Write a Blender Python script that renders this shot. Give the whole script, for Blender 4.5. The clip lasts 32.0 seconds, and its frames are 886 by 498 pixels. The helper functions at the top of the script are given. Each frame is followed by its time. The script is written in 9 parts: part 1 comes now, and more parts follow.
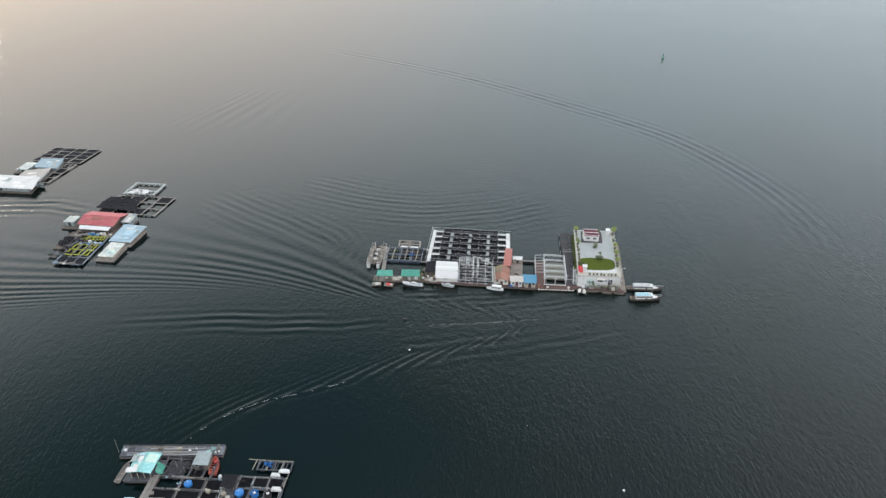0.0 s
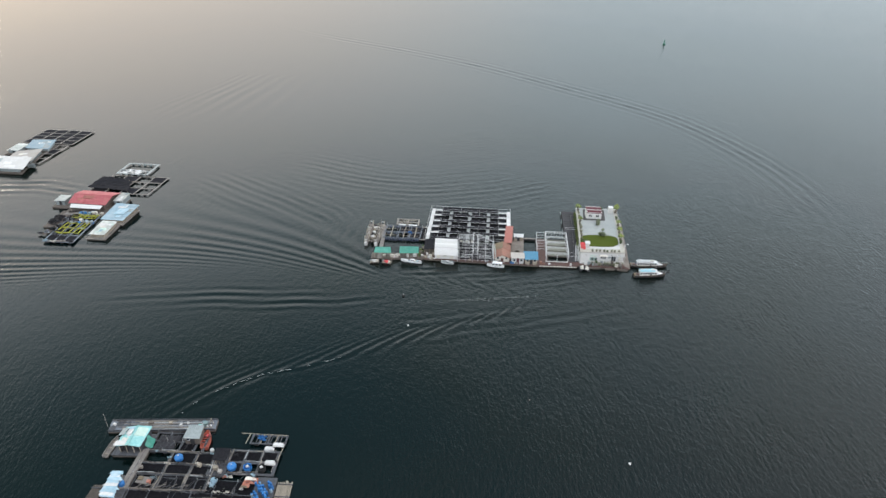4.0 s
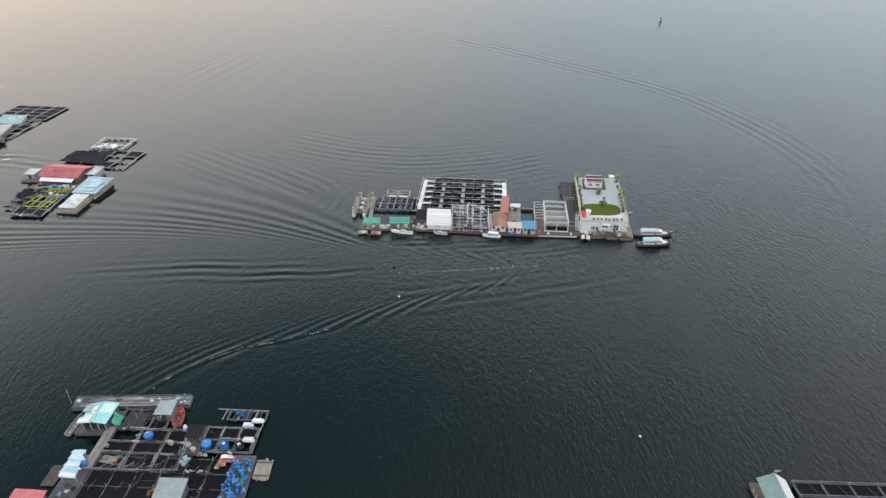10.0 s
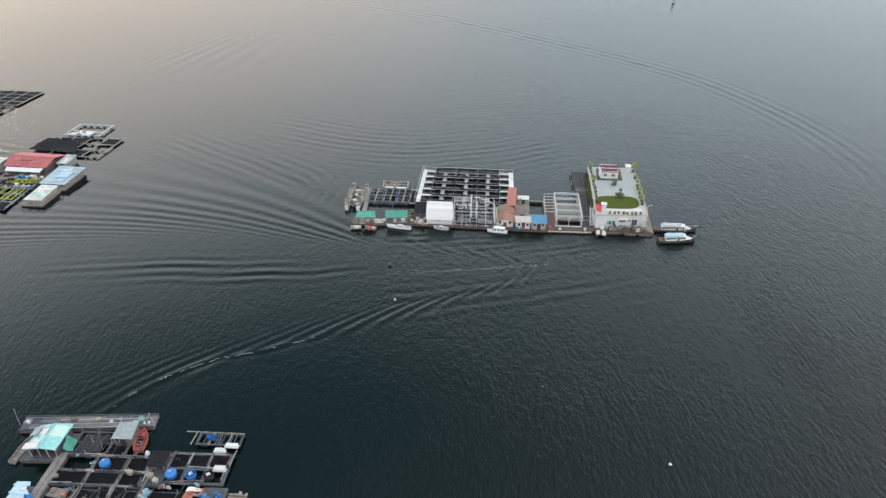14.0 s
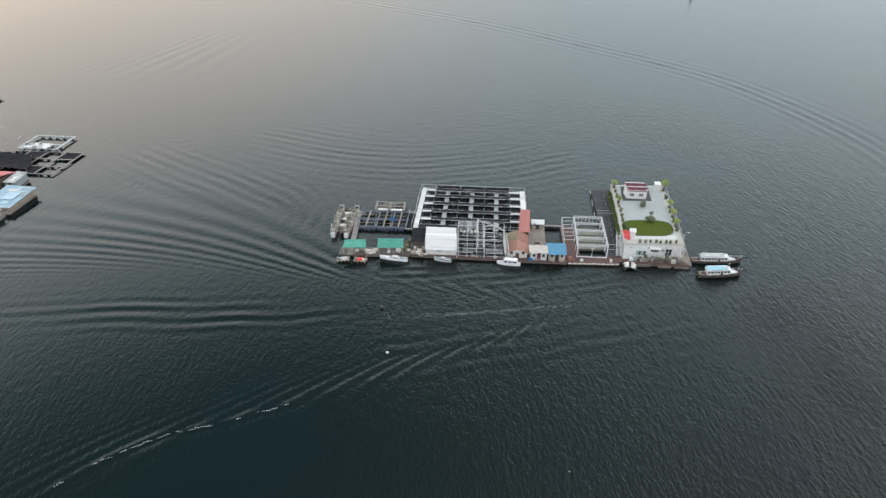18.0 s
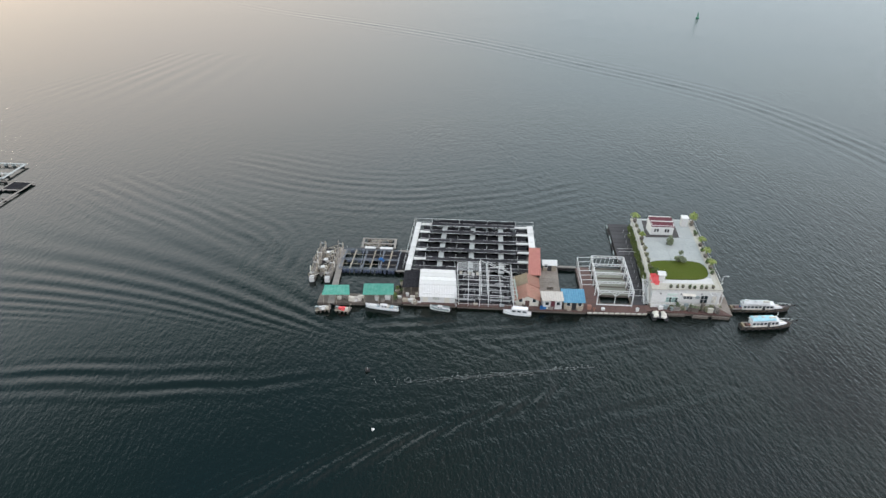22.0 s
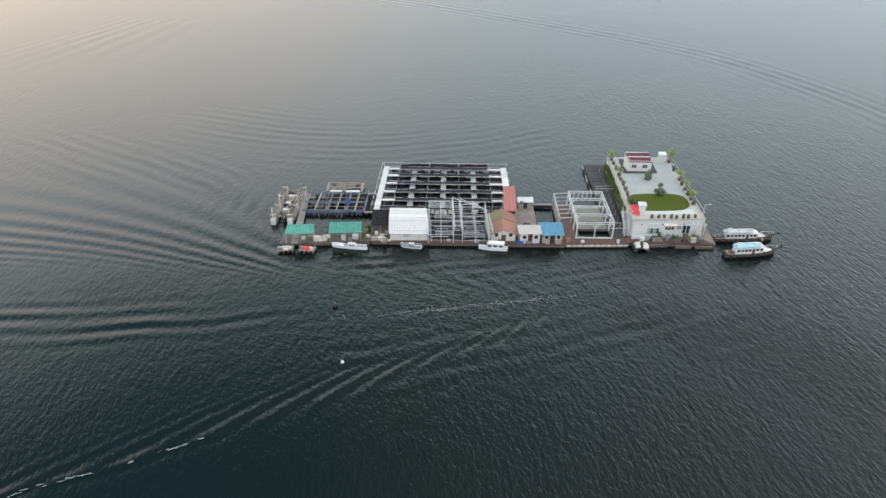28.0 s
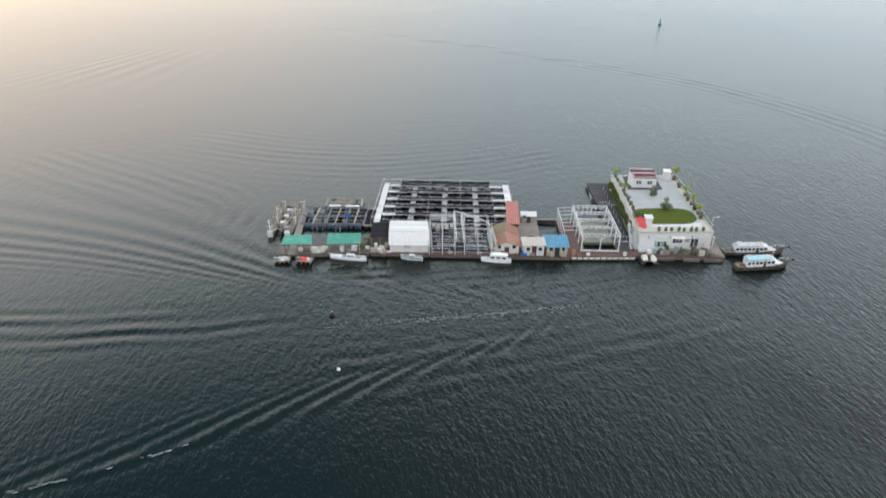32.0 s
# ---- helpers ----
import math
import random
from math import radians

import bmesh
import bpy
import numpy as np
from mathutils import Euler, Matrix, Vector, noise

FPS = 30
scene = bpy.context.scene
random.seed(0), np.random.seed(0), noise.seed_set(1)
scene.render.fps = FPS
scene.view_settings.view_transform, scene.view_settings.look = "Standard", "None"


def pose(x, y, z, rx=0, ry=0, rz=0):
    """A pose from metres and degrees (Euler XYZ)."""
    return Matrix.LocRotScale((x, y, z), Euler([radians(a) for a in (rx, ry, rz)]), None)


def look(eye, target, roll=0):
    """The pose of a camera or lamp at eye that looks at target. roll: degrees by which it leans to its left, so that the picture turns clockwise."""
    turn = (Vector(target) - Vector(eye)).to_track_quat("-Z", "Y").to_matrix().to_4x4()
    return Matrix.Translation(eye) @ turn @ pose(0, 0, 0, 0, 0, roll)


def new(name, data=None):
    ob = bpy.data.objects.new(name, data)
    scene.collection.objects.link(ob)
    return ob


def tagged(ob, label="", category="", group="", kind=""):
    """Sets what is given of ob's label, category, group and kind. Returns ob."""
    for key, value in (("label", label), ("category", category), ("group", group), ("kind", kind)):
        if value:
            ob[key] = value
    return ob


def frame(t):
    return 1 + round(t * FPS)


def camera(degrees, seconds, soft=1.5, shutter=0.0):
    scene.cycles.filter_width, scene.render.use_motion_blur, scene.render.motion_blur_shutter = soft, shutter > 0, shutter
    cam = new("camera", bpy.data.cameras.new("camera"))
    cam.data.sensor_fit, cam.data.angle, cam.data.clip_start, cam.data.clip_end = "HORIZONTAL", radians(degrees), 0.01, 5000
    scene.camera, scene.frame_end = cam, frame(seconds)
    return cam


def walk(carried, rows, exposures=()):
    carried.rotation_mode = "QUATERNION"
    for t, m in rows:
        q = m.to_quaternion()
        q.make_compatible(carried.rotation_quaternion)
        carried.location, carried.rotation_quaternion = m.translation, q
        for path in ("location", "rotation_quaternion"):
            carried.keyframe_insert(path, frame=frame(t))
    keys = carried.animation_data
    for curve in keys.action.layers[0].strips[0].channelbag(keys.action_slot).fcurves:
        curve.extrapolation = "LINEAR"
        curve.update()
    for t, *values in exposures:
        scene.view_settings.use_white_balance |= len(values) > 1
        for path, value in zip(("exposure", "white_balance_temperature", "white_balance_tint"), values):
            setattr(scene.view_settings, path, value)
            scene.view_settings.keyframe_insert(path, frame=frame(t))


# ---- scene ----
cam = camera(69.0, 32.0, soft=1.45, shutter=0.5)
PATH = [
    (0, (25.202, -239.896, 150.361), (17.921, -156.600, 95.509), 0.70),
    (0.5, (25.213, -239.860, 149.010), (17.983, -156.548, 94.176), 0.68),
    (1, (25.226, -239.852, 147.651), (18.037, -156.537, 92.816), 0.67),
    (1.5, (25.245, -239.856, 146.298), (18.112, -156.532, 91.468), 0.68),
    (2, (25.256, -239.895, 144.942), (18.153, -156.578, 90.100), 0.69),
    (2.5, (25.252, -239.945, 143.592), (18.145, -156.633, 88.742), 0.69),
    (3, (25.242, -239.980, 142.249), (18.151, -156.658, 87.412), 0.69),
    (3.5, (25.212, -240.019, 140.898), (18.087, -156.702, 86.057), 0.68),
    (5.5, (25.146, -239.889, 135.448), (18.344, -156.546, 80.606), 0.72),
    (6, (25.115, -239.687, 134.092), (18.821, -156.305, 79.249), 0.74),
    (6.5, (25.074, -239.408, 132.745), (19.281, -155.985, 77.907), 0.74),
    (7, (25.021, -239.056, 131.403), (19.201, -155.638, 76.561), 0.73),
    (7.5, (24.971, -238.595, 130.076), (19.153, -155.176, 75.236), 0.72),
    (8, (24.924, -238.014, 128.757), (19.113, -154.603, 73.904), 0.71),
    (8.5, (24.871, -237.309, 127.432), (19.036, -153.938, 72.521), 0.70),
    (9, (24.820, -236.419, 126.118), (18.962, -153.094, 71.138), 0.67),
    (9.5, (24.762, -235.306, 124.823), (18.840, -152.020, 69.793), 0.64),
    (10, (24.710, -233.997, 123.527), (18.746, -150.767, 68.415), 0.62),
    (10.5, (24.659, -232.476, 122.238), (18.692, -149.310, 67.031), 0.60),
    (11, (24.589, -230.731, 120.967), (18.621, -147.625, 65.670), 0.58),
    (11.5, (24.484, -228.771, 119.709), (18.496, -145.733, 64.312), 0.56),
    (12, (24.343, -226.620, 118.448), (18.320, -143.689, 62.894), 0.54),
    (12.5, (24.171, -224.259, 117.189), (18.117, -141.468, 61.431), 0.53),
    (13, (23.986, -221.645, 115.953), (17.944, -138.995, 59.984), 0.52),
    (13.5, (23.770, -218.768, 114.753), (17.680, -136.250, 58.595), 0.53),
    (15.5, (22.813, -204.498, 110.365), (16.590, -122.225, 53.865), 0.60),
    (16, (22.492, -200.680, 109.324), (16.214, -118.433, 52.791), 0.51),
    (16.5, (22.147, -196.749, 108.313), (15.774, -114.489, 51.808), 0.42),
    (17, (21.814, -192.766, 107.274), (15.384, -110.496, 50.791), 0.34),
    (17.5, (21.492, -188.745, 106.174), (15.033, -106.485, 49.680), 0.29),
    (18, (21.176, -184.706, 105.004), (14.743, -102.457, 48.491), 0.27),
    (18.5, (20.831, -180.692, 103.769), (14.412, -98.431, 47.271), 0.26),
    (19, (20.456, -176.775, 102.471), (14.050, -94.460, 46.051), 0.27),
    (19.5, (20.078, -172.987, 101.152), (13.772, -90.512, 44.955), 0.30),
    (20, (19.686, -169.356, 99.871), (13.491, -86.565, 44.128), 0.33),
    (20.5, (19.314, -166.045, 98.619), (13.269, -82.829, 43.495), 0.38),
    (21, (18.981, -163.309, 97.330), (13.121, -79.682, 42.812), 0.42),
    (21.5, (18.678, -161.212, 96.015), (12.950, -77.224, 42.042), 0.46),
    (22, (18.419, -159.730, 94.697), (12.775, -75.435, 41.194), 0.49),
    (22.5, (18.193, -158.820, 93.369), (12.536, -74.305, 40.217), 0.49),
    (23, (18.025, -158.474, 91.985), (12.327, -73.881, 38.962), 0.49),
    (23.5, (17.953, -158.569, 90.542), (12.313, -74.029, 37.426), 0.47),
    (24, (17.948, -158.806, 89.122), (12.381, -74.345, 35.875), 0.48),
    (24.5, (17.998, -159.053, 87.733), (13.107, -74.622, 34.370), 0.58),
    (25, (18.083, -159.289, 86.342), (14.805, -74.856, 32.860), 0.71),
    (25.5, (18.133, -159.469, 84.954), (15.428, -75.072, 31.384), 0.79),
    (27.5, (18.108, -159.882, 79.326), (17.191, -75.593, 25.524), 0.70),
    (28, (18.067, -159.978, 77.964), (17.153, -75.741, 24.082), 0.72),
    (28.5, (18.014, -160.068, 76.627), (17.116, -75.893, 22.649), 0.73),
    (29, (17.949, -160.144, 75.334), (17.048, -76.034, 21.253), 0.73),
    (29.5, (17.897, -160.221, 74.097), (17.030, -76.183, 19.904), 0.74),
    (30, (17.856, -160.280, 72.946), (17.039, -76.303, 18.659), 0.76),
    (31, (17.778, -160.318, 70.923), (16.992, -76.401, 16.541), 0.87),
    (31.5, (17.744, -160.275, 70.042), (16.938, -75.758, 16.597), 0.92),
    (31.8, (17.723, -160.226, 69.539), (16.855, -73.897, 19.075), 0.95),
    (32, (17.708, -160.188, 69.210), (16.766, -72.305, 21.507), 0.96),
]
walk(cam, [(t, look(eye, target, roll)) for t, eye, target, roll in PATH],
     exposures=[(0, 0.0), (32, 0.0)])

# ---- world and sun ----
SUN_AZ, SUN_EL = radians(-47), radians(6.5)
world = bpy.data.worlds.new("world")
scene.world = world
world.use_nodes = True
wn, wl = world.node_tree.nodes, world.node_tree.links
wn.clear()
w_out = wn.new("ShaderNodeOutputWorld")
w_bg = wn.new("ShaderNodeBackground")
sky = wn.new("ShaderNodeTexSky")
sky.sky_type = "NISHITA"
sky.sun_disc = False
sky.sun_elevation, sky.sun_rotation = SUN_EL, SUN_AZ
sky.altitude, sky.air_density, sky.dust_density, sky.ozone_density = 0, 1.3, 1.6, 3.0
# high thin cloud over the whole sky, brighter overhead and behind, with the broad warm glow of the evening round the
# sun; its light and dark bands by height are put in to shade the water
tc = wn.new("ShaderNodeTexCoord")
side = wn.new("ShaderNodeVectorMath")
side.operation = "DOT_PRODUCT"
side.inputs[1].default_value = Vector((0.62, -0.42, 0.66)).normalized()
wl.new(tc.outputs["Generated"], side.inputs[0])
lift = wn.new("ShaderNodeMapRange")
lift.interpolation_type = "SMOOTHSTEP"
lift.inputs[1].default_value, lift.inputs[2].default_value = 0.02, 1.0
wl.new(side.outputs["Value"], lift.inputs[0])
cloud = wn.new("ShaderNodeMix")
cloud.data_type = "RGBA"
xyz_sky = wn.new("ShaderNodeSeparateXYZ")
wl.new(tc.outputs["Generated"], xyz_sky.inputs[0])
# sky colour darkened high up, a little more westward, to darken the near water
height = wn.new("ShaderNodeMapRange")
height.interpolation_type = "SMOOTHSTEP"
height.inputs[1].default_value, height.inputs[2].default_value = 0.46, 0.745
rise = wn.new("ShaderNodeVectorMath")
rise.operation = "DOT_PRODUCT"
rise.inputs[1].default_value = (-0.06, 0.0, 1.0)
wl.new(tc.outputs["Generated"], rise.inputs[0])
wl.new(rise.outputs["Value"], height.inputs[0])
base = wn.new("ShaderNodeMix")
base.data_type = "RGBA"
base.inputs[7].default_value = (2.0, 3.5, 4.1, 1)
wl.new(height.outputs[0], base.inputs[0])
# sky colour brightened at middle heights, to brighten the water that reflects it
mid_sky = wn.new("ShaderNodeMapRange")
mid_sky.interpolation_type = "SMOOTHSTEP"
mid_sky.inputs[1].default_value, mid_sky.inputs[2].default_value = 0.12, 0.43
wl.new(xyz_sky.outputs[2], mid_sky.inputs[0])
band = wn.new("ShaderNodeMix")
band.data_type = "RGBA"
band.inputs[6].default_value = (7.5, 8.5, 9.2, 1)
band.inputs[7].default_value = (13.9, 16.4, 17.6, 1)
wl.new(mid_sky.outputs[0], band.inputs[0])
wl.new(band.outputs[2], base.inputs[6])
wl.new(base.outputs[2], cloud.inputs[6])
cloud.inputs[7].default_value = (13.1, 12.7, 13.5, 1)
wl.new(lift.outputs[0], cloud.inputs[0])
veil = wn.new("ShaderNodeMix")
veil.data_type = "RGBA"
veil.inputs[0].default_value = 0.83
toward = wn.new("ShaderNodeVectorMath")
toward.operation = "DOT_PRODUCT"
toward.inputs[1].default_value = (math.sin(SUN_AZ) * math.cos(radians(9)), math.cos(SUN_AZ) * math.cos(radians(9)), math.sin(radians(9)))
wl.new(tc.outputs["Generated"], toward.inputs[0])
near_sun = wn.new("ShaderNodeMapRange")
near_sun.interpolation_type = "SMOOTHSTEP"
near_sun.inputs[1].default_value, near_sun.inputs[2].default_value = 0.54, 1.0
wl.new(toward.outputs["Value"], near_sun.inputs[0])
glow = wn.new("ShaderNodeMix")
glow.data_type = "RGBA"
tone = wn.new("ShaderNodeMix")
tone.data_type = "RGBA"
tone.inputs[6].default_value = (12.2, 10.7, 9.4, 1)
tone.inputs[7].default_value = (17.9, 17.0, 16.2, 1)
wl.new(mid_sky.outputs[0], tone.inputs[0])
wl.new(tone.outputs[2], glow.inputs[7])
low = wn.new("ShaderNodeMath")
low.operation = "SUBTRACT"
low.inputs[0].default_value = 1.0
dim = wn.new("ShaderNodeMapRange")
dim.interpolation_type = "SMOOTHSTEP"
dim.inputs[1].default_value, dim.inputs[2].default_value = 0.28, 0.64
wl.new(xyz_sky.outputs[2], dim.inputs[0])
wl.new(dim.outputs[0], low.inputs[1])
glow_amount = wn.new("ShaderNodeMath")
glow_amount.operation = "MULTIPLY"
wl.new(near_sun.outputs[0], glow_amount.inputs[0])
wl.new(low.outputs[0], glow_amount.inputs[1])
wl.new(glow_amount.outputs[0], glow.inputs[0])
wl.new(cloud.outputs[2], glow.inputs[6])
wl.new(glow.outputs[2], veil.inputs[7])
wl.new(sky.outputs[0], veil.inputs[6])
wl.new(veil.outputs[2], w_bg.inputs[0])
w_bg.inputs[1].default_value = 0.172
wl.new(w_bg.outputs[0], w_out.inputs[0])
sun = new("sun", bpy.data.lights.new("sun", "SUN"))
sun.data.energy, sun.data.angle, sun.data.color = 0.9, radians(14), (1.0, 0.87, 0.74)
sun.matrix_world = look((0, 0, 300), (-math.sin(SUN_AZ) * math.cos(SUN_EL) * 100, -math.cos(SUN_AZ) * math.cos(SUN_EL) * 100, 300 - math.sin(SUN_EL) * 100))

# ---- materials ----
def nodes_of(name):
    m = bpy.data.materials.new(name)
    m.use_nodes = True
    return m, m.node_tree.nodes, m.node_tree.links, m.node_tree.nodes["Principled BSDF"]


def surf(name, c1, c2, rough=0.75, fine=6.0, coarse=0.5, bump=0.3, metal=0.0, dirt=None, dirt_amount=0.35, stretch=(1, 1, 1), ribs=0.0, rib_dir="X", spec=0.4, vary=(0.86, 1.12)):
    """A weathered surface: c1 and c2 mix in fine grain, dirt comes in coarse patches; ribs: pitch in metres of pressed sheet."""
    m, n, l, b = nodes_of(name)
    pos = n.new("ShaderNodeNewGeometry")
    mp = n.new("ShaderNodeMapping")
    mp.inputs["Scale"].default_value = stretch
    l.new(pos.outputs["Position"], mp.inputs[0])
    n1 = n.new("ShaderNodeTexNoise")
    n1.inputs["Scale"].default_value, n1.inputs["Detail"].default_value = fine, 4
    l.new(mp.outputs[0], n1.inputs["Vector"])
    n2 = n.new("ShaderNodeTexNoise")
    n2.inputs["Scale"].default_value, n2.inputs["Detail"].default_value, n2.inputs["Roughness"].default_value = coarse, 5, 0.65
    l.new(mp.outputs[0], n2.inputs["Vector"])
    r1 = n.new("ShaderNodeMapRange")
    r1.inputs[1].default_value, r1.inputs[2].default_value = 0.32, 0.68
    l.new(n1.outputs["Fac"], r1.inputs[0])
    mix = n.new("ShaderNodeMix")
    mix.data_type = "RGBA"
    mix.inputs[6].default_value, mix.inputs[7].default_value = (*c1, 1), (*c2, 1)
    l.new(r1.outputs[0], mix.inputs[0])
    r2 = n.new("ShaderNodeMapRange")
    r2.inputs[1].default_value, r2.inputs[2].default_value, r2.inputs[4].default_value = 0.45, 0.72, dirt_amount
    l.new(n2.outputs["Fac"], r2.inputs[0])
    mix2 = n.new("ShaderNodeMix")
    mix2.data_type = "RGBA"
    mix2.inputs[7].default_value = (*(dirt or [v * 0.55 for v in c1]), 1)
    l.new(r2.outputs[0], mix2.inputs[0])
    l.new(mix.outputs[2], mix2.inputs[6])
    info = n.new("ShaderNodeObjectInfo")
    hsv = n.new("ShaderNodeHueSaturation")
    r3 = n.new("ShaderNodeMapRange")
    r3.inputs[3].default_value, r3.inputs[4].default_value = vary
    l.new(info.outputs["Random"], r3.inputs[0])
    l.new(r3.outputs[0], hsv.inputs["Value"])
    l.new(mix2.outputs[2], hsv.inputs["Color"])
    l.new(hsv.outputs[0], b.inputs["Base Color"])
    b.inputs["Roughness"].default_value, b.inputs["Metallic"].default_value = rough, metal
    b.inputs["Specular IOR Level"].default_value = spec
    bp = n.new("ShaderNodeBump")
    bp.inputs["Strength"].default_value, bp.inputs["Distance"].default_value = bump, 0.03
    l.new(n1.outputs["Fac"], bp.inputs["Height"])
    last = bp
    if ribs:
        wv = n.new("ShaderNodeTexWave")
        wv.bands_direction = rib_dir
        wv.inputs["Scale"].default_value = 0.314 / ribs
        l.new(pos.outputs["Position"], wv.inputs["Vector"])
        b2 = n.new("ShaderNodeBump")
        b2.inputs["Strength"].default_value, b2.inputs["Distance"].default_value = 0.35, 0.04
        l.new(wv.outputs["Fac"], b2.inputs["Height"])
        l.new(bp.outputs[0], b2.inputs["Normal"])
        last = b2
    l.new(last.outputs[0], b.inputs["Normal"])
    return m


def leafy(name, c1, c2):
    m, n, l, b = nodes_of(name)
    g = n.new("ShaderNodeNewGeometry")
    mix = n.new("ShaderNodeMix")
    mix.data_type = "RGBA"
    mix.inputs[6].default_value, mix.inputs[7].default_value = (*c1, 1), (*c2, 1)
    l.new(g.outputs["Random Per Island"], mix.inputs[0])
    l.new(mix.outputs[2], b.inputs["Base Color"])
    b.inputs["Roughness"].default_value = 0.6
    b.inputs["Subsurface Weight"].default_value = 0.0
    return m


def water_material():
    m, n, l, b = nodes_of("sea_water")
    b.inputs["IOR"].default_value = 1.33
    b.inputs["Roughness"].default_value = 0.06
    pos = n.new("ShaderNodeNewGeometry")
    prev = None
    # silt: olive patches in blue-green water
    silt = n.new("ShaderNodeTexNoise")
    silt.inputs["Scale"].default_value, silt.inputs["Detail"].default_value = 0.011, 3
    l.new(pos.outputs["Position"], silt.inputs["Vector"])
    rs = n.new("ShaderNodeMapRange")
    rs.inputs[1].default_value, rs.inputs[2].default_value = 0.38, 0.66
    l.new(silt.outputs["Fac"], rs.inputs[0])
    tint = n.new("ShaderNodeMix")
    tint.data_type = "RGBA"
    tint.inputs[6].default_value = (0.0012, 0.0052, 0.0056, 1)
    tint.inputs[7].default_value = (0.0026, 0.0052, 0.0034, 1)
    l.new(rs.outputs[0], tint.inputs[0])
    l.new(tint.outputs[2], b.inputs["Base Color"])
    # the breeze: fresher towards the open side, with calm patches
    xyz = n.new("ShaderNodeSeparateXYZ")
    l.new(pos.outputs["Position"], xyz.inputs[0])
    rx = n.new("ShaderNodeMapRange")
    rx.interpolation_type = "SMOOTHSTEP"
    rx.inputs[1].default_value, rx.inputs[2].default_value, rx.inputs[3].default_value, rx.inputs[4].default_value = -68, 65, 0.44, 1.35
    l.new(xyz.outputs[0], rx.inputs[0])
    ry = n.new("ShaderNodeMapRange")
    ry.interpolation_type = "SMOOTHSTEP"
    ry.inputs[1].default_value, ry.inputs[2].default_value, ry.inputs[3].default_value, ry.inputs[4].default_value = 8, 150, 1.0, 0.62
    l.new(xyz.outputs[1], ry.inputs[0])
    pt = n.new("ShaderNodeTexNoise")
    pt.inputs["Scale"].default_value, pt.inputs["Detail"].default_value = 0.012, 3
    l.new(pos.outputs["Position"], pt.inputs["Vector"])
    rp = n.new("ShaderNodeMapRange")
    rp.inputs[1].default_value, rp.inputs[2].default_value, rp.inputs[3].default_value, rp.inputs[4].default_value = 0.35, 0.65, 0.7, 1.15
    l.new(pt.outputs["Fac"], rp.inputs[0])
    wind = n.new("ShaderNodeMath")
    wind.operation = "MULTIPLY"
    l.new(rx.outputs[0], wind.inputs[0])
    l.new(ry.outputs[0], wind.inputs[1])
    wind2 = n.new("ShaderNodeMath")
    wind2.operation = "MULTIPLY"
    l.new(wind.outputs[0], wind2.inputs[0])
    l.new(rp.outputs[0], wind2.inputs[1])
    # wind ripples, a longer swell under them, and a cross chop; each is stretched along its crests
    for ang, sc, stretch, height in ((-80, 1.15, 2.6, 0.15), (-70, 2.3, 2.2, 0.085), (-86, 0.4, 2.0, 0.09), (-125, 0.65, 1.8, 0.045), (-15, 1.6, 2.8, 0.045)):
        mp = n.new("ShaderNodeMapping")
        mp.vector_type = "TEXTURE"
        mp.inputs["Rotation"].default_value = (0, 0, radians(ang))
        mp.inputs["Scale"].default_value = (stretch, 1.0, 1.0)
        l.new(pos.outputs["Position"], mp.inputs[0])
        t = n.new("ShaderNodeTexNoise")
        t.inputs["Scale"].default_value, t.inputs["Detail"].default_value, t.inputs["Roughness"].default_value = sc, 2, 0.5
        l.new(mp.outputs[0], t.inputs["Vector"])
        bp = n.new("ShaderNodeBump")
        bp.inputs["Strength"].default_value, bp.inputs["Distance"].default_value = 1.0, height
        hm = n.new("ShaderNodeMath")
        hm.operation = "MULTIPLY"
        l.new(t.outputs["Fac"], hm.inputs[0])
        l.new(wind2.outputs[0], hm.inputs[1])
        l.new(hm.outputs[0], bp.inputs["Height"])
        if prev:
            l.new(prev.outputs[0], bp.inputs["Normal"])
        prev = bp
    l.new(prev.outputs[0], b.inputs["Normal"])
    return m


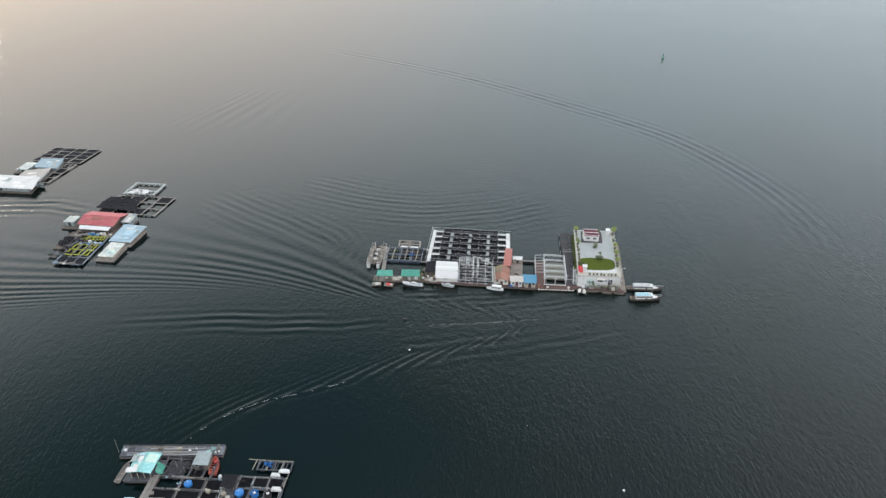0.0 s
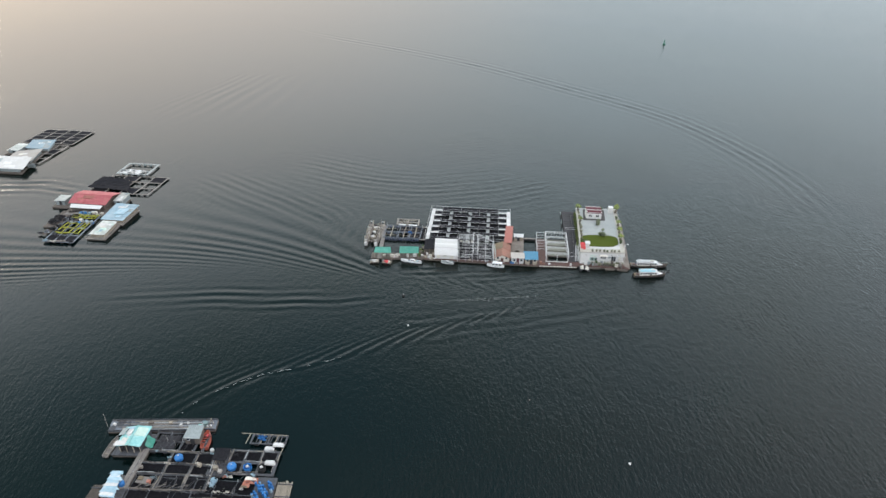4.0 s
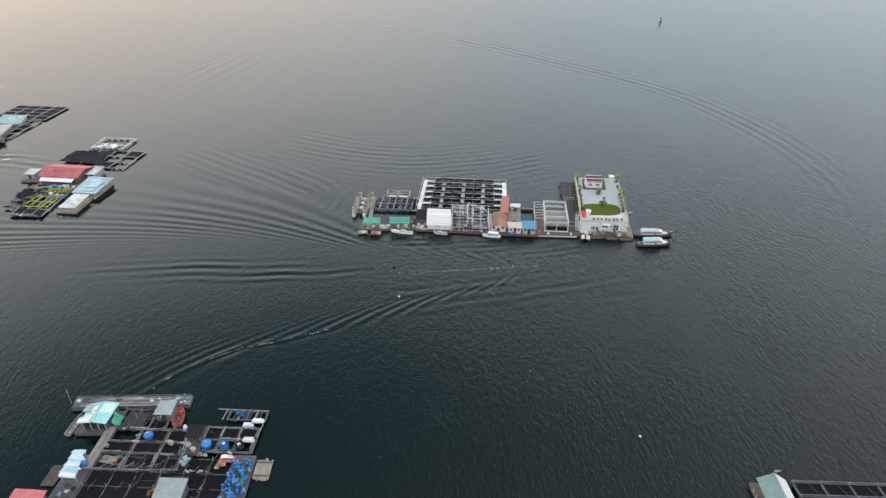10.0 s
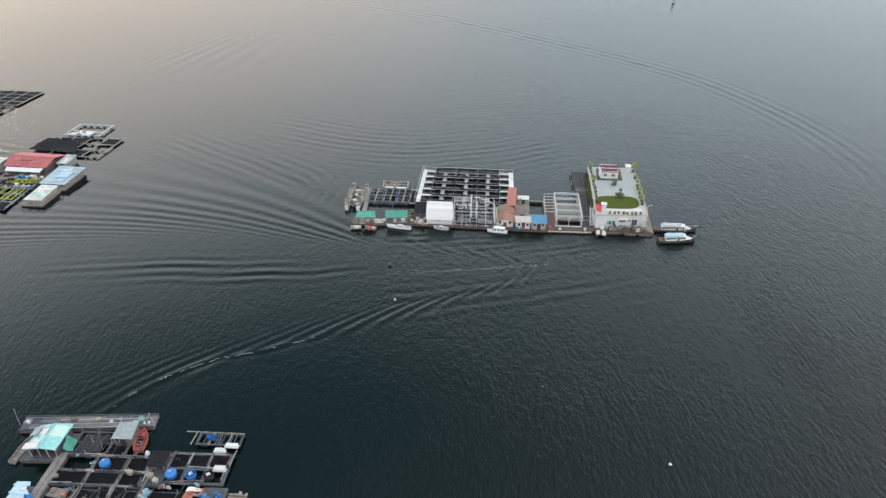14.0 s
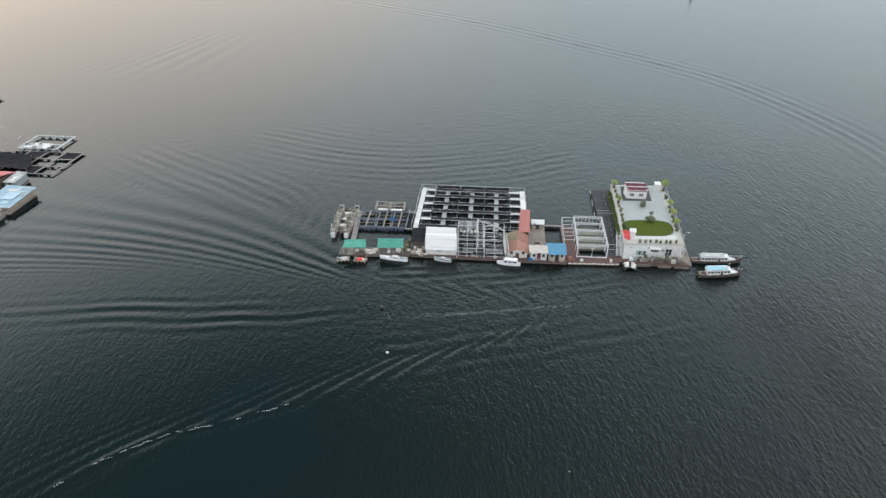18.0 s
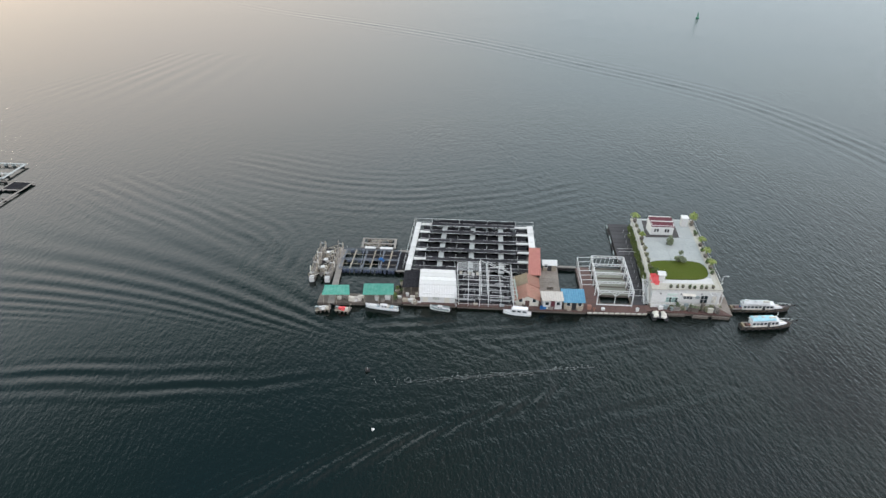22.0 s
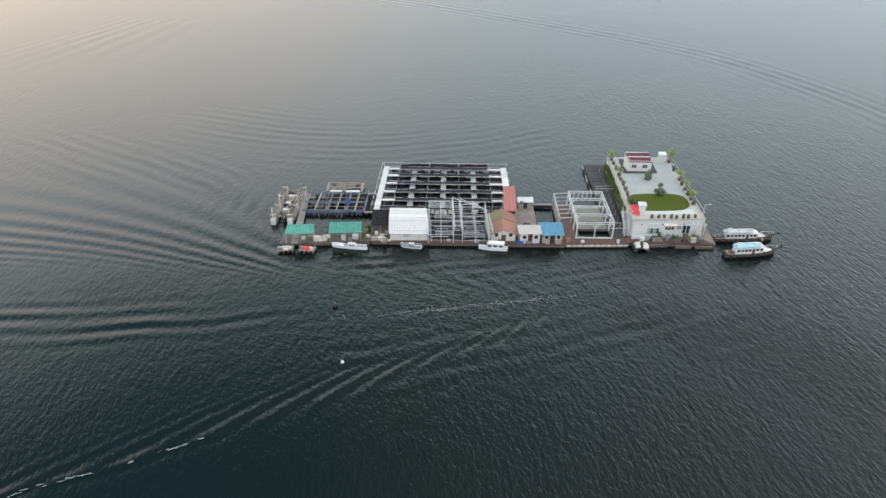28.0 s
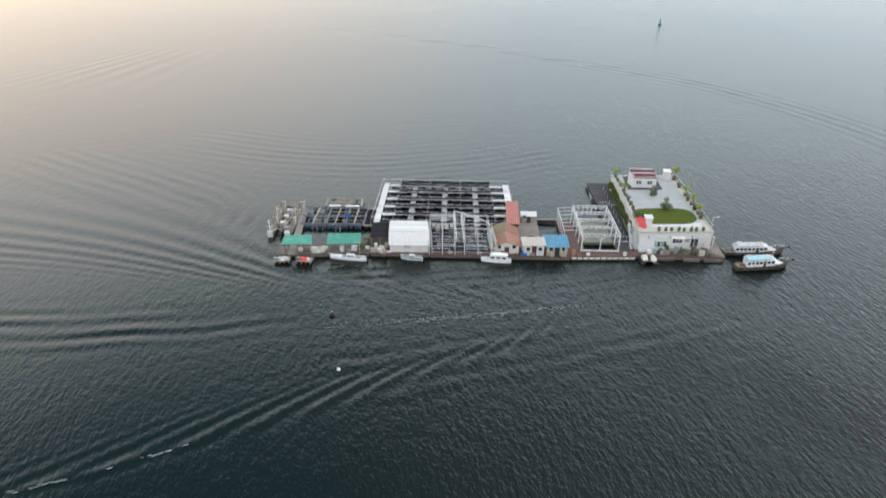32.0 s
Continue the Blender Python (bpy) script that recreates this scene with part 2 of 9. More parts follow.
M = dict(
    wood=surf("grey_weathered_wood", (0.17, 0.155, 0.14), (0.28, 0.26, 0.235), 0.9, 3.0, 0.35, 0.5, stretch=(1, 3, 1)),
    wood_old=surf("old_blue_grey_timber", (0.045, 0.049, 0.056), (0.115, 0.122, 0.135), 0.9, 3.0, 0.4, 0.5, stretch=(1, 3, 1), dirt=(0.05, 0.045, 0.04), dirt_amount=0.6),
    wood_dark=surf("dark_wet_wood", (0.088, 0.074, 0.063), (0.155, 0.133, 0.113), 0.85, 3.0, 0.4, 0.5, stretch=(3, 1, 1)),
    wood_pale=surf("pale_sawn_wood", (0.27, 0.235, 0.185), (0.37, 0.33, 0.265), 0.9, 4.0, 0.6, 0.4),
    deck=surf("red_brown_decking", (0.08, 0.043, 0.037), (0.12, 0.069, 0.058), 0.8, 4.0, 0.3, 0.4, stretch=(1, 4, 1), dirt=(0.085, 0.07, 0.065), dirt_amount=0.6),
    pier=surf("dark_grey_decking", (0.038, 0.037, 0.041), (0.065, 0.063, 0.067), 0.85, 3.5, 0.25, 0.4),
    white=surf("white_paint", (0.53, 0.53, 0.52), (0.62, 0.62, 0.61), 0.55, 3.0, 0.4, 0.15, dirt=(0.5, 0.48, 0.44), dirt_amount=0.3),
    steel=surf("white_painted_steel", (0.53, 0.55, 0.55), (0.66, 0.67, 0.67), 0.5, 5.0, 0.6, 0.1, dirt=(0.35, 0.3, 0.26), dirt_amount=0.4),
    galv=surf("galvanised_pipe", (0.42, 0.43, 0.43), (0.55, 0.56, 0.56), 0.5, 5.0, 0.6, 0.1, metal=0.3),
    sheet=surf("white_sheet_roof", (0.53, 0.53, 0.52), (0.62, 0.62, 0.61), 0.55, 2.0, 0.3, 0.1, dirt=(0.5, 0.48, 0.43), dirt_amount=0.35, ribs=0.5),
    wall=surf("cream_wall_board", (0.57, 0.545, 0.48), (0.64, 0.615, 0.55), 0.7, 2.5, 0.5, 0.15, dirt=(0.42, 0.38, 0.32)),
    net=surf("black_shade_net", (0.014, 0.014, 0.0165), (0.032, 0.032, 0.036), 0.95, 2.5, 0.3, 0.6, dirt=(0.022, 0.022, 0.026), dirt_amount=0.5, spec=0.05),
    net_wet=surf("wet_black_net", (0.006, 0.006, 0.0072), (0.014, 0.014, 0.016), 0.9, 2.5, 0.3, 0.6, dirt=(0.013, 0.013, 0.016), dirt_amount=0.5, spec=0.05),
    net_grey=surf("grey_shade_net", (0.03, 0.03, 0.034), (0.058, 0.058, 0.062), 0.95, 2.0, 0.25, 0.6, dirt=(0.03, 0.03, 0.034), dirt_amount=0.6, spec=0.1),
    green=surf("green_canvas", (0.042, 0.205, 0.155), (0.065, 0.27, 0.205), 0.8, 2.0, 0.5, 0.3, dirt=(0.15, 0.31, 0.26), dirt_amount=0.5),
    teal=surf("turquoise_sheet_roof", (0.20, 0.45, 0.44), (0.28, 0.54, 0.52), 0.6, 2.0, 0.4, 0.2, dirt=(0.55, 0.66, 0.64), dirt_amount=0.6, ribs=0.5),
    sage=surf("grey_green_sheet_roof", (0.18, 0.265, 0.26), (0.22, 0.315, 0.305), 0.6, 2.0, 0.4, 0.2, ribs=0.5, rib_dir="Y"),
    red=surf("red_sheet_roof", (0.36, 0.085, 0.095), (0.45, 0.125, 0.135), 0.7, 2.0, 0.3, 0.2, dirt=(0.45, 0.2, 0.17), dirt_amount=0.5, ribs=0.6),
    brick=surf("terracotta_roof_tile", (0.25, 0.12, 0.088), (0.32, 0.165, 0.125), 0.8, 3.0, 0.35, 0.4, dirt=(0.25, 0.17, 0.12), dirt_amount=0.7, ribs=0.45, rib_dir="Y"),
    rust=surf("rusty_roof", (0.17, 0.135, 0.088), (0.23, 0.185, 0.125), 0.9, 2.5, 0.4, 0.4, dirt=(0.15, 0.12, 0.09), dirt_amount=0.8, ribs=0.45, rib_dir="Y"),
    blue=surf("blue_sheet_roof", (0.05, 0.18, 0.29), (0.075, 0.23, 0.34), 0.6, 2.0, 0.4, 0.2, dirt=(0.17, 0.33, 0.44), dirt_amount=0.4, ribs=0.4),
    pale_blue=surf("pale_blue_sheet", (0.26, 0.41, 0.50), (0.36, 0.51, 0.58), 0.6, 1.5, 0.4, 0.2, dirt=(0.48, 0.55, 0.58), dirt_amount=0.7),
    ferry_roof=surf("light_blue_canvas", (0.25, 0.47, 0.55), (0.34, 0.56, 0.62), 0.6, 2.0, 0.6, 0.2),
    mint=surf("pale_green_mesh", (0.40, 0.55, 0.47), (0.50, 0.64, 0.56), 0.8, 3.0, 0.6, 0.2, dirt=(0.62, 0.68, 0.64), dirt_amount=0.6),
    rose=surf("dull_red_sheet", (0.27, 0.095, 0.08), (0.34, 0.135, 0.11), 0.75, 2.0, 0.35, 0.2, dirt=(0.30, 0.13, 0.10), dirt_amount=0.6, ribs=0.6),
    yard=surf("brown_grey_boards", (0.19, 0.165, 0.14), (0.26, 0.23, 0.20), 0.9, 2.5, 0.3, 0.4, dirt=(0.13, 0.11, 0.09), dirt_amount=0.7),
    slate=surf("dull_blue_sheet", (0.21, 0.31, 0.37), (0.28, 0.38, 0.43), 0.65, 2.0, 0.3, 0.2, dirt=(0.38, 0.44, 0.46), dirt_amount=0.6, ribs=0.6),
    patchy=surf("patched_pale_roof", (0.34, 0.36, 0.32), (0.56, 0.57, 0.54), 0.7, 1.0, 0.22, 0.2, dirt=(0.26, 0.29, 0.28), dirt_amount=0.8, ribs=0.6),
    terrace=surf("beige_terrace_screed", (0.36, 0.345, 0.295), (0.45, 0.435, 0.38), 0.85, 2.5, 0.3, 0.25, dirt=(0.30, 0.29, 0.24), dirt_amount=0.6),
    pipe=surf("blue_grey_walkway", (0.12, 0.137, 0.16), (0.20, 0.222, 0.25), 0.8, 3.0, 0.4, 0.4, dirt=(0.08, 0.085, 0.095), dirt_amount=0.6),
    dusty=surf("dusty_pinkish_roof", (0.36, 0.335, 0.305), (0.45, 0.42, 0.38), 0.75, 2.0, 0.3, 0.2, dirt=(0.36, 0.32, 0.28), dirt_amount=0.6, ribs=0.5),
    dry=leafy("greyish_dry_leaves", (0.10, 0.11, 0.055), (0.22, 0.22, 0.12)),
    shrub=leafy("grey_green_leaves", (0.11, 0.14, 0.08), (0.22, 0.25, 0.15)),
    hedge=leafy("mixed_creeper_leaves", (0.055, 0.085, 0.018), (0.16, 0.185, 0.045)),
    grey=surf("grey_sheet_roof", (0.215, 0.255, 0.255), (0.28, 0.315, 0.315), 0.6, 2.0, 0.4, 0.2, ribs=0.5),
    concrete=surf("pale_roof_paving", (0.31, 0.332, 0.325), (0.355, 0.375, 0.366), 0.8, 2.0, 0.2, 0.2, dirt=(0.33, 0.345, 0.338), dirt_amount=0.6, vary=(0.96, 1.03)),
    mat=surf("dark_rubber_matting", (0.045, 0.042, 0.042), (0.07, 0.065, 0.065), 0.9, 2.0, 0.5, 0.3),
    grass=surf("lawn", (0.060, 0.082, 0.012), (0.080, 0.105, 0.018), 0.95, 7.0, 0.35, 0.9, dirt=(0.085, 0.10, 0.025), dirt_amount=0.5, spec=0.1),
    liner=surf("olive_grey_pool_cover", (0.17, 0.175, 0.145), (0.22, 0.225, 0.185), 0.85, 1.5, 0.3, 0.2, dirt=(0.13, 0.14, 0.125), dirt_amount=0.7),
    maroon=surf("maroon_roof", (0.085, 0.018, 0.028), (0.12, 0.028, 0.038), 0.6, 2.0, 0.5, 0.2, ribs=0.4),
    signal=surf("bright_red_panel", (0.62, 0.06, 0.07), (0.70, 0.12, 0.12), 0.5, 3.0, 0.6, 0.1),
    orange=surf("orange_red_hull", (0.40, 0.09, 0.06), (0.49, 0.14, 0.095), 0.6, 3.0, 0.6, 0.2),
    tarp_orange=surf("faded_orange_tarpaulin", (0.31, 0.09, 0.055), (0.46, 0.21, 0.15), 0.8, 1.2, 0.5, 0.5),
    plastic=surf("blue_plastic", (0.017, 0.125, 0.36), (0.035, 0.19, 0.46), 0.45, 3.0, 0.6, 0.1),
    # near-black for dark paint, and for shade painted into openings
    dark=surf("dark_paint_and_shade", (0.02, 0.021, 0.023), (0.035, 0.036, 0.04), 0.5, 3.0, 0.6, 0.1),
    hull=surf("white_gelcoat", (0.68, 0.69, 0.69), (0.75, 0.75, 0.75), 0.35, 2.0, 0.5, 0.05, dirt=(0.55, 0.54, 0.5), dirt_amount=0.25),
    hull_dark=surf("dark_painted_hull", (0.032, 0.032, 0.034), (0.06, 0.056, 0.054), 0.6, 2.0, 0.5, 0.2, dirt=(0.10, 0.065, 0.05), dirt_amount=0.5),
    hull_brown=surf("red_brown_deck_paint", (0.085, 0.042, 0.036), (0.13, 0.07, 0.06), 0.6, 2.0, 0.5, 0.2),
    yellow=surf("yellow_green_pipe", (0.28, 0.29, 0.03), (0.40, 0.40, 0.05), 0.6, 2.0, 0.5, 0.1),
    rubber=surf("black_rubber", (0.018, 0.018, 0.019), (0.03, 0.03, 0.03), 0.8, 3.0, 0.6, 0.3),
    trunk=surf("palm_bark", (0.16, 0.12, 0.085), (0.25, 0.20, 0.15), 0.95, 5.0, 0.6, 0.5),
    terracotta=surf("clay_pot", (0.10, 0.09, 0.08), (0.16, 0.14, 0.12), 0.8, 4.0, 0.6, 0.2),
    beacon=surf("green_painted_steel", (0.03, 0.16, 0.10), (0.05, 0.2, 0.13), 0.5, 2.0, 0.5, 0.1),
    leaf=leafy("dark_green_leaves", (0.035, 0.075, 0.018), (0.085, 0.135, 0.035)),
    palm=leafy("yellow_green_fronds", (0.085, 0.13, 0.022), (0.20, 0.235, 0.05)),
    navy=surf("navy_float_plastic", (0.03, 0.042, 0.075), (0.055, 0.07, 0.11), 0.5, 3.0, 0.6, 0.1, dirt=(0.12, 0.13, 0.14), dirt_amount=0.4),
    water=water_material(),
)
mg, ng, lg, bg = nodes_of("window_glass")
bg.inputs["Base Color"].default_value = (0.02, 0.03, 0.035, 1)
bg.inputs["Roughness"].default_value = 0.08
M["glass"] = mg


# ---- building blocks ----
ORIGIN = {}
LOOSE = set()  # things built in their own axes and set down afterwards
ROUND = ("palm", "shrub", "plant", "buoy", "tub", "tank")  # never squeezed with the grid of the plan
SHIFT = Vector((0, 0, 0))  # where the farm that is being built lies against the plan's numbers


def site(x, y):
    """Metres on the water for a point of the plan, whose grid is longer than the place from south to north."""
    w = 0.000261745 * x + 0.000608743 * y + 1.0
    return (1.0248219 * x - 0.0422365 * y - 0.1933567) / w, (0.0074719 * x + 0.667907 * y + 1.4340177) / w


def storey(x, y):
    """True height for one metre of height in the plan."""
    return 1.0825 - 0.000384 * x - 0.001854 * y


def place(v):
    return Vector((*site(v[0], v[1]), v[2] * storey(v[0], v[1])))


def settle(bm, o, whole=False):
    """Brings a mesh from plan to place, about the plan's point o; small round meshes move as one."""
    o = Vector(o) + SHIFT
    base = place(o)
    pts = [v.co + SHIFT for v in bm.verts]
    lo = [min(p[i] for p in pts) for i in (0, 1)]
    hi = [max(p[i] for p in pts) for i in (0, 1)]
    w, d = hi[0] - lo[0], hi[1] - lo[1]
    if whole or (max(w, d) < 2.6 and 0.8 < (w + 0.01) / (d + 0.01) < 1.25):
        c = (o.x, o.y) if whole else ((lo[0] + hi[0]) / 2, (lo[1] + hi[1]) / 2)
        to, k = site(*c), storey(*c)
        for v, p in zip(bm.verts, pts):
            v.co = Vector((p.x - c[0] + to[0], p.y - c[1] + to[1], p.z * k)) - base
    else:
        for v, p in zip(bm.verts, pts):
            v.co = place(p) - base


def moor(t, x, y, z, heading):
    """Sets a boat or raft that was built in its own axes down at a point of the plan, its heading and size brought from plan to place."""
    x, y = x + SHIFT.x, y + SHIFT.y
    c, s = math.cos(radians(heading)), math.sin(radians(heading))
    p = Vector(site(x, y))
    along, across = Vector(site(x + c, y + s)) - p, Vector(site(x - s, y + c)) - p
    t.matrix_basis = pose(p.x, p.y, z, 0, 0, math.degrees(math.atan2(along.y, along.x))) @ Matrix.Diagonal((along.length, across.length, storey(x, y), 1))


def thing(name, at, label, category, group="", kind="", loose=False):
    ob = new(name)
    ob.empty_display_size = 0.5
    if loose:
        LOOSE.add(ob.name)
    else:
        ob.location = place(Vector(at) + SHIFT)
    ORIGIN[ob.name] = Vector(at)
    return tagged(ob, label, category, group, kind)


def mesh_of(name, bm, material, smooth):
    bmesh.ops.recalc_face_normals(bm, faces=bm.faces)
    me = bpy.data.meshes.new(name)
    if smooth:
        for f in bm.faces:
            f.smooth = True
    bm.to_mesh(me)
    bm.free()
    me.materials.append(M[material])
    return me


def part(name, bm, material, parent, label="", smooth=False):
    """Links bm, which is in the plan's coordinates, as one mesh under parent."""
    root = parent
    while root.parent:
        root = root.parent
    if root.name not in LOOSE:
        settle(bm, ORIGIN[root.name], root.get("category") in ROUND)
    ob = new(name, mesh_of(name, bm, material, smooth))
    ob.parent = parent
    if label:
        ob["label"] = label
    return ob


def solid(name, bm, material, at, label, category, group="", kind="", smooth=False):
    """A thing that is one mesh."""
    settle(bm, at, category in ROUND)
    ob = new(name, mesh_of(name, bm, material, smooth))
    ob.location = place(Vector(at) + SHIFT)
    return tagged(ob, label, category, group, kind)


def B():
    return bmesh.new()


def prism(bm, pts, z0, z1):
    """A slab over a polygon; z1 may be a list, one height a corner."""
    z0 = z0 if isinstance(z0, (list, tuple)) else [z0] * len(pts)
    z1 = z1 if isinstance(z1, (list, tuple)) else [z1] * len(pts)
    lo = [bm.verts.new((p[0], p[1], z)) for p, z in zip(pts, z0)]
    hi = [bm.verts.new((p[0], p[1], z)) for p, z in zip(pts, z1)]
    bm.faces.new(lo[::-1])
    bm.faces.new(hi)
    for i in range(len(pts)):
        j = (i + 1) % len(pts)
        bm.faces.new((lo[i], lo[j], hi[j], hi[i]))
    return bm


def box(bm, x0, x1, y0, y1, z0, z1):
    return prism(bm, [(x0, y0), (x1, y0), (x1, y1), (x0, y1)], z0, z1)


def beam(bm, a, b, w, h=None):
    """A rectangular bar from a to b, w wide and h high."""
    a, b = Vector(a), Vector(b)
    h = h or w
    d = (b - a).normalized()
    side = d.cross(Vector((0, 0, 1)))
    side = Vector((1, 0, 0)) if side.length < 1e-3 else side.normalized()
    up = side.cross(d)
    ring = []
    for p in (a, b):
        ring.append([bm.verts.new(p + side * (sx * w / 2) + up * (sz * h / 2)) for sx, sz in ((-1, -1), (1, -1), (1, 1), (-1, 1))])
    bm.faces.new(ring[0][::-1])
    bm.faces.new(ring[1])
    for i in range(4):
        j = (i + 1) % 4
        bm.faces.new((ring[0][i], ring[0][j], ring[1][j], ring[1][i]))
    return bm


def tube(bm, a, b, r, n=7, r2=None):
    a, b = Vector(a), Vector(b)
    d = (b - a).normalized()
    side = d.cross(Vector((0.13, 0.31, 1)))
    side = Vector((1, 0, 0)) if side.length < 1e-3 else side.normalized()
    up = side.cross(d)
    rings = []
    for p, rr in ((a, r), (b, r if r2 is None else r2)):
        rings.append([bm.verts.new(p + side * (math.cos(k * math.tau / n) * rr) + up * (math.sin(k * math.tau / n) * rr)) for k in range(n)])
    bm.faces.new(rings[0][::-1])
    bm.faces.new(rings[1])
    for i in range(n):
        j = (i + 1) % n
        bm.faces.new((rings[0][i], rings[0][j], rings[1][j], rings[1][i]))
    return bm


def lathe(bm, at, profile, n=14):
    """Turned body: profile of (radius, height)."""
    rings = [[bm.verts.new((at[0] + math.cos(k * math.tau / n) * r, at[1] + math.sin(k * math.tau / n) * r, at[2] + z)) for k in range(n)] for r, z in profile]
    for p, q in zip(rings, rings[1:]):
        for i in range(n):
            j = (i + 1) % n
            bm.faces.new((p[i], p[j], q[j], q[i]))
    bm.faces.new(rings[0][::-1])
    bm.faces.new(rings[-1])
    return bm


def sheet(bm, a, b, c, d, pitch=0.5, depth=0.05, thick=0.05, sag=0.0):
    """Ribbed sheet between the edges a-b and d-c: the ribs run from a-b to d-c."""
    a, b, c, d = map(Vector, (a, b, c, d))
    n = max(2, int((b - a).length / pitch * 2))
    nrm = (b - a).cross(d - a).normalized()
    if nrm.z < 0:
        nrm = -nrm
    m = 3 if sag else 1
    rows = []
    for s in range(m + 1):
        v = s / m
        row = []
        for i in range(n + 1):
            u = i / n
            p = (a * (1 - u) + b * u) * (1 - v) + (d * (1 - u) + c * u) * v
            p = p + nrm * (depth * (i % 2)) - Vector((0, 0, sag * math.sin(math.pi * v)))
            row.append((bm.verts.new(p), bm.verts.new(p - nrm * thick)))
        rows.append(row)
    for p, q in zip(rows, rows[1:]):
        for i in range(n):
            bm.faces.new((p[i][0], p[i + 1][0], q[i + 1][0], q[i][0]))
            bm.faces.new((p[i][1], q[i][1], q[i + 1][1], p[i + 1][1]))
    for row in (rows[0], rows[-1]):
        for i in range(n):
            bm.faces.new((row[i][0], row[i][1], row[i + 1][1], row[i + 1][0]))
    for k in (0, n):
        for p, q in zip(rows, rows[1:]):
            bm.faces.new((p[k][0], q[k][0], q[k][1], p[k][1]))
    return bm


def cloth(bm, a, b, c, d, nx=10, ny=6, lump=0.12, thick=0.04, seed=0):
    """A loose sheet over four corners, wrinkled and a little sagging."""
    a, b, c, d = map(Vector, (a, b, c, d))
    top, low = [], []
    for j in range(ny + 1):
        v = j / ny
        rt, rl = [], []
        for i in range(nx + 1):
            u = i / nx
            p = (a * (1 - u) + b * u) * (1 - v) + (d * (1 - u) + c * u) * v
            k = noise.noise(Vector((p.x * 0.6 + seed, p.y * 0.6, seed * 0.7)))
            p = p + Vector((0, 0, lump * k - lump * math.sin(math.pi * u) * math.sin(math.pi * v)))
            if i in (0, nx) or j in (0, ny):
                p += Vector((noise.noise(p * 0.7) * lump * 1.5, noise.noise(p * 0.9 + Vector((5, 0, 0))) * lump * 1.5, 0))
            rt.append(bm.verts.new(p))
            rl.append(bm.verts.new(p - Vector((0, 0, thick))))
        top.append(rt)
        low.append(rl)
    for j in range(ny):
        for i in range(nx):
            bm.faces.new((top[j][i], top[j][i + 1], top[j + 1][i + 1], top[j + 1][i]))
            bm.faces.new((low[j][i], low[j + 1][i], low[j + 1][i + 1], low[j][i + 1]))
    for i in range(nx):
        bm.faces.new((top[0][i], low[0][i], low[0][i + 1], top[0][i + 1]))
        bm.faces.new((top[ny][i], top[ny][i + 1], low[ny][i + 1], low[ny][i]))
    for j in range(ny):
        bm.faces.new((top[j][0], top[j + 1][0], low[j + 1][0], low[j][0]))
        bm.faces.new((top[j][nx], low[j][nx], low[j + 1][nx], top[j + 1][nx]))
    return bm


def leaves(bm, at, size, count, leaf=0.22, rng=random):
    """Loose foliage: many small tilted leaves in an uneven crown."""
    clumps = [(rng.uniform(-0.7, 0.7), rng.uniform(-0.7, 0.7), rng.uniform(-0.6, 0.7), rng.uniform(0.3, 0.55)) for _ in range(7)]
    for k in range(count):
        cx, cy, cz, cr = clumps[k % 7]
        v = Vector((rng.gauss(0, 1), rng.gauss(0, 1), rng.gauss(0, 1))).normalized() * cr * rng.uniform(0.5, 1.05)
        p = Vector(((cx + v.x) * size[0], (cy + v.y) * size[1], (cz + v.z) * size[2])) + Vector(at)
        e = Euler((rng.uniform(-0.9, 0.9), rng.uniform(-0.9, 0.9), rng.uniform(0, 6.3))).to_matrix()
        s = leaf * rng.uniform(0.7, 1.4)
        q = [bm.verts.new(p + e @ Vector(w)) for w in ((-s, 0, 0), (0, -s * 0.5, 0.03), (s, 0, -0.03), (0, s * 0.5, 0.03))]
        bm.faces.new(q)
    return bm


def quad_at(q, u, v):
    """A place inside the four corners q (front left, front right, back right, back left)."""
    x = (q[0][0] * (1 - u) + q[1][0] * u) * (1 - v) + (q[3][0] * (1 - u) + q[2][0] * u) * v
    y = (q[0][1] * (1 - u) + q[1][1] * u) * (1 - v) + (q[3][1] * (1 - u) + q[2][1] * u) * v
    return x, y


def inset(q, u, v):
    return [quad_at(q, a, b) for a, b in ((u, v), (1 - u, v), (1 - u, 1 - v), (u, 1 - v))]


def rect(x0, x1, y0, y1):
    return [(x0, y0), (x1, y0), (x1, y1), (x0, y1)]


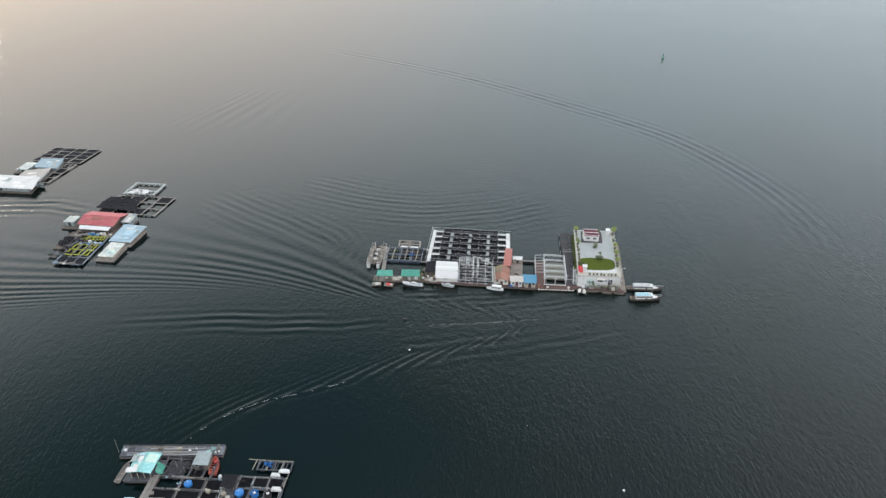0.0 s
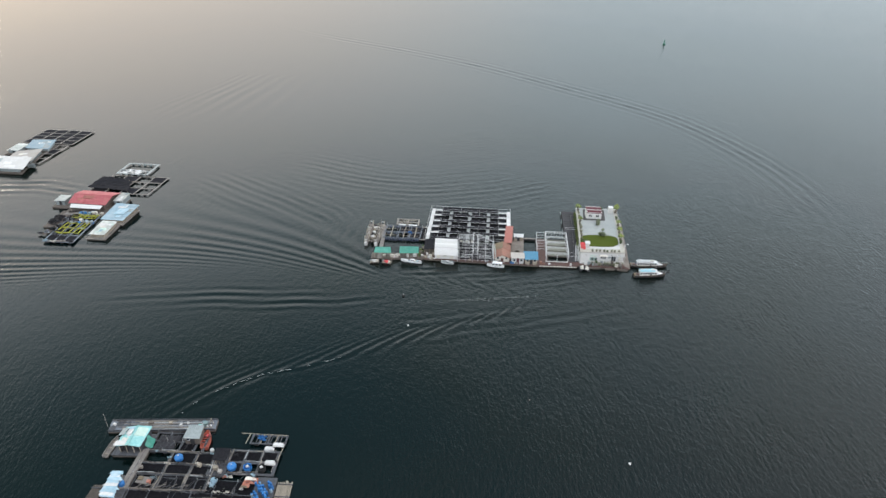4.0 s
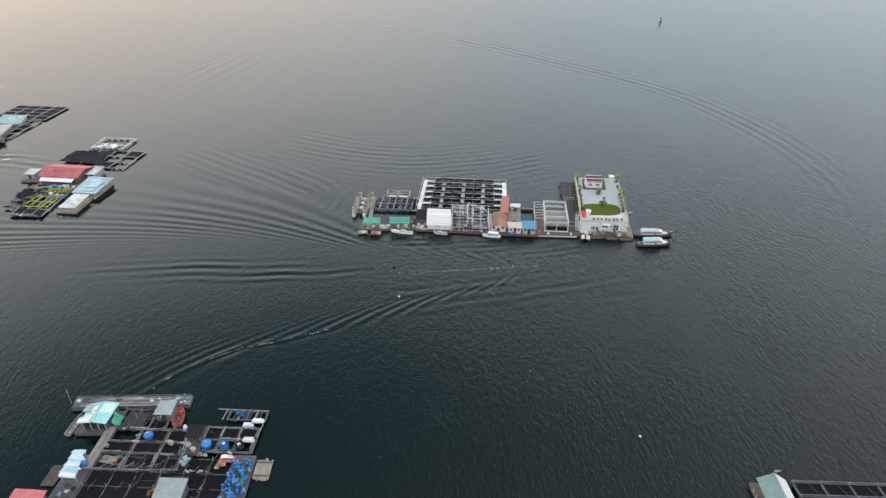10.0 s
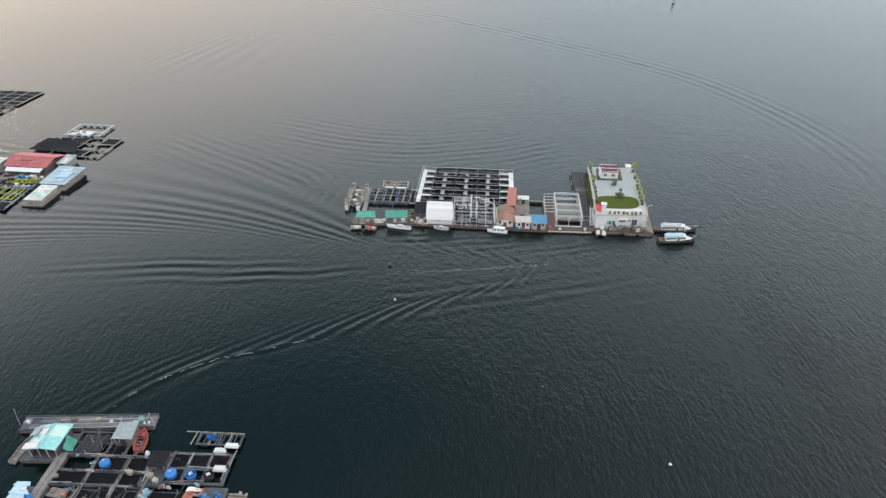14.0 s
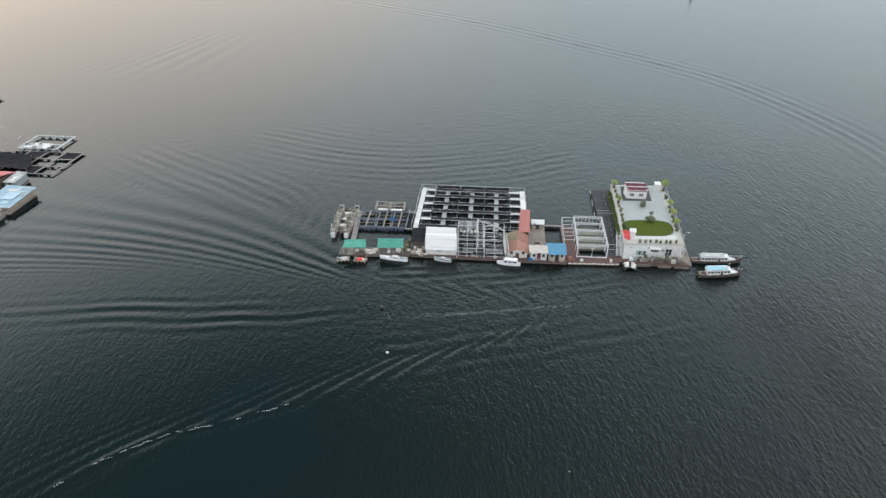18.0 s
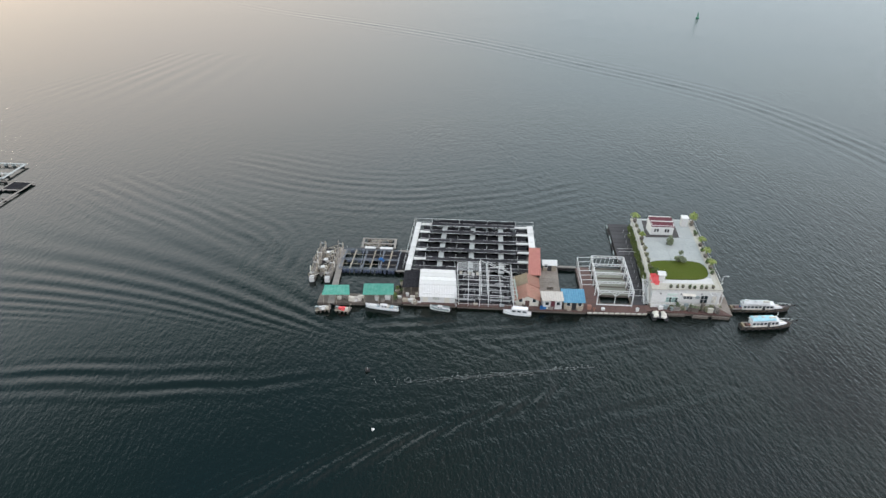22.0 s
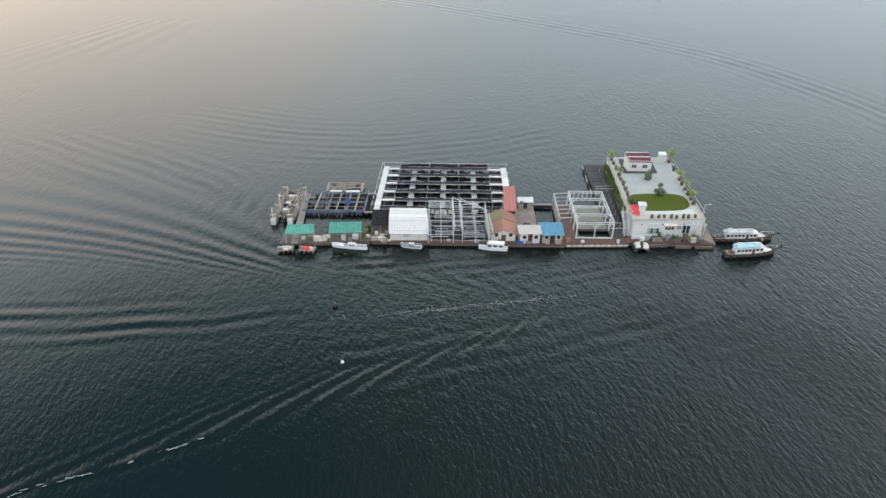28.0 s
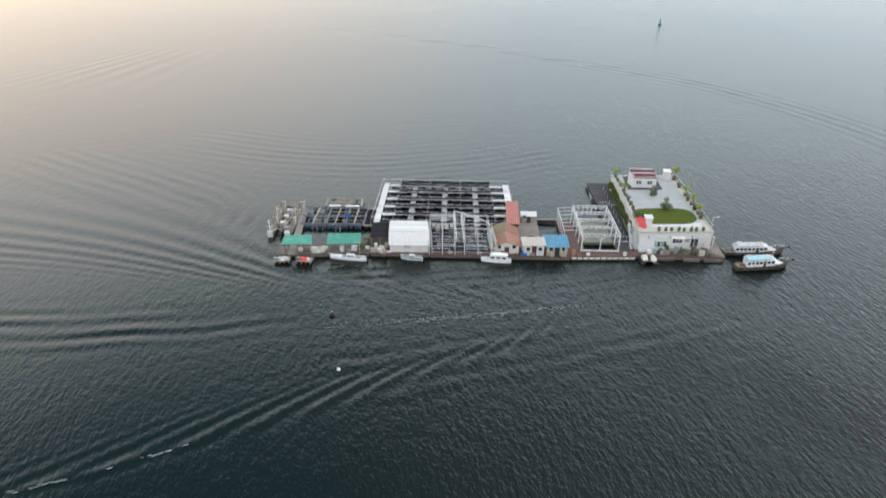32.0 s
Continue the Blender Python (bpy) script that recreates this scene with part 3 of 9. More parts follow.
def hut(name, q, z0, eave, ridge, roof, wall, label, category="hut", axis="y", over=0.25, door=True, windows=2, open_front=False, roof2=None, back_eave=None, door_mat="dark", group=""):
    """A small house over the corners q. axis: the ridge's direction ('y', 'x', or 'm' for a single slope falling to the front)."""
    c = quad_at(q, 0.5, 0.5)
    t = thing(name, (c[0], c[1], z0), label, category, group)
    w = inset(q, 0.04, 0.03)
    top = eave - 0.05
    be = (back_eave if back_eave is not None else eave) - 0.05
    names = ("front_wall", "side_wall", "back_wall", "side_wall")
    for i in range(4):
        if i == 0 and open_front:
            for u in (0.02, 0.34, 0.66, 0.98):
                p = quad_at(w, u, 0.01)
                part("post", beam(B(), (*p, z0), (*p, top), 0.16), "wood_pale", t)
            continue
        a, b2 = Vector((*w[i], 0)), Vector((*w[(i + 1) % 4], 0))
        n = Vector((b2.y - a.y, a.x - b2.x, 0)).normalized() * 0.12
        ha, hb = ((top, top), (top, be), (be, be), (be, top))[i]
        part(names[i], prism(B(), [a.xy, b2.xy, (b2 - n).xy, (a - n).xy], z0, [ha, hb, hb, ha]), wall, t)
    o = [quad_at(q, u, v) for u, v in ((-over / 6, -over / 8), (1 + over / 6, -over / 8), (1 + over / 6, 1 + over / 8), (-over / 6, 1 + over / 8))]
    if axis == "y":
        f, k = quad_at(o, 0.5, 0), quad_at(o, 0.5, 1)
        part("roof", sheet(B(), (*o[0], eave), (*o[3], eave), (*k, ridge), (*f, ridge)), roof, t)
        part("roof", sheet(B(), (*o[1], eave), (*o[2], eave), (*k, ridge + 0.004), (*f, ridge + 0.004)), roof2 or roof, t)
        part("ridge_cap", beam(B(), (*f, ridge + 0.07), (*k, ridge + 0.07), 0.4, 0.08), roof, t)
        for (pa, pb), pm in (((w[0], w[1]), quad_at(w, 0.5, 0)), ((w[3], w[2]), quad_at(w, 0.5, 1))):
            g = B()
            dy = 0.06 if pa is w[0] else -0.06
            vs = [[g.verts.new((x, y + s, z)) for (x, y), z in ((pa, top), (pb, top), (pm, ridge - 0.1))] for s in (0, dy)]
            g.faces.new(vs[0])
            g.faces.new(vs[1][::-1])
            for i in range(3):
                g.faces.new((vs[0][i], vs[0][(i + 1) % 3], vs[1][(i + 1) % 3], vs[1][i]))
            part("gable", g, wall, t)
    elif axis == "x":
        f, k = quad_at(o, 0, 0.5), quad_at(o, 1, 0.5)
        part("roof", sheet(B(), (*o[0], eave), (*o[1], eave), (*k, ridge), (*f, ridge)), roof, t)
        part("roof", sheet(B(), (*o[3], eave), (*o[2], eave), (*k, ridge + 0.004), (*f, ridge + 0.004)), roof2 or roof, t)
        part("ridge_cap", beam(B(), (*f, ridge + 0.07), (*k, ridge + 0.07), 0.4, 0.08), roof, t)
    else:
        hb = back_eave if back_eave is not None else ridge
        part("roof", sheet(B(), (*o[0], eave), (*o[1], eave), (*o[2], hb), (*o[3], hb)), roof, t)
    if not open_front:
        y = -0.03
        if door:
            p = quad_at(w, 0.5, 0)
            d = part("door", box(B(), p[0] - 0.5, p[0] + 0.5, p[1] + y, p[1] + 0.05, z0 + 0.02, min(z0 + 2.05, top)), door_mat, t)
            part("door_frame", box(B(), p[0] - 0.58, p[0] + 0.58, p[1] + y + 0.015, p[1] + 0.04, min(z0 + 2.06, top - 0.02), min(z0 + 2.16, top)), "white", d)
        for i in range(windows):
            p = quad_at(w, 0.2 + 0.6 * i / max(1, windows - 1), 0)
            fr = part("window", box(B(), p[0] - 0.45, p[0] + 0.45, p[1] + y, p[1] + 0.05, z0 + 0.95, z0 + 1.85), "white", t)
            part("pane", box(B(), p[0] - 0.37, p[0] + 0.37, p[1] + y - 0.02, p[1] + 0.03, z0 + 1.03, z0 + 1.77), "glass", fr)
    return t


def pen_raft(name, xs, ys, z, w, material, label, nets=(), floats="rubber", group="", skew=0.0, posts=0.0, net="net"):
    """A floating lattice of walkways round square pens, on drums, with some pens netted over."""
    X = lambda x, y: x + skew * (y - ys[0])
    r = 0.28 + max(0, z - 0.65) * 0.6
    cx, cy = sum(xs) / len(xs), sum(ys) / len(ys)
    t = thing(name, (X(cx, cy), cy, 0.0), label, "fish farm", group)
    for y in ys:
        part("walkway", beam(B(), (X(xs[0], y) - w / 2, y, z - 0.1), (X(xs[-1], y) + w / 2, y, z - 0.1), w, 0.18), material, t)
    for x in xs:
        part("cross_walkway", beam(B(), (X(x, ys[0]), ys[0], z - 0.086), (X(x, ys[-1]), ys[-1], z - 0.086), w * 0.85, 0.18), material, t)
    for y in ys:
        n = max(2, int((xs[-1] - xs[0]) / 2.4))
        for i in range(n):
            x = xs[0] + (i + 0.5) * (xs[-1] - xs[0]) / n
            part("float_drum", tube(B(), (X(x, y) - 0.45, y, z - 0.14 - r), (X(x, y) + 0.45, y, z - 0.14 - r), r, 8), floats, t)
    if posts:
        for y in ys:
            for x in xs:
                part("post", tube(B(), (X(x, y), y, z - 0.05), (X(x, y) + 0.04, y, z + posts), 0.05, 5), "galv", t)
    for i, j in nets:
        x0, x1, y0, y1 = xs[i], xs[i + 1], ys[j], ys[j + 1]
        s = w * 0.4
        a, b, c, d = ((X(x0, y0) + s, y0 + s), (X(x1, y0) - s, y0 + s), (X(x1, y1) - s, y1 - s), (X(x0, y1) + s, y1 - s))
        part("pen_net", cloth(B(), (*a, z - 0.02), (*b, z - 0.02), (*c, z - 0.02), (*d, z - 0.02), 6, 5, 0.2, 0.03, i * 3 + j), net, t)
    return t


def shelter(name, q, z0, front, back, roof, label, category="shelter", floor=None):
    """An open roof on posts."""
    c = quad_at(q, 0.5, 0.5)
    t = thing(name, (c[0], c[1], z0), label, category)
    part("roof", sheet(B(), (*q[0], front), (*q[1], front), (*q[2], back), (*q[3], back), 0.7, 0.03, 0.04, 0.08), roof, t)
    for u in (0.04, 0.5, 0.96):
        for v in (0.05, 0.95):
            p = quad_at(q, u, v)
            part("post", beam(B(), (*p, z0), (*p, (front if v < 0.5 else back) - 0.04), 0.11), "wood_pale", t)
    for v, z in ((0.05, front), (0.95, back)):
        a, b2 = quad_at(q, 0.02, v), quad_at(q, 0.98, v)
        part("roof_beam", beam(B(), (*a, z - 0.1), (*b2, z - 0.1), 0.1, 0.12), "wood_pale", t)
    return t


def patch_roof(q, front, back, count, mats, rng, size=(0.9, 2.2), label="loose sheet patching the worn roof"):
    """Odd sheets, boards and tarpaulins laid on a single-slope roof over the corners q."""
    span = math.dist(q[0], q[1])
    for k in range(count):
        u, v = rng.uniform(0.06, 0.78), rng.uniform(0.05, 0.8)
        du, dv = rng.uniform(*size) / span, rng.uniform(*size) / math.dist(q[0], q[3])
        c = [(u, v), (min(0.98, u + du), v), (min(0.98, u + du), min(0.97, v + dv)), (u, min(0.97, v + dv))]
        p = [(*quad_at(q, a, b), front + (back - front) * b + 0.09 + 0.012 * (k % 4)) for a, b in c]
        solid("roof_sheet", sheet(B(), *p, 0.45, 0.02, 0.03), rng.choice(mats), ((p[0][0] + p[2][0]) / 2, (p[0][1] + p[2][1]) / 2, p[0][2]), label, "roof sheet", "roof patches")


def hull_mesh(bm, length, width, height, bow=0.42, stern=0.85, sheer=0.35, n=12, z=0.0):
    """A boat's shell along +x, the bow at +length/2."""
    rings = []
    for i in range(n + 1):
        s = i / n
        if s < 1 - bow:
            w = width * (stern + (1 - stern) * min(1, s / (1 - bow) * 1.6))
        else:
            w = width * max(0.0, 1 - ((s - 1 + bow) / bow) ** 1.9) ** 0.75
        w = max(w, 0.06)
        x = -length / 2 + length * s
        top = z + height + sheer * max(0, (s - 0.45) / 0.55) ** 2
        rings.append([bm.verts.new(p) for p in ((x, -w / 2, top), (x - 0.06 * s, -w * 0.47, z + height * 0.3), (x - 0.16 * s * s, -w * 0.34, z - 0.12), (x - 0.16 * s * s, w * 0.34, z - 0.12), (x - 0.06 * s, w * 0.47, z + height * 0.3), (x, w / 2, top))])
    for p, q in zip(rings, rings[1:]):
        for i in range(5):
            bm.faces.new((p[i], p[i + 1], q[i + 1], q[i]))
    bm.faces.new(rings[0])
    bm.faces.new(rings[-1][::-1])
    return rings


def deck_mesh(bm, rings, drop, thick=0.05):
    lo, hi = [], []
    for r in rings:
        a, b = r[0].co, r[5].co
        hi.append([bm.verts.new((p.x, p.y * 0.97, p.z - drop)) for p in (a, b)])
        lo.append([bm.verts.new((p.x, p.y * 0.97, p.z - drop - thick)) for p in (a, b)])
    for i in range(len(hi) - 1):
        bm.faces.new((hi[i][0], hi[i][1], hi[i + 1][1], hi[i + 1][0]))
        bm.faces.new((lo[i][0], lo[i + 1][0], lo[i + 1][1], lo[i][1]))
    return bm


def boat(name, at, heading, length, width, label, hull="hull", deck="wood_pale", height=0.9, cabin=None, roof=None, roof_mat="hull", open_benches=0, category="boat", group="", bow=0.42, rail=True, mast=False, outboard=False, tyres=0, band=None, sprit=0.0, fore=None):
    """cabin: (x0, x1, width, height); roof: (x0, x1, width, z). All in the boat's own axes, the bow to +x."""
    t = thing(name, (0, 0, 0), label, category, group, loose=True)
    h = B()
    rings = hull_mesh(h, length, width, height, bow)
    dk = deck_mesh(B(), rings, 0.18 if not open_benches else height * 0.65)
    dz = height - (0.18 if not open_benches else height * 0.65)
    ends = [(r[0].co.copy(), r[5].co.copy()) for r in rings]
    part("hull", h, hull, t, smooth=False)
    part("deck", dk, deck, t)
    for side in (0, 1):
        g = B()
        rail_rings = []
        for p in ends:
            c = Vector(p[side])
            rail_rings.append([g.verts.new(c + Vector((0, y, z))) for y, z in ((-0.06, -0.05), (0.06, -0.05), (0.06, 0.06), (-0.06, 0.06))])
        for p, q in zip(rail_rings, rail_rings[1:]):
            for i in range(4):
                g.faces.new((p[i], p[(i + 1) % 4], q[(i + 1) % 4], q[i]))
        g.faces.new(rail_rings[0][::-1])
        g.faces.new(rail_rings[-1])
        part("gunwale", g, band or hull, t)
    part("transom_rail", beam(B(), ends[0][0], ends[0][1], 0.12, 0.1), band or hull, t)
    if cabin:
        x0, x1, w, ch = cabin
        z = dz
        cab = part("cabin", prism(B(), [(x0, -w / 2), (x1, -w / 2 * 0.92), (x1, w / 2 * 0.92), (x0, w / 2)], z, [z + ch] * 4), "hull", t)
        n = max(2, int((x1 - x0) / 0.95))
        for s in (-1, 1):
            for i in range(n):
                xa = x0 + (x1 - x0) * (i + 0.16) / n
                xb = x0 + (x1 - x0) * (i + 0.84) / n
                yy = s * w / 2
                part("window", box(B(), xa, xb, min(yy * 0.95, yy * 1.012), max(yy * 0.95, yy * 1.012), z + ch * 0.48, z + ch * 0.82), "glass", cab)
        part("windscreen", box(B(), x1 - 0.02, x1 + 0.03, -w * 0.38, w * 0.38, z + ch * 0.5, z + ch * 0.88), "glass", cab)
    if roof:
        x0, x1, w, z = roof
        rb = B()
        k = 8
        rows = []
        for i in range(k + 1):
            y = -w / 2 + w * i / k
            zz = z + 0.16 * (1 - (2 * i / k - 1) ** 2)
            rows.append([rb.verts.new((x, y, zz + d)) for x in (x0, x1) for d in (0, -0.07)])
        for p, q in zip(rows, rows[1:]):
            rb.faces.new((p[0], q[0], q[2], p[2]))
            rb.faces.new((p[1], p[3], q[3], q[1]))
            rb.faces.new((p[0], p[1], q[1], q[0]))
            rb.faces.new((p[2], q[2], q[3], p[3]))
        rb.faces.new((rows[0][0], rows[0][2], rows[0][3], rows[0][1]))
        rb.faces.new((rows[-1][0], rows[-1][1], rows[-1][3], rows[-1][2]))
        part("canopy", rb, roof_mat, t)
        n = max(2, int((x1 - x0) / 1.6))
        for i in range(n + 1):
            for s in (-1, 1):
                x = x0 + 0.1 + (x1 - x0 - 0.2) * i / n
                part("stanchion", tube(B(), (x, s * w * 0.46, dz), (x, s * w * 0.46, z + 0.02), 0.035, 5), "steel", t)
    for i in range(open_benches):
        x = -length * 0.36 + length * 0.62 * i / max(1, open_benches - 1)
        part("bench", box(B(), x - 0.14, x + 0.14, -width * 0.38, width * 0.38, height * 0.68, height * 0.78), "wood_pale" if hull != "orange" else "orange", t)
    if fore:
        x0, x1, w, ch = fore
        fc = part("fore_cabin", prism(B(), [(x0, -w / 2), (x1, -w / 2 * 0.62), (x1, w / 2 * 0.62), (x0, w / 2)], dz, [dz + ch, dz + ch * 0.72, dz + ch * 0.72, dz + ch]), "hull", t)
        for k in range(3):
            x = x0 + (x1 - x0) * (0.2 + 0.28 * k)
            for sg in (-1, 1):
                yy = sg * w / 2 * (1 - 0.38 * (x - x0) / (x1 - x0))
                part("porthole", tube(B(), (x, yy * 0.9, dz + ch * 0.5), (x, yy * 1.03, dz + ch * 0.5), 0.15, 9), "glass", fc)
    if sprit:
        part("bow_sprit", beam(B(), (length / 2 - 0.6, 0, height + 0.25), (length / 2 + sprit, 0, height + 0.75), 0.14), "hull_dark", t)
        part("bow_fender", lathe(B(), (length / 2 + sprit, 0, height + 0.5), [(0.1, 0), (0.28, 0.12), (0.28, 0.4), (0.1, 0.5)], 9), "rubber", t)
    if mast:
        part("mast", tube(B(), (length * 0.12, 0, dz + 1.9), (length * 0.12, 0, dz + 4.0), 0.05, 6), "steel", t)
        part("mast_arm", beam(B(), (length * 0.12, -0.6, dz + 3.5), (length * 0.12, 0.6, dz + 3.5), 0.06), "steel", t)
    if outboard:
        o = part("outboard_motor", box(B(), -length / 2 - 0.35, -length / 2 + 0.05, -0.2, 0.2, height * 0.5, height + 0.35), "dark", t)
        part("motor_leg", box(B(), -length / 2 - 0.28, -length / 2 - 0.12, -0.06, 0.06, -0.3, height * 0.5), "dark", o)
    for i in range(tyres):
        x = -length * 0.4 + length * 0.7 * i / max(1, tyres - 1)
        for s in (-1, 1):
            tb = B()
            R, r = 0.3, 0.11
            ring = [[tb.verts.new((x + math.cos(a) * (R + r * math.cos(b2)), s * (width / 2 + 0.1) + r * math.sin(b2), height * 0.6 + math.sin(a) * (R + r * math.cos(b2)))) for b2 in [k * math.tau / 6 for k in range(6)]] for a in [k * math.tau / 10 for k in range(10)]]
            for k in range(10):
                for m2 in range(6):
                    tb.faces.new((ring[k][m2], ring[(k + 1) % 10][m2], ring[(k + 1) % 10][(m2 + 1) % 6], ring[k][(m2 + 1) % 6]))
            part("tyre_fender", tb, "rubber", t)
    moor(t, *at, heading)
    return t


# ---- the sea ----
def curve(points, n=60):
    """A smooth line through points (Catmull-Rom)."""
    p = np.array(points, float)
    p = np.vstack([2 * p[0] - p[1], p, 2 * p[-1] - p[-2]])
    res = []
    k = len(p) - 3
    for s in np.linspace(0, k - 1e-6, n):
        i = int(s)
        f = s - i
        a, b, c, d = p[i:i + 4]
        res.append(0.5 * (2 * b + (c - a) * f + (2 * a - 5 * b + 4 * c - d) * f * f + (3 * b - a - 3 * c + d) * f ** 3))
    return np.array(res)


def ridges(X, Y, points, wavelength, amp, width0, width1, offset=0.0, slant=0.0, fade=0.12, right=1.0):
    """A train of long waves that runs along a line: width0 to width1 across, from its start to its end."""
    c = curve(points)
    m3 = 2.6 * max(width0, width1)
    near = (X > c[:, 0].min() - m3) & (X < c[:, 0].max() + m3) & (Y > c[:, 1].min() - m3) & (Y < c[:, 1].max() + m3)
    res = np.zeros(X.shape)
    X, Y = X[near], Y[near]
    best = np.full(X.shape, 1e9)
    dist, along = np.zeros(X.shape), np.zeros(X.shape)
    n = len(c) - 1
    total = np.hypot(*np.diff(c, axis=0).T).sum()
    for i in range(n):
        a, b = c[i], c[i + 1]
        d = b - a
        L = math.hypot(*d)
        t = ((X - a[0]) * d[0] + (Y - a[1]) * d[1]) / (L * L)
        tc = np.clip(t, 0, 1)
        px, py = X - a[0] - tc * d[0], Y - a[1] - tc * d[1]
        r = px * px + py * py
        m = r < best
        best = np.where(m, r, best)
        dist = np.where(m, ((X - a[0]) * d[1] - (Y - a[1]) * d[0]) / L, dist)
        along = np.where(m, (i + tc) / n, along)
        if i == 0:
            past0 = t < 0
        if i == n - 1:
            past1 = t > 1
    w = width0 + (width1 - width0) * along
    w = np.where(dist > 0, w * right, w)
    env = np.exp(-(dist / w) ** 2) * np.clip(along / fade, 0, 1) * np.clip((1 - along) / fade, 0, 1)
    env = np.where(np.abs(np.sqrt(best) - np.abs(dist)) > 0.5, 0, env)
    wob = 0.3 * np.sin(along * 23.0 + offset)
    env = env * (0.6 + 0.4 * np.sin(along * total * 0.16 + dist * 0.45 + offset * 3) * np.sin(along * total * 0.067 - dist * 0.2 + 1.3))
    res[near] = amp * env * np.cos((dist + slant * along * total + wob) * math.tau / wavelength + offset)
    return res


FERRY_WAY = [(-250, -300, -75), (-205, -240, -60.5), (-165, -185, -47), (-120, -142, -35), (-80, -114, -25.5), (-42, -100, -15.8), (10, -90, 0), (26.5, -86, 6), (42, -80.6, 12)]


def ferry_wake(X, Y):
    """Water waves left behind by the ferry on its way (x, y, seconds), each wavelength running on at its own speed."""
    n, d, x0, y0 = 640, 0.6, -250.0, -215.0
    way = curve([(*site(x, y), t) for x, y, t in FERRY_WAY], 700)
    seconds = np.arange(-72, 11.9, 0.16)
    px, py = np.interp(seconds, way[:, 2], way[:, 0]), np.interp(seconds, way[:, 2], way[:, 1])
    vx, vy = np.gradient(px, seconds), np.gradient(py, seconds)
    kx, ky = np.fft.rfftfreq(n, d) * math.tau, np.fft.fftfreq(n, d) * math.tau
    k = np.hypot(kx[None, :], ky[:, None])
    k[0, 0] = 1e-6
    om = np.sqrt(9.81 * k)
    spec = np.zeros(k.shape, complex)
    for i, t in enumerate(seconds):
        push = 1 + 0.35 * noise.noise(Vector((t * 0.23, 0, 0))) + 0.25 * noise.noise(Vector((t * 0.9, 4, 0)))
        e = np.exp(-1j * ky * (py[i] - y0))[:, None] * np.exp(-1j * kx * (px[i] - x0))[None, :]
        speed = math.hypot(vx[i], vy[i])
        across = np.abs((kx[None, :] * vy[i] - ky[:, None] * vx[i]) / (k * speed)) ** 0.8
        spec += push * speed * across * e * np.sin(om * (12 - t)) * np.exp(-0.004 * k * k * (12 - t))
    eta = np.fft.irfft2(spec * k / om * np.exp(-k * k * 0.15), s=(n, n))
    eta *= 0.125 / np.percentile(np.abs(eta), 99.0)
    eta = 0.3 * np.tanh(eta / 0.3)
    # the water has closed again where the ferry was last, and the farm stills what runs in under it
    gx, gy = np.meshgrid(x0 + d * np.arange(n), y0 + d * np.arange(n))
    eta *= np.clip((np.hypot(gx - 48.1, gy + 54.1) - 3) / 16, 0, 1)
    eta *= 1 - 0.75 * np.clip((gx + 26) / 10, 0, 1) * np.clip((gy + 37) / 5, 0, 1)
    rim = np.array([site(*p) for p in ((-62.5, -172), (-59.5, -162), (-54, -151), (-44, -140), (-32, -133.5), (-18.5, -125.5), (-4.5, -115), (11, -103), (36, -84))])
    edge = np.interp(gy, rim[:, 1], rim[:, 0])
    eta *= np.where(gx > edge + 1.5, np.exp(-((gx - edge - 1.5) / 5.0) ** 2), 1.0) * np.where(gy < -57.6, 1, 0) + np.where(gy < -57.6, 0, 1)
    eta *= 1 - 0.2 * np.clip((-66.6 - gy) / 10, 0, 1)
    eta *= np.clip((gy + 129 + 0.27 * (gx + 62)) / 28, 0, 1)
    eta *= 1 - 0.75 * np.clip((gx + 24) / 14, 0, 1) * np.clip((gy + 62) / 8, 0, 1)
    eta *= 1 + 0.15 * np.exp(-((gx - edge) / 12) ** 2) * np.clip((-60 - gy) / 8, 0, 1) * np.clip((gy + 112) / 12, 0, 1)
    eta *= 1 - 0.45 * np.clip((gy + 60) / 12, 0, 1)
    eta *= np.clip((gx - x0) / 40, 0, 1) * np.clip((gy - y0) / 40, 0, 1)
    rw = np.random.default_rng(5)
    cell = rw.uniform(0.25, 1.35, (20, 20))
    cu, cv = np.clip((gx - x0) / 20.5, 0, 18.99), np.clip((gy - y0) / 20.5, 0, 18.99)
    ci, cj = cu.astype(int), cv.astype(int)
    fu, fv = (cu - ci) ** 2 * (3 - 2 * (cu - ci)), (cv - cj) ** 2 * (3 - 2 * (cv - cj))
    eta *= (cell[cj, ci] * (1 - fu) + cell[cj, ci + 1] * fu) * (1 - fv) + (cell[cj + 1, ci] * (1 - fu) + cell[cj + 1, ci + 1] * fu) * fv
    u, v = (X - x0) / d, (Y - y0) / d
    ok = (u >= 0) & (v >= 0) & (u < n - 1.01) & (v < n - 1.01)
    u, v = np.where(ok, u, 0), np.where(ok, v, 0)
    i, j = u.astype(int), v.astype(int)
    fu, fv = u - i, v - j
    z = (eta[j, i] * (1 - fu) + eta[j, i + 1] * fu) * (1 - fv) + (eta[j + 1, i] * (1 - fu) + eta[j + 1, i + 1] * fu) * fv
    return np.where(ok, z, 0)


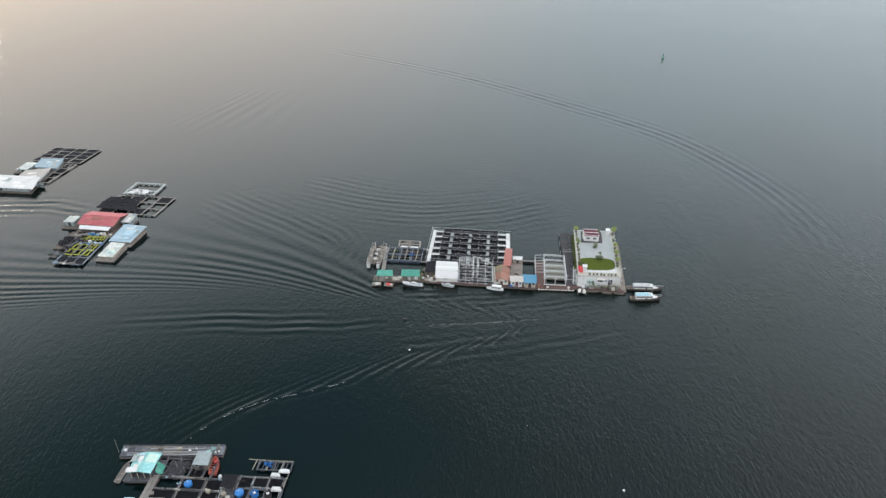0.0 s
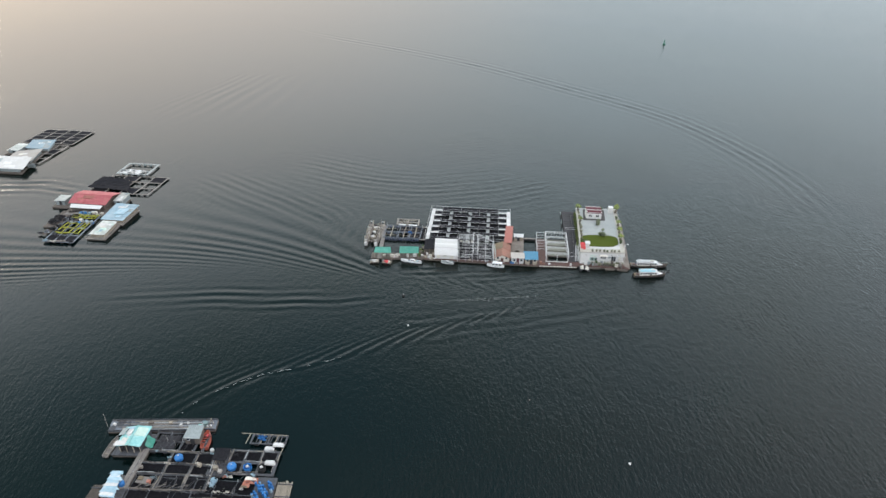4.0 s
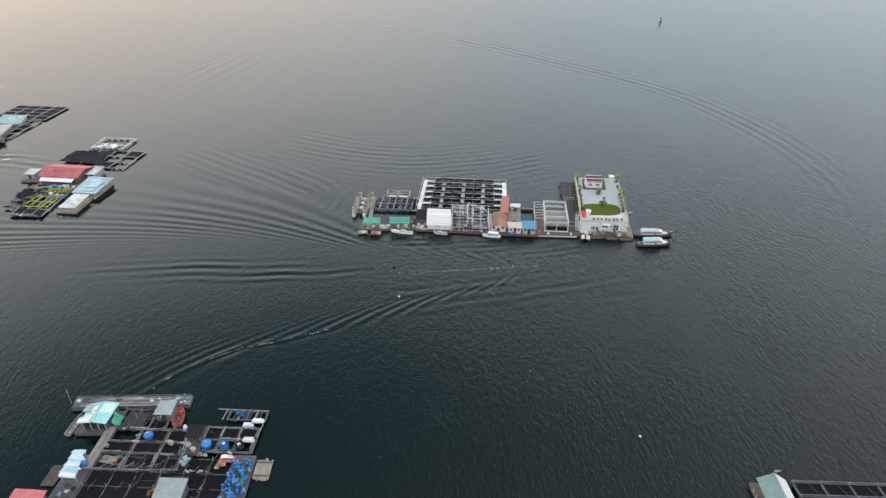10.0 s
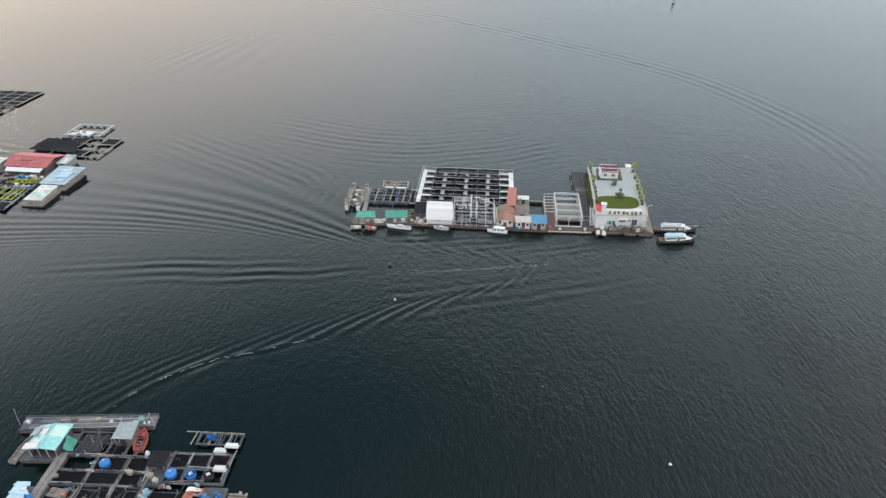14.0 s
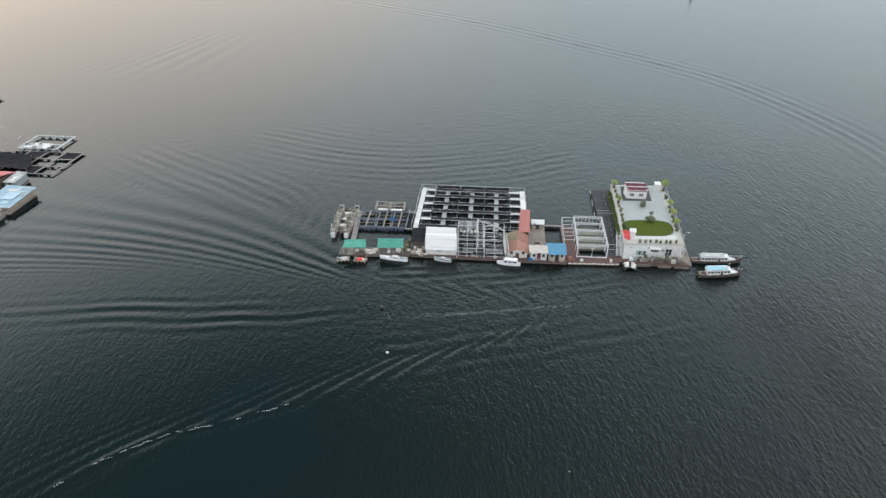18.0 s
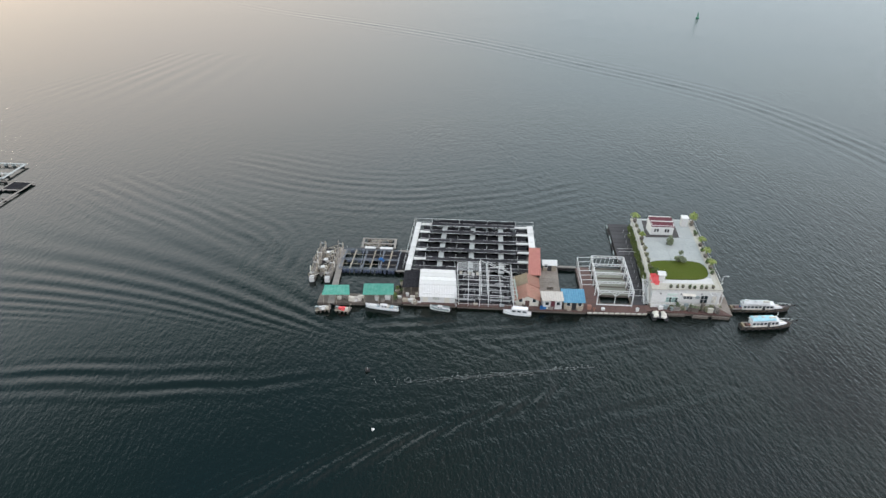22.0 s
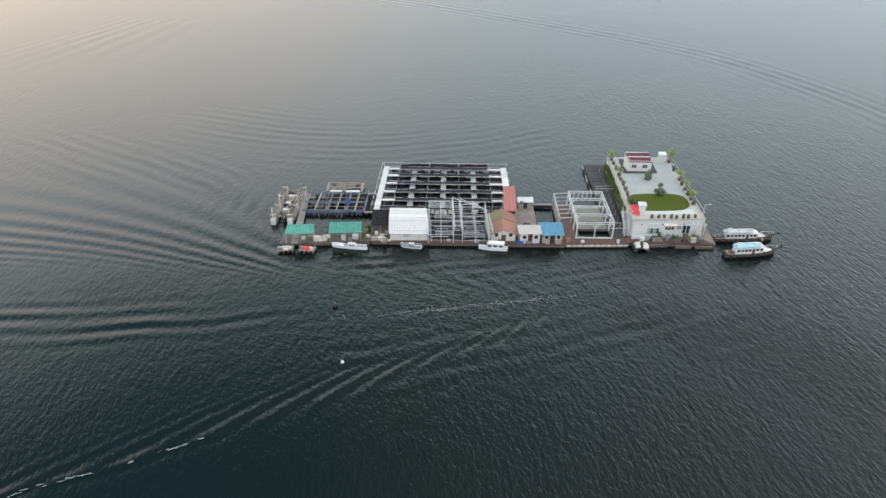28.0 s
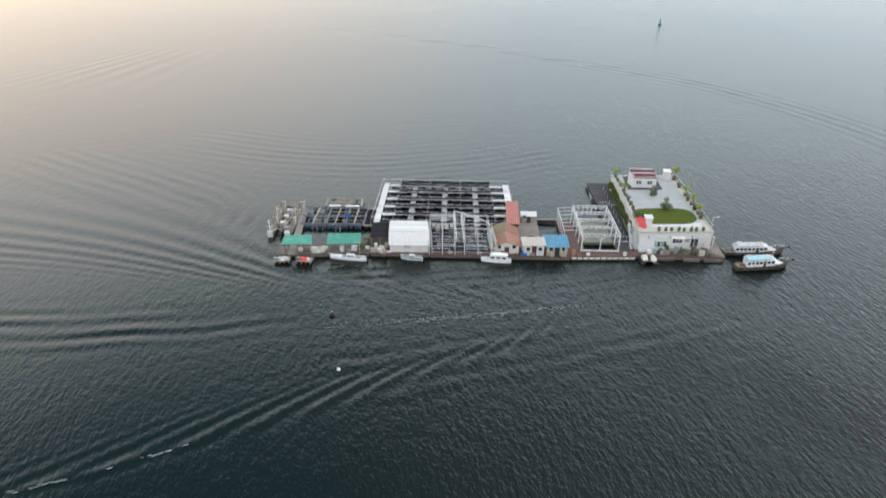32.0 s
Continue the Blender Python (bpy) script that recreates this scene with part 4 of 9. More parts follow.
def sea():
    def axis(far_lo, far_hi, *runs):
        """Grid lines: runs of (from, to, step) in order, and ever longer steps to the horizon on both sides."""
        v = [a for lo, hi, step in runs for a in np.arange(lo, hi - step * 0.3, step)]
        s, a, left, right = runs[0][2], v[0], [], []
        while a > far_lo:
            s *= 1.35
            a -= s
            left.append(a)
        s, a = runs[-1][2], v[-1]
        while a < far_hi:
            s *= 1.35
            a += s
            right.append(a)
        return np.array(left[::-1] + v + right)
    xs = axis(-4200, 4200, (-330, -150, 2.0), (-150, 70, 0.6), (70, 200, 0.85), (200, 280, 2.0))
    ys = axis(-3000, 4600, (-176, -140, 1.4), (-140, -20, 0.45), (-20, 210, 0.6), (210, 270, 0.9), (270, 420, 1.6))
    X, Y = np.meshgrid(xs, ys)
    Z = np.zeros_like(X)
    for args in WAVES:
        Z += ridges(X, Y, *args)
    Z += ferry_wake(X, Y)
    nx, ny = len(xs), len(ys)
    co = np.stack([X, Y, Z], -1).reshape(-1, 3)
    idx = np.arange(nx * ny).reshape(ny, nx)
    quads = np.stack([idx[:-1, :-1], idx[:-1, 1:], idx[1:, 1:], idx[1:, :-1]], -1).reshape(-1, 4)
    me = bpy.data.meshes.new("water")
    me.vertices.add(len(co))
    me.vertices.foreach_set("co", co.ravel())
    me.loops.add(quads.size)
    me.loops.foreach_set("vertex_index", quads.ravel().astype(np.int32))
    me.polygons.add(len(quads))
    me.polygons.foreach_set("loop_start", np.arange(0, quads.size, 4, dtype=np.int32))
    me.polygons.foreach_set("use_smooth", np.ones(len(quads), dtype=bool))
    me.update(calc_edges=True)
    me.materials.append(M["water"])
    tagged(new("water", me), "calm dark green-grey sea with long boat wakes and wind ripples", "sea", kind="structure")


WAVES = []


def wake(points, wavelength, height, start, end, phase=0.0, turn=0.0, fade=0.12, right=1.0):
    """A wave train along a line: its width at start and end, the turn of its crests, the share of its width on the line's right."""
    WAVES.append(([site(*p) for p in points], wavelength, height, start, end, phase, turn, fade, right))


wake([(-330, 690), (-209, 598), (-130, 520), (-47, 454), (14, 397), (54, 350), (92, 299), (125, 252), (151, 206), (167, 156), (176, 106), (178, 60), (175, 15), (166, -22)], 5.6, 0.17, 6, 13, 0.3, 0.0, 0.25)
wake([(-215, -8), (-185, 3), (-165, 6), (-150, 0)], 5.0, 0.15, 9, 6, 0.0, 0.0)
wake([(-70, 66), (-20, 32), (20, 28), (60, 40)], 4.4, 0.05, 16, 16, 0.0, 0.2)
wake([(-110, 30), (-65, 2), (-38, -15), (-30, -40)], 4.6, 0.06, 16, 9, 0.0, -0.2)
wake([(-10, -64), (25, -67), (60, -66)], 3.6, 0.08, 5, 4, 0.0, 0.25)
wake([(-10, -110), (30, -100), (70, -88)], 4.4, 0.05, 9, 7, 0.4, 0.1)
wake([(-71.9, -186.6), (-65.9, -177.6), (-60.9, -168.6), (-53.3, -153.3), (-43.4, -142.6), (-31.4, -135.8), (-16.9, -126.6), (-2.9, -116.6)], 3.4, 0.09, 1.7, 1.7, 1.2, 0.0, 0.3)
wake([(-103.6, -100.6), (-75.7, -95.2), (-49.1, -94.2), (-29.2, -93.6), (-9.1, -90.3)], 4.2, 0.105, 6.0, 5.0, 0.0, 0.07, 0.4)
sea()


# ---- the large farm ----
def cage_raft():
    """White walkways round rows of netted fish pens, shade nets on wires over each row."""
    t = thing("fish_cage_raft", (16, -18, 0), "wide raft of white walkways round black-netted fish pens", "fish farm")
    K = 0.052
    P = lambda u, v, z: (u + K * v, v, z)
    rows = (-1.2, -7.4, -14.3, -21.2, -27.9, -34.2)
    for u0, u1, v0, v1, mat in ((0.1, 1.45, -37.0, 0.2, "white"), (31.4, 33.0, -25.5, 0.4, "white")):
        n = 9
        for i in range(n):
            a, c = v0 + (v1 - v0) * i / n, v0 + (v1 - v0) * (i + 1) / n - 0.03
            b = prism(B(), [P(u0, a, 0)[:2], P(u1, a, 0)[:2], P(u1, c, 0)[:2], P(u0, c, 0)[:2]], 0.85, 1.2)
            part("side_walkway", b, mat, t)
    for v in rows:
        part("walkway", beam(B(), P(1.6, v, 1.0), P(31.4, v, 1.0), 1.2, 0.25), "white" if v > -30 else "net_grey", t)
        for k in range(12):
            u = 2.2 + k * 2.6
            part("float_drum", tube(B(), P(u, v, 0.45), P(u + 1.0, v, 0.45), 0.4, 8), "rubber", t)
    for u in (8.4, 16.2, 23.9):
        part("cross_walkway", beam(B(), P(u, -36, 0.986), P(u, -1.2, 0.986), 1.3, 0.22), "concrete", t, "pale grey cross walkway")
    for i, v in enumerate(rows):
        w = 1.1
        z = 1.68
        u0, u1 = 4.6, (28.0 if i < 5 else 12)
        off = -1.25
        n = 4
        for k in range(n):
            a, c = u0 + (u1 - u0) * k / n, u0 + (u1 - u0) * (k + 1) / n
            part("shade_net", cloth(B(), P(a, v - w + off, z - 0.12), P(c, v - w + off, z - 0.12), P(c, v + w + off, z), P(a, v + w + off, z), 10, 4, 0.34, 0.03, i * 5 + k), "net_grey", t)
        part("wire", tube(B(), P(0.2, v + w + off, z + 0.02), P(33, v + w + off, z + 0.02), 0.05, 6), "galv", t)
        part("wire", tube(B(), P(0.2, v - w + off, z - 0.08), P(31.4, v - w + off, z - 0.08), 0.04, 5), "steel", t)
        for u in (0.2, 4.6, 12.3, 20.1, 28.0, 33.0):
            if u < 32 or i < 4:
                part("post", tube(B(), P(u, v + 0.3, 1.0), P(u, v + 0.3, z + 0.9), 0.06, 5), "galv", t)
    part("back_net", cloth(B(), P(4.6, 0.35, 1.0), P(28, 0.35, 1.0), P(28, 0.5, 1.9), P(4.6, 0.5, 1.9), 20, 3, 0.35, 0.03, 9), "net", t)
    part("back_rail", tube(B(), P(-0.2, 0.4, 2.2), P(33.2, 0.55, 2.2), 0.05, 5), "galv", t)
    part("side_rail", tube(B(), P(-0.3, 0.3, 2.3), P(-0.3, -37, 2.3), 0.04, 5), "galv", t)
    for i in range(10):
        v = 0.2 - i * 4.1
        part("rail_post", tube(B(), P(-0.3, v, 0.9), P(-0.3, v, 2.35), 0.045, 5), "galv", t)
    cols = (1.6, 8.4, 16.2, 23.9, 31.4)
    for i in range(5):
        for k in range(4):
            a, c = cols[k] + 0.6, cols[k + 1] - 0.6
            v1, v0 = rows[i] - 0.75, rows[i + 1] + 0.75
            m = (a + c) / 2
            for p, q in ((a, m - 0.15), (m + 0.15, c)):
                part("pen_net", cloth(B(), P(p, v0, 0.5), P(q, v0, 0.5), P(q, v1, 0.5), P(p, v1, 0.5), 5, 4, 0.25, 0.03, i * 4 + k), "net", t)
    return t


cage_raft()


def post_pontoon():
    """Twin floats with rows of upright piles and a work walkway."""
    t = thing("piling_pontoon", (-21.5, -32, 0), "pale twin pontoon crowded with upright white piles", "pontoon")
    for x, lean in ((-23.7, 0.2), (-20.0, 1.0)):
        part("float_beam", beam(B(), (x - 0.2, -43, 0.35), (x + lean, -21.5, 0.35), 1.3, 0.7), "wood", t, "long weathered float")
        lid = part("end_float", box(B(), x - 0.75, x + 0.35, -43.6, -42.2, -0.1, 1.15), "white", t, "white box float at the end")
        part("float_strap", box(B(), x - 0.79, x + 0.39, -43.1, -42.9, -0.1, 1.19), "rubber", lid)
        for i in range(10):
            y = -42.4 + i * 2.25
            xx = x - 0.2 + (lean + 0.2) * i / 9.5
            for s in (-0.6, 0.6):
                hgt = 1.7 + 1.6 * noise.noise(Vector((i * 1.7, s * 3, x)))
                lx, ly = 0.5 * noise.noise(Vector((i * 2.3, s, 7))), 0.6 * noise.noise(Vector((i * 2.9, s, 3)))
                part("post", tube(B(), (xx + s, y + ly, 0.3), (xx + s * 1.06 + lx, y + 0.1, 0.8 + hgt), 0.12, 6), ("wood_pale", "wood", "wall", "wood", "wood_pale")[(i * 2 + int(s > 0)) % 5], t)
            if i % 3 == 0:
                part("post_cap", beam(B(), (xx - 0.6, y, 2.0), (xx + 0.6, y, 2.0), 0.12), "steel", t)
        part("top_rail", tube(B(), (x - 0.75, -42.5, 1.7), (x + lean - 0.7, -22, 1.7), 0.05, 5), "wood_pale", t)
        part("top_rail", tube(B(), (x + 0.45, -42.5, 1.7), (x + lean + 0.5, -22, 1.7), 0.05, 5), "wood_pale", t)
    for i in range(7):
        y = -40 + i * 2.9
        part("cross_beam", beam(B(), (-23.8, y, 0.86), (-19.4 + i * 0.1, y, 0.86), 0.35, 0.16), "wood", t)
    for i in range(3):
        part("crate", box(B(), -22.4 + i * 0.2, -21.4 + i * 0.2, -38 + i * 5, -36.6 + i * 5, 0.95, 1.6), "white", t)
    for i in range(8):
        y = -41.2 + i * 2.4
        part("gear_bag", leaves(B(), (-21.8 + 0.6 * noise.noise(Vector((i * 1.9, 0, 0))), y, 1.15), (0.8, 0.9, 0.25), 60, 0.3, random), ("wood", "wood_pale", "wall", "net_grey")[i % 4], t)
        part("prop", tube(B(), (-24.0 + 0.3 * (i % 3), y, 0.7), (-20.2 + 0.2 * (i % 2), y + 1.4, 1.5 + 0.4 * (i % 3)), 0.07, 5), "wood_pale" if i % 2 else "wall", t)
    return t


post_pontoon()


def float_row(t, x0, x1, y, z=0.35, n=10, mat="rubber"):
    for i in range(n):
        x = x0 + (x1 - x0) * (i + 0.5) / n
        part("float_drum", tube(B(), (x, y - 0.45, z), (x, y + 0.45, z), 0.36, 9), mat, t)


west = pen_raft("pen_raft", [-18.0, -12.6, -8.2, -4.0], [-36.0, -29.8, -23.0], 0.85, 0.42, "pipe", "blue-grey pen raft on navy float drums", nets=[(1, 1), (2, 1), (2, 0)], floats="navy", posts=0.9, skew=0.05, net="net")
for x in (-15.4, -10.4, -6.1):
    part("cross_plank", beam(B(), (x, -36.2, 0.98), (x + 0.6, -22.8, 0.98), 0.3, 0.08), "wood_pale", west, "bleached cross plank")
for y in (-33.0, -26.4):
    part("pen_rope", tube(B(), (-18.0, y, 0.9), (-4.2, y, 0.9), 0.06, 5), "wood_pale", west)
float_row(west, -17.4, -4.2, -36.6, 0.4, 13, "navy")
for y in (-36.3, -35.6, -30.1, -29.4, -23.3, -22.6):
    part("pipe_rail", tube(B(), (-18.2, y, 1.0), (-3.8, y, 1.0), 0.09, 6), "pipe", west)
for x in (-12.9, -12.2, -8.5, -7.8):
    part("pipe_rail", tube(B(), (x, -36.2, 1.05), (x, -22.8, 1.05), 0.08, 6), "pipe", west)
part("blue_net_bale", leaves(B(), (-8.0, -30.5, 1.3), (0.8, 0.5, 0.5), 90, 0.25, random), "plastic", west, "bundle of blue netting")
net_bay = thing("net_bay", (-2.6, -30, 0), "small pen bay under slack black nets", "fish farm")
part("black_cover", cloth(B(), (-3.6, -35.5, 0.9), (-0.9, -35.5, 1.0), (-0.2, -23.6, 1.0), (-3.4, -23.6, 0.9), 8, 8, 0.35, 0.04, 4), "net", net_bay)
part("catwalk", beam(B(), (-4.0, -22.6, 0.75), (0.0, -22.4, 0.75), 0.9, 0.16), "wood", net_bay)
part("catwalk", beam(B(), (-4.0, -36.4, 0.75), (-0.6, -36.2, 0.75), 1.0, 0.16), "wood", net_bay)
float_row(net_bay, -3.9, -0.5, -36.2, 0.35, 3)

nursery = pen_raft("nursery_raft", [-13.6, -9.4, -5.1], [-20.9, -17.8, -14.2], 0.9, 0.7, "wood", "small sun-bleached timber raft with two open wells", floats="wood_dark", posts=0.0)
for x0, x1 in ((-12.8, -10.0), (-8.9, -5.6)):
    part("white_board", box(B(), x0, x1, -22.2, -20.9, 0.92, 1.1), "white", nursery, "loose white board")
for k in range(7):
    part("loose_plank", beam(B(), (-13.4 + k * 0.4, -20.4 + k * 0.85, 1.0), (-9.0 + (k % 3) * 1.4, -20.1 + k * 0.85, 1.0), 0.22, 0.06), "wood_pale" if k % 2 else "wood", nursery)

for (a, b2, w, mat, lab) in (((-17.7, -57.0), (-18.3, -22.5), 1.5, "wood", "long grey timber catwalk"),):
    t = thing("catwalk", (-18, -40, 0), lab, "walkway")
    for i in range(12):
        p0 = Vector((*a, 0.7)).lerp(Vector((*b2, 0.7)), i / 12)
        p1 = Vector((*a, 0.7)).lerp(Vector((*b2, 0.7)), (i + 1) / 12 - 0.004)
        part("deck_board", beam(B(), p0, p1, w, 0.16), mat, t)
        part("float_drum", tube(B(), p0 + Vector((-0.5, 0.6, -0.4)), p0 + Vector((0.5, 0.6, -0.4)), 0.3, 8), "rubber", t)


def plank_deck(name, q, z, mat, label, n=10, along=True, thick=0.22, category="deck", edge=None):
    """A floating platform of broad boards on a dark pontoon."""
    c = quad_at(q, 0.5, 0.5)
    t = thing(name, (c[0], c[1], 0), label, category, kind="")
    part("pontoon", prism(B(), inset(q, 0.01, 0.02), -0.3, z - thick), "wood_dark", t)
    for i in range(n):
        a, b2 = i / n, (i + 1) / n - 0.003
        pts = [quad_at(q, u, v) for u, v in (((a, 0), (b2, 0), (b2, 1), (a, 1)) if along else ((0, a), (1, a), (1, b2), (0, b2)))]
        part("deck_board", prism(B(), pts, z - thick, z + 0.012 * (i % 3)), mat, t)
    if edge:
        m = int(math.dist(q[0], q[1]) / 1.25)
        for i in range(m):
            p = quad_at(q, (i + 0.5) / m, 0)
            part("edge_float", box(B(), p[0] - 0.5, p[0] + 0.5, p[1] - 0.16, p[1] + 0.05, 0.34, z - 0.06), edge, t)
    return t


plank_deck("west_quay", [(-20.8, -56.9), (-1.7, -55.2), (-1.7, -50.4), (-20.6, -51.6)], 0.7, "wood_dark", "worn dark brown quay deck of broad boards", 14)
plank_deck("centre_quay", [(-1.7, -55.2), (10.7, -55.5), (10.7, -50.4), (-1.7, -50.3)], 0.69, "deck", "red-brown quay deck of broad boards", 9)
plank_deck("hall_quay", [(10.7, -55.5), (24.0, -55.7), (24.0, -54.3), (10.7, -54.1)], 0.69, "deck", "narrow red-brown quay edge before the steel hall", 8)
plank_deck("east_quay", [(24.0, -56.1), (40.2, -56.2), (40.2, -50.0), (24.0, -50.0)], 0.68, "deck", "red-brown quay deck in front of the sheds", 12)
plank_deck("frame_quay", [(40.2, -56.2), (54.0, -55.7), (54.0, -51.4), (40.2, -51.4)], 0.7, "deck", "wide red-brown deck with pale edge floats", 10, edge="wall")
plank_deck("side_quay", [(40.1, -51.4), (43.6, -51.4), (44.7, -29.0), (41.2, -29.0)], 0.69, "deck", "narrow red-brown deck beside the steel frame", 8, along=False)
plank_deck("house_quay", [(54.0, -54.4), (73.4, -55.2), (70.9, -51.0), (54.0, -51.0)], 0.66, "deck", "dark red-brown landing deck before the white house", 14)
plank_deck("side_gangway", [(71.0, -51.0), (73.4, -55.3), (79.2, -6.0), (77.2, -6.0)], 0.72, "yard", "grey side gangway along the white house", 16, along=False)
plank_deck("dark_pier", [(51.4, -51.4), (54.4, -51.4), (61.2, 6.2), (55.4, 6.3)], 0.8, "pier", "long dark grey pier of broad boards", 18, along=False)
plank_deck("grey_yard", [(30.2, -50.0), (35.0, -50.0), (36.4, -30.8), (31.8, -30.8)], 0.95, "yard", "brown-grey yard deck between the sheds", 8, along=False)
pier_fender = thing("pier_fender", (54.6, -6, 0), "row of pale and black fenders along the dark pier edge", "fender")
for i in range(8):
    y = 5.5 - i * 3.0
    x = 55.2 + (y - 6.3) * 0.088
    part("fender_bar", beam(B(), (x, y, 0.3), (x - 0.2, y - 2.3, 0.3), 0.22, 0.62), "grey" if i % 4 in (0, 3) else "rubber", pier_fender)
t = thing("rear_catwalk", (38.6, -29.4, 0), "grey catwalk hung with black tyres", "walkway")
part("deck_board", beam(B(), (36.0, -29.2, 0.7), (41.3, -29.2, 0.7), 1.2, 0.18), "wood", t)
float_row(t, 36.2, 41.0, -29.8, 0.42, 8)

# shelters on the west quay
shelter("green_shelter", [(-19.5, -57.4), (-13.3, -56.8), (-13.8, -52.2), (-19.3, -52.8)], 0.72, 2.9, 3.35, "green", "open shelter under a green canvas roof")
shelter("green_shelter", [(-10.4, -56.6), (-3.5, -55.9), (-3.7, -50.6), (-10.5, -51.2)], 0.72, 2.9, 3.4, "green", "open shelter under a patched green canvas roof")
shelter("black_canopy", [(-1.8, -50.4), (2.2, -50.0), (2.4, -39.6), (-1.6, -40.0)], 0.72, 2.5, 2.6, "net", "long black net canopy on thin posts", "canopy")
plank_deck("canopy_deck", [(-1.9, -50.3), (2.3, -50.3), (2.3, -37.5), (-1.7, -37.5)], 0.69, "wood_dark", "dark deck under the net canopy", 6, along=False)


def clutter(name, at, sizes, label, rng):
    """Boxes, tubs and pots left on a deck, each a thing of its own."""
    for x, y, w, d, h, mat, kind in sizes:
        if kind == "tub":
            solid(name if name else "tub", lathe(B(), (x, y, at), [(w * 0.42, 0), (w * 0.5, h), (w * 0.44, h), (w * 0.38, 0.12)], 12), mat, (x, y, at), label.replace("*", "round tub"), "tub", "tubs on the deck")
        else:
            a = rng.uniform(-0.3, 0.3)
            b = B()
            box(b, -w / 2, w / 2, -d / 2, d / 2, 0, h * 0.82)
            box(b, -w / 2 - 0.03, w / 2 + 0.03, -d / 2 - 0.03, d / 2 + 0.03, h * 0.825, h)
            b.transform(pose(x, y, at, 0, 0, math.degrees(a)))
            solid("storage_box", b, mat, (x, y, at), label.replace("*", "lidded box"), "box", "boxes on the deck")


rc = random.Random(4)
spots = []
for x in (-12.2, -11.4, -16.0, -14.6, -7.5, -6.1, -5.0, -1.0, 0.2, 1.3, 0.9):
    spots.append((x, rc.uniform(-55.6, -53.4), rc.uniform(0.7, 1.3), rc.uniform(0.6, 1.0), rc.uniform(0.5, 0.9), rc.choice(["white", "wall", "wood", "wood_pale", "white"]), rc.choice(["box", "box", "tub"])))
clutter("storage_tub", 0.715, spots, "weathered * standing on the quay deck", rc)
for i in range(7):
    x, y = -2.6 + rc.uniform(-0.7, 0.7), -54.6 + i * 1.9
    pot = thing("potted_shrub", (x, y, 0.7 if y < -50.4 else 0.1), "scruffy yellow-green shrub in a clay pot", "plant", "shrubs on the quay")
    z = 0.7 if y < -50.4 else 0.1
    part("pot", lathe(B(), (x, y, z), [(0.28, 0), (0.4, 0.5), (0.34, 0.5)], 10), "terracotta", pot)
    part("foliage", leaves(B(), (x, y, z + 1.0), (0.55, 0.7, 0.45), 80, 0.18, rc), "palm" if i % 3 == 1 else "wood_pale" if i % 3 else "leaf", pot)

# ---- sheds and steel frames of the large farm ----
def white_shed():
    t = thing("white_shed", (6.3, -47.5, 0.7), "large white sheet-roofed shed with a drop front", "shed")
    xl, xr = 2.4, 10.4
    FT = 4.45
    part("back_wall", box(B(), xl, xr, -40.3, -40.15, 0.6, 2.95), "white", t)
    for x in (xl, xr - 0.14):
        b = B()
        pts = [(-40.3, 0.6), (-40.3, 2.95), (-52.6, FT - 0.1), (-54.3, 3.0), (-54.4, 0.6)]
        lo = [b.verts.new((x, y, z)) for y, z in pts]
        hi = [b.verts.new((x + 0.14, y, z)) for y, z in pts]
        b.faces.new(lo)
        b.faces.new(hi[::-1])
        for i in range(5):
            b.faces.new((lo[i], lo[(i + 1) % 5], hi[(i + 1) % 5], hi[i]))
        part("side_wall", b, "white", t)
    part("floor", box(B(), xl, xr, -54.3, -40.3, 0.3, 0.66), "wood_dark", t)
    part("front_wall", box(B(), xl + 0.15, xr - 0.15, -54.42, -54.28, 0.66, 3.0), "white", t)
    for i in range(4):
        v0, v1 = i / 4, (i + 1) / 4
        y0, y1 = -40.0 - 12.7 * v0, -40.0 - 12.7 * v1 + 0.05
        z0, z1 = 3.05 + (FT - 3.05) * v0, 3.05 + (FT - 3.05) * v1
        part("roof_sheet", sheet(B(), (xl - 0.2, y1, z1), (xr + 0.2, y1, z1), (xr + 0.2, y0, z0 + 0.02), (xl - 0.2, y0, z0 + 0.02), 1.3, 0.02), "white", t)
        part("roof_lap", box(B(), xl - 0.22, xr + 0.22, y1 - 0.07, y1 + 0.05, z1 + 0.03, z1 + 0.075), "white", t)
    part("roof_skirt", sheet(B(), (xl - 0.2, -55.0, 2.3), (xr + 0.2, -55.0, 2.3), (xr + 0.2, -52.75, FT), (xl - 0.2, -52.75, FT), 0.55, 0.03), "white", t, "white drop-front skirt")
    part("vent", box(B(), 5.3, 6.7, -54.56, -54.4, 1.5, 2.1), "grey", t, "grey louvred vent")
    for k in range(4):
        part("vent_slat", box(B(), 5.35, 6.65, -54.6, -54.54, 1.56 + 0.13 * k, 1.62 + 0.13 * k), "wall", t)
    for i in range(2):
        part("shutter", box(B(), 3.0 + i * 4.9, 4.2 + i * 4.9, -54.48, -54.3, 0.8, 2.6), "wall", t)
    return t


white_shed()


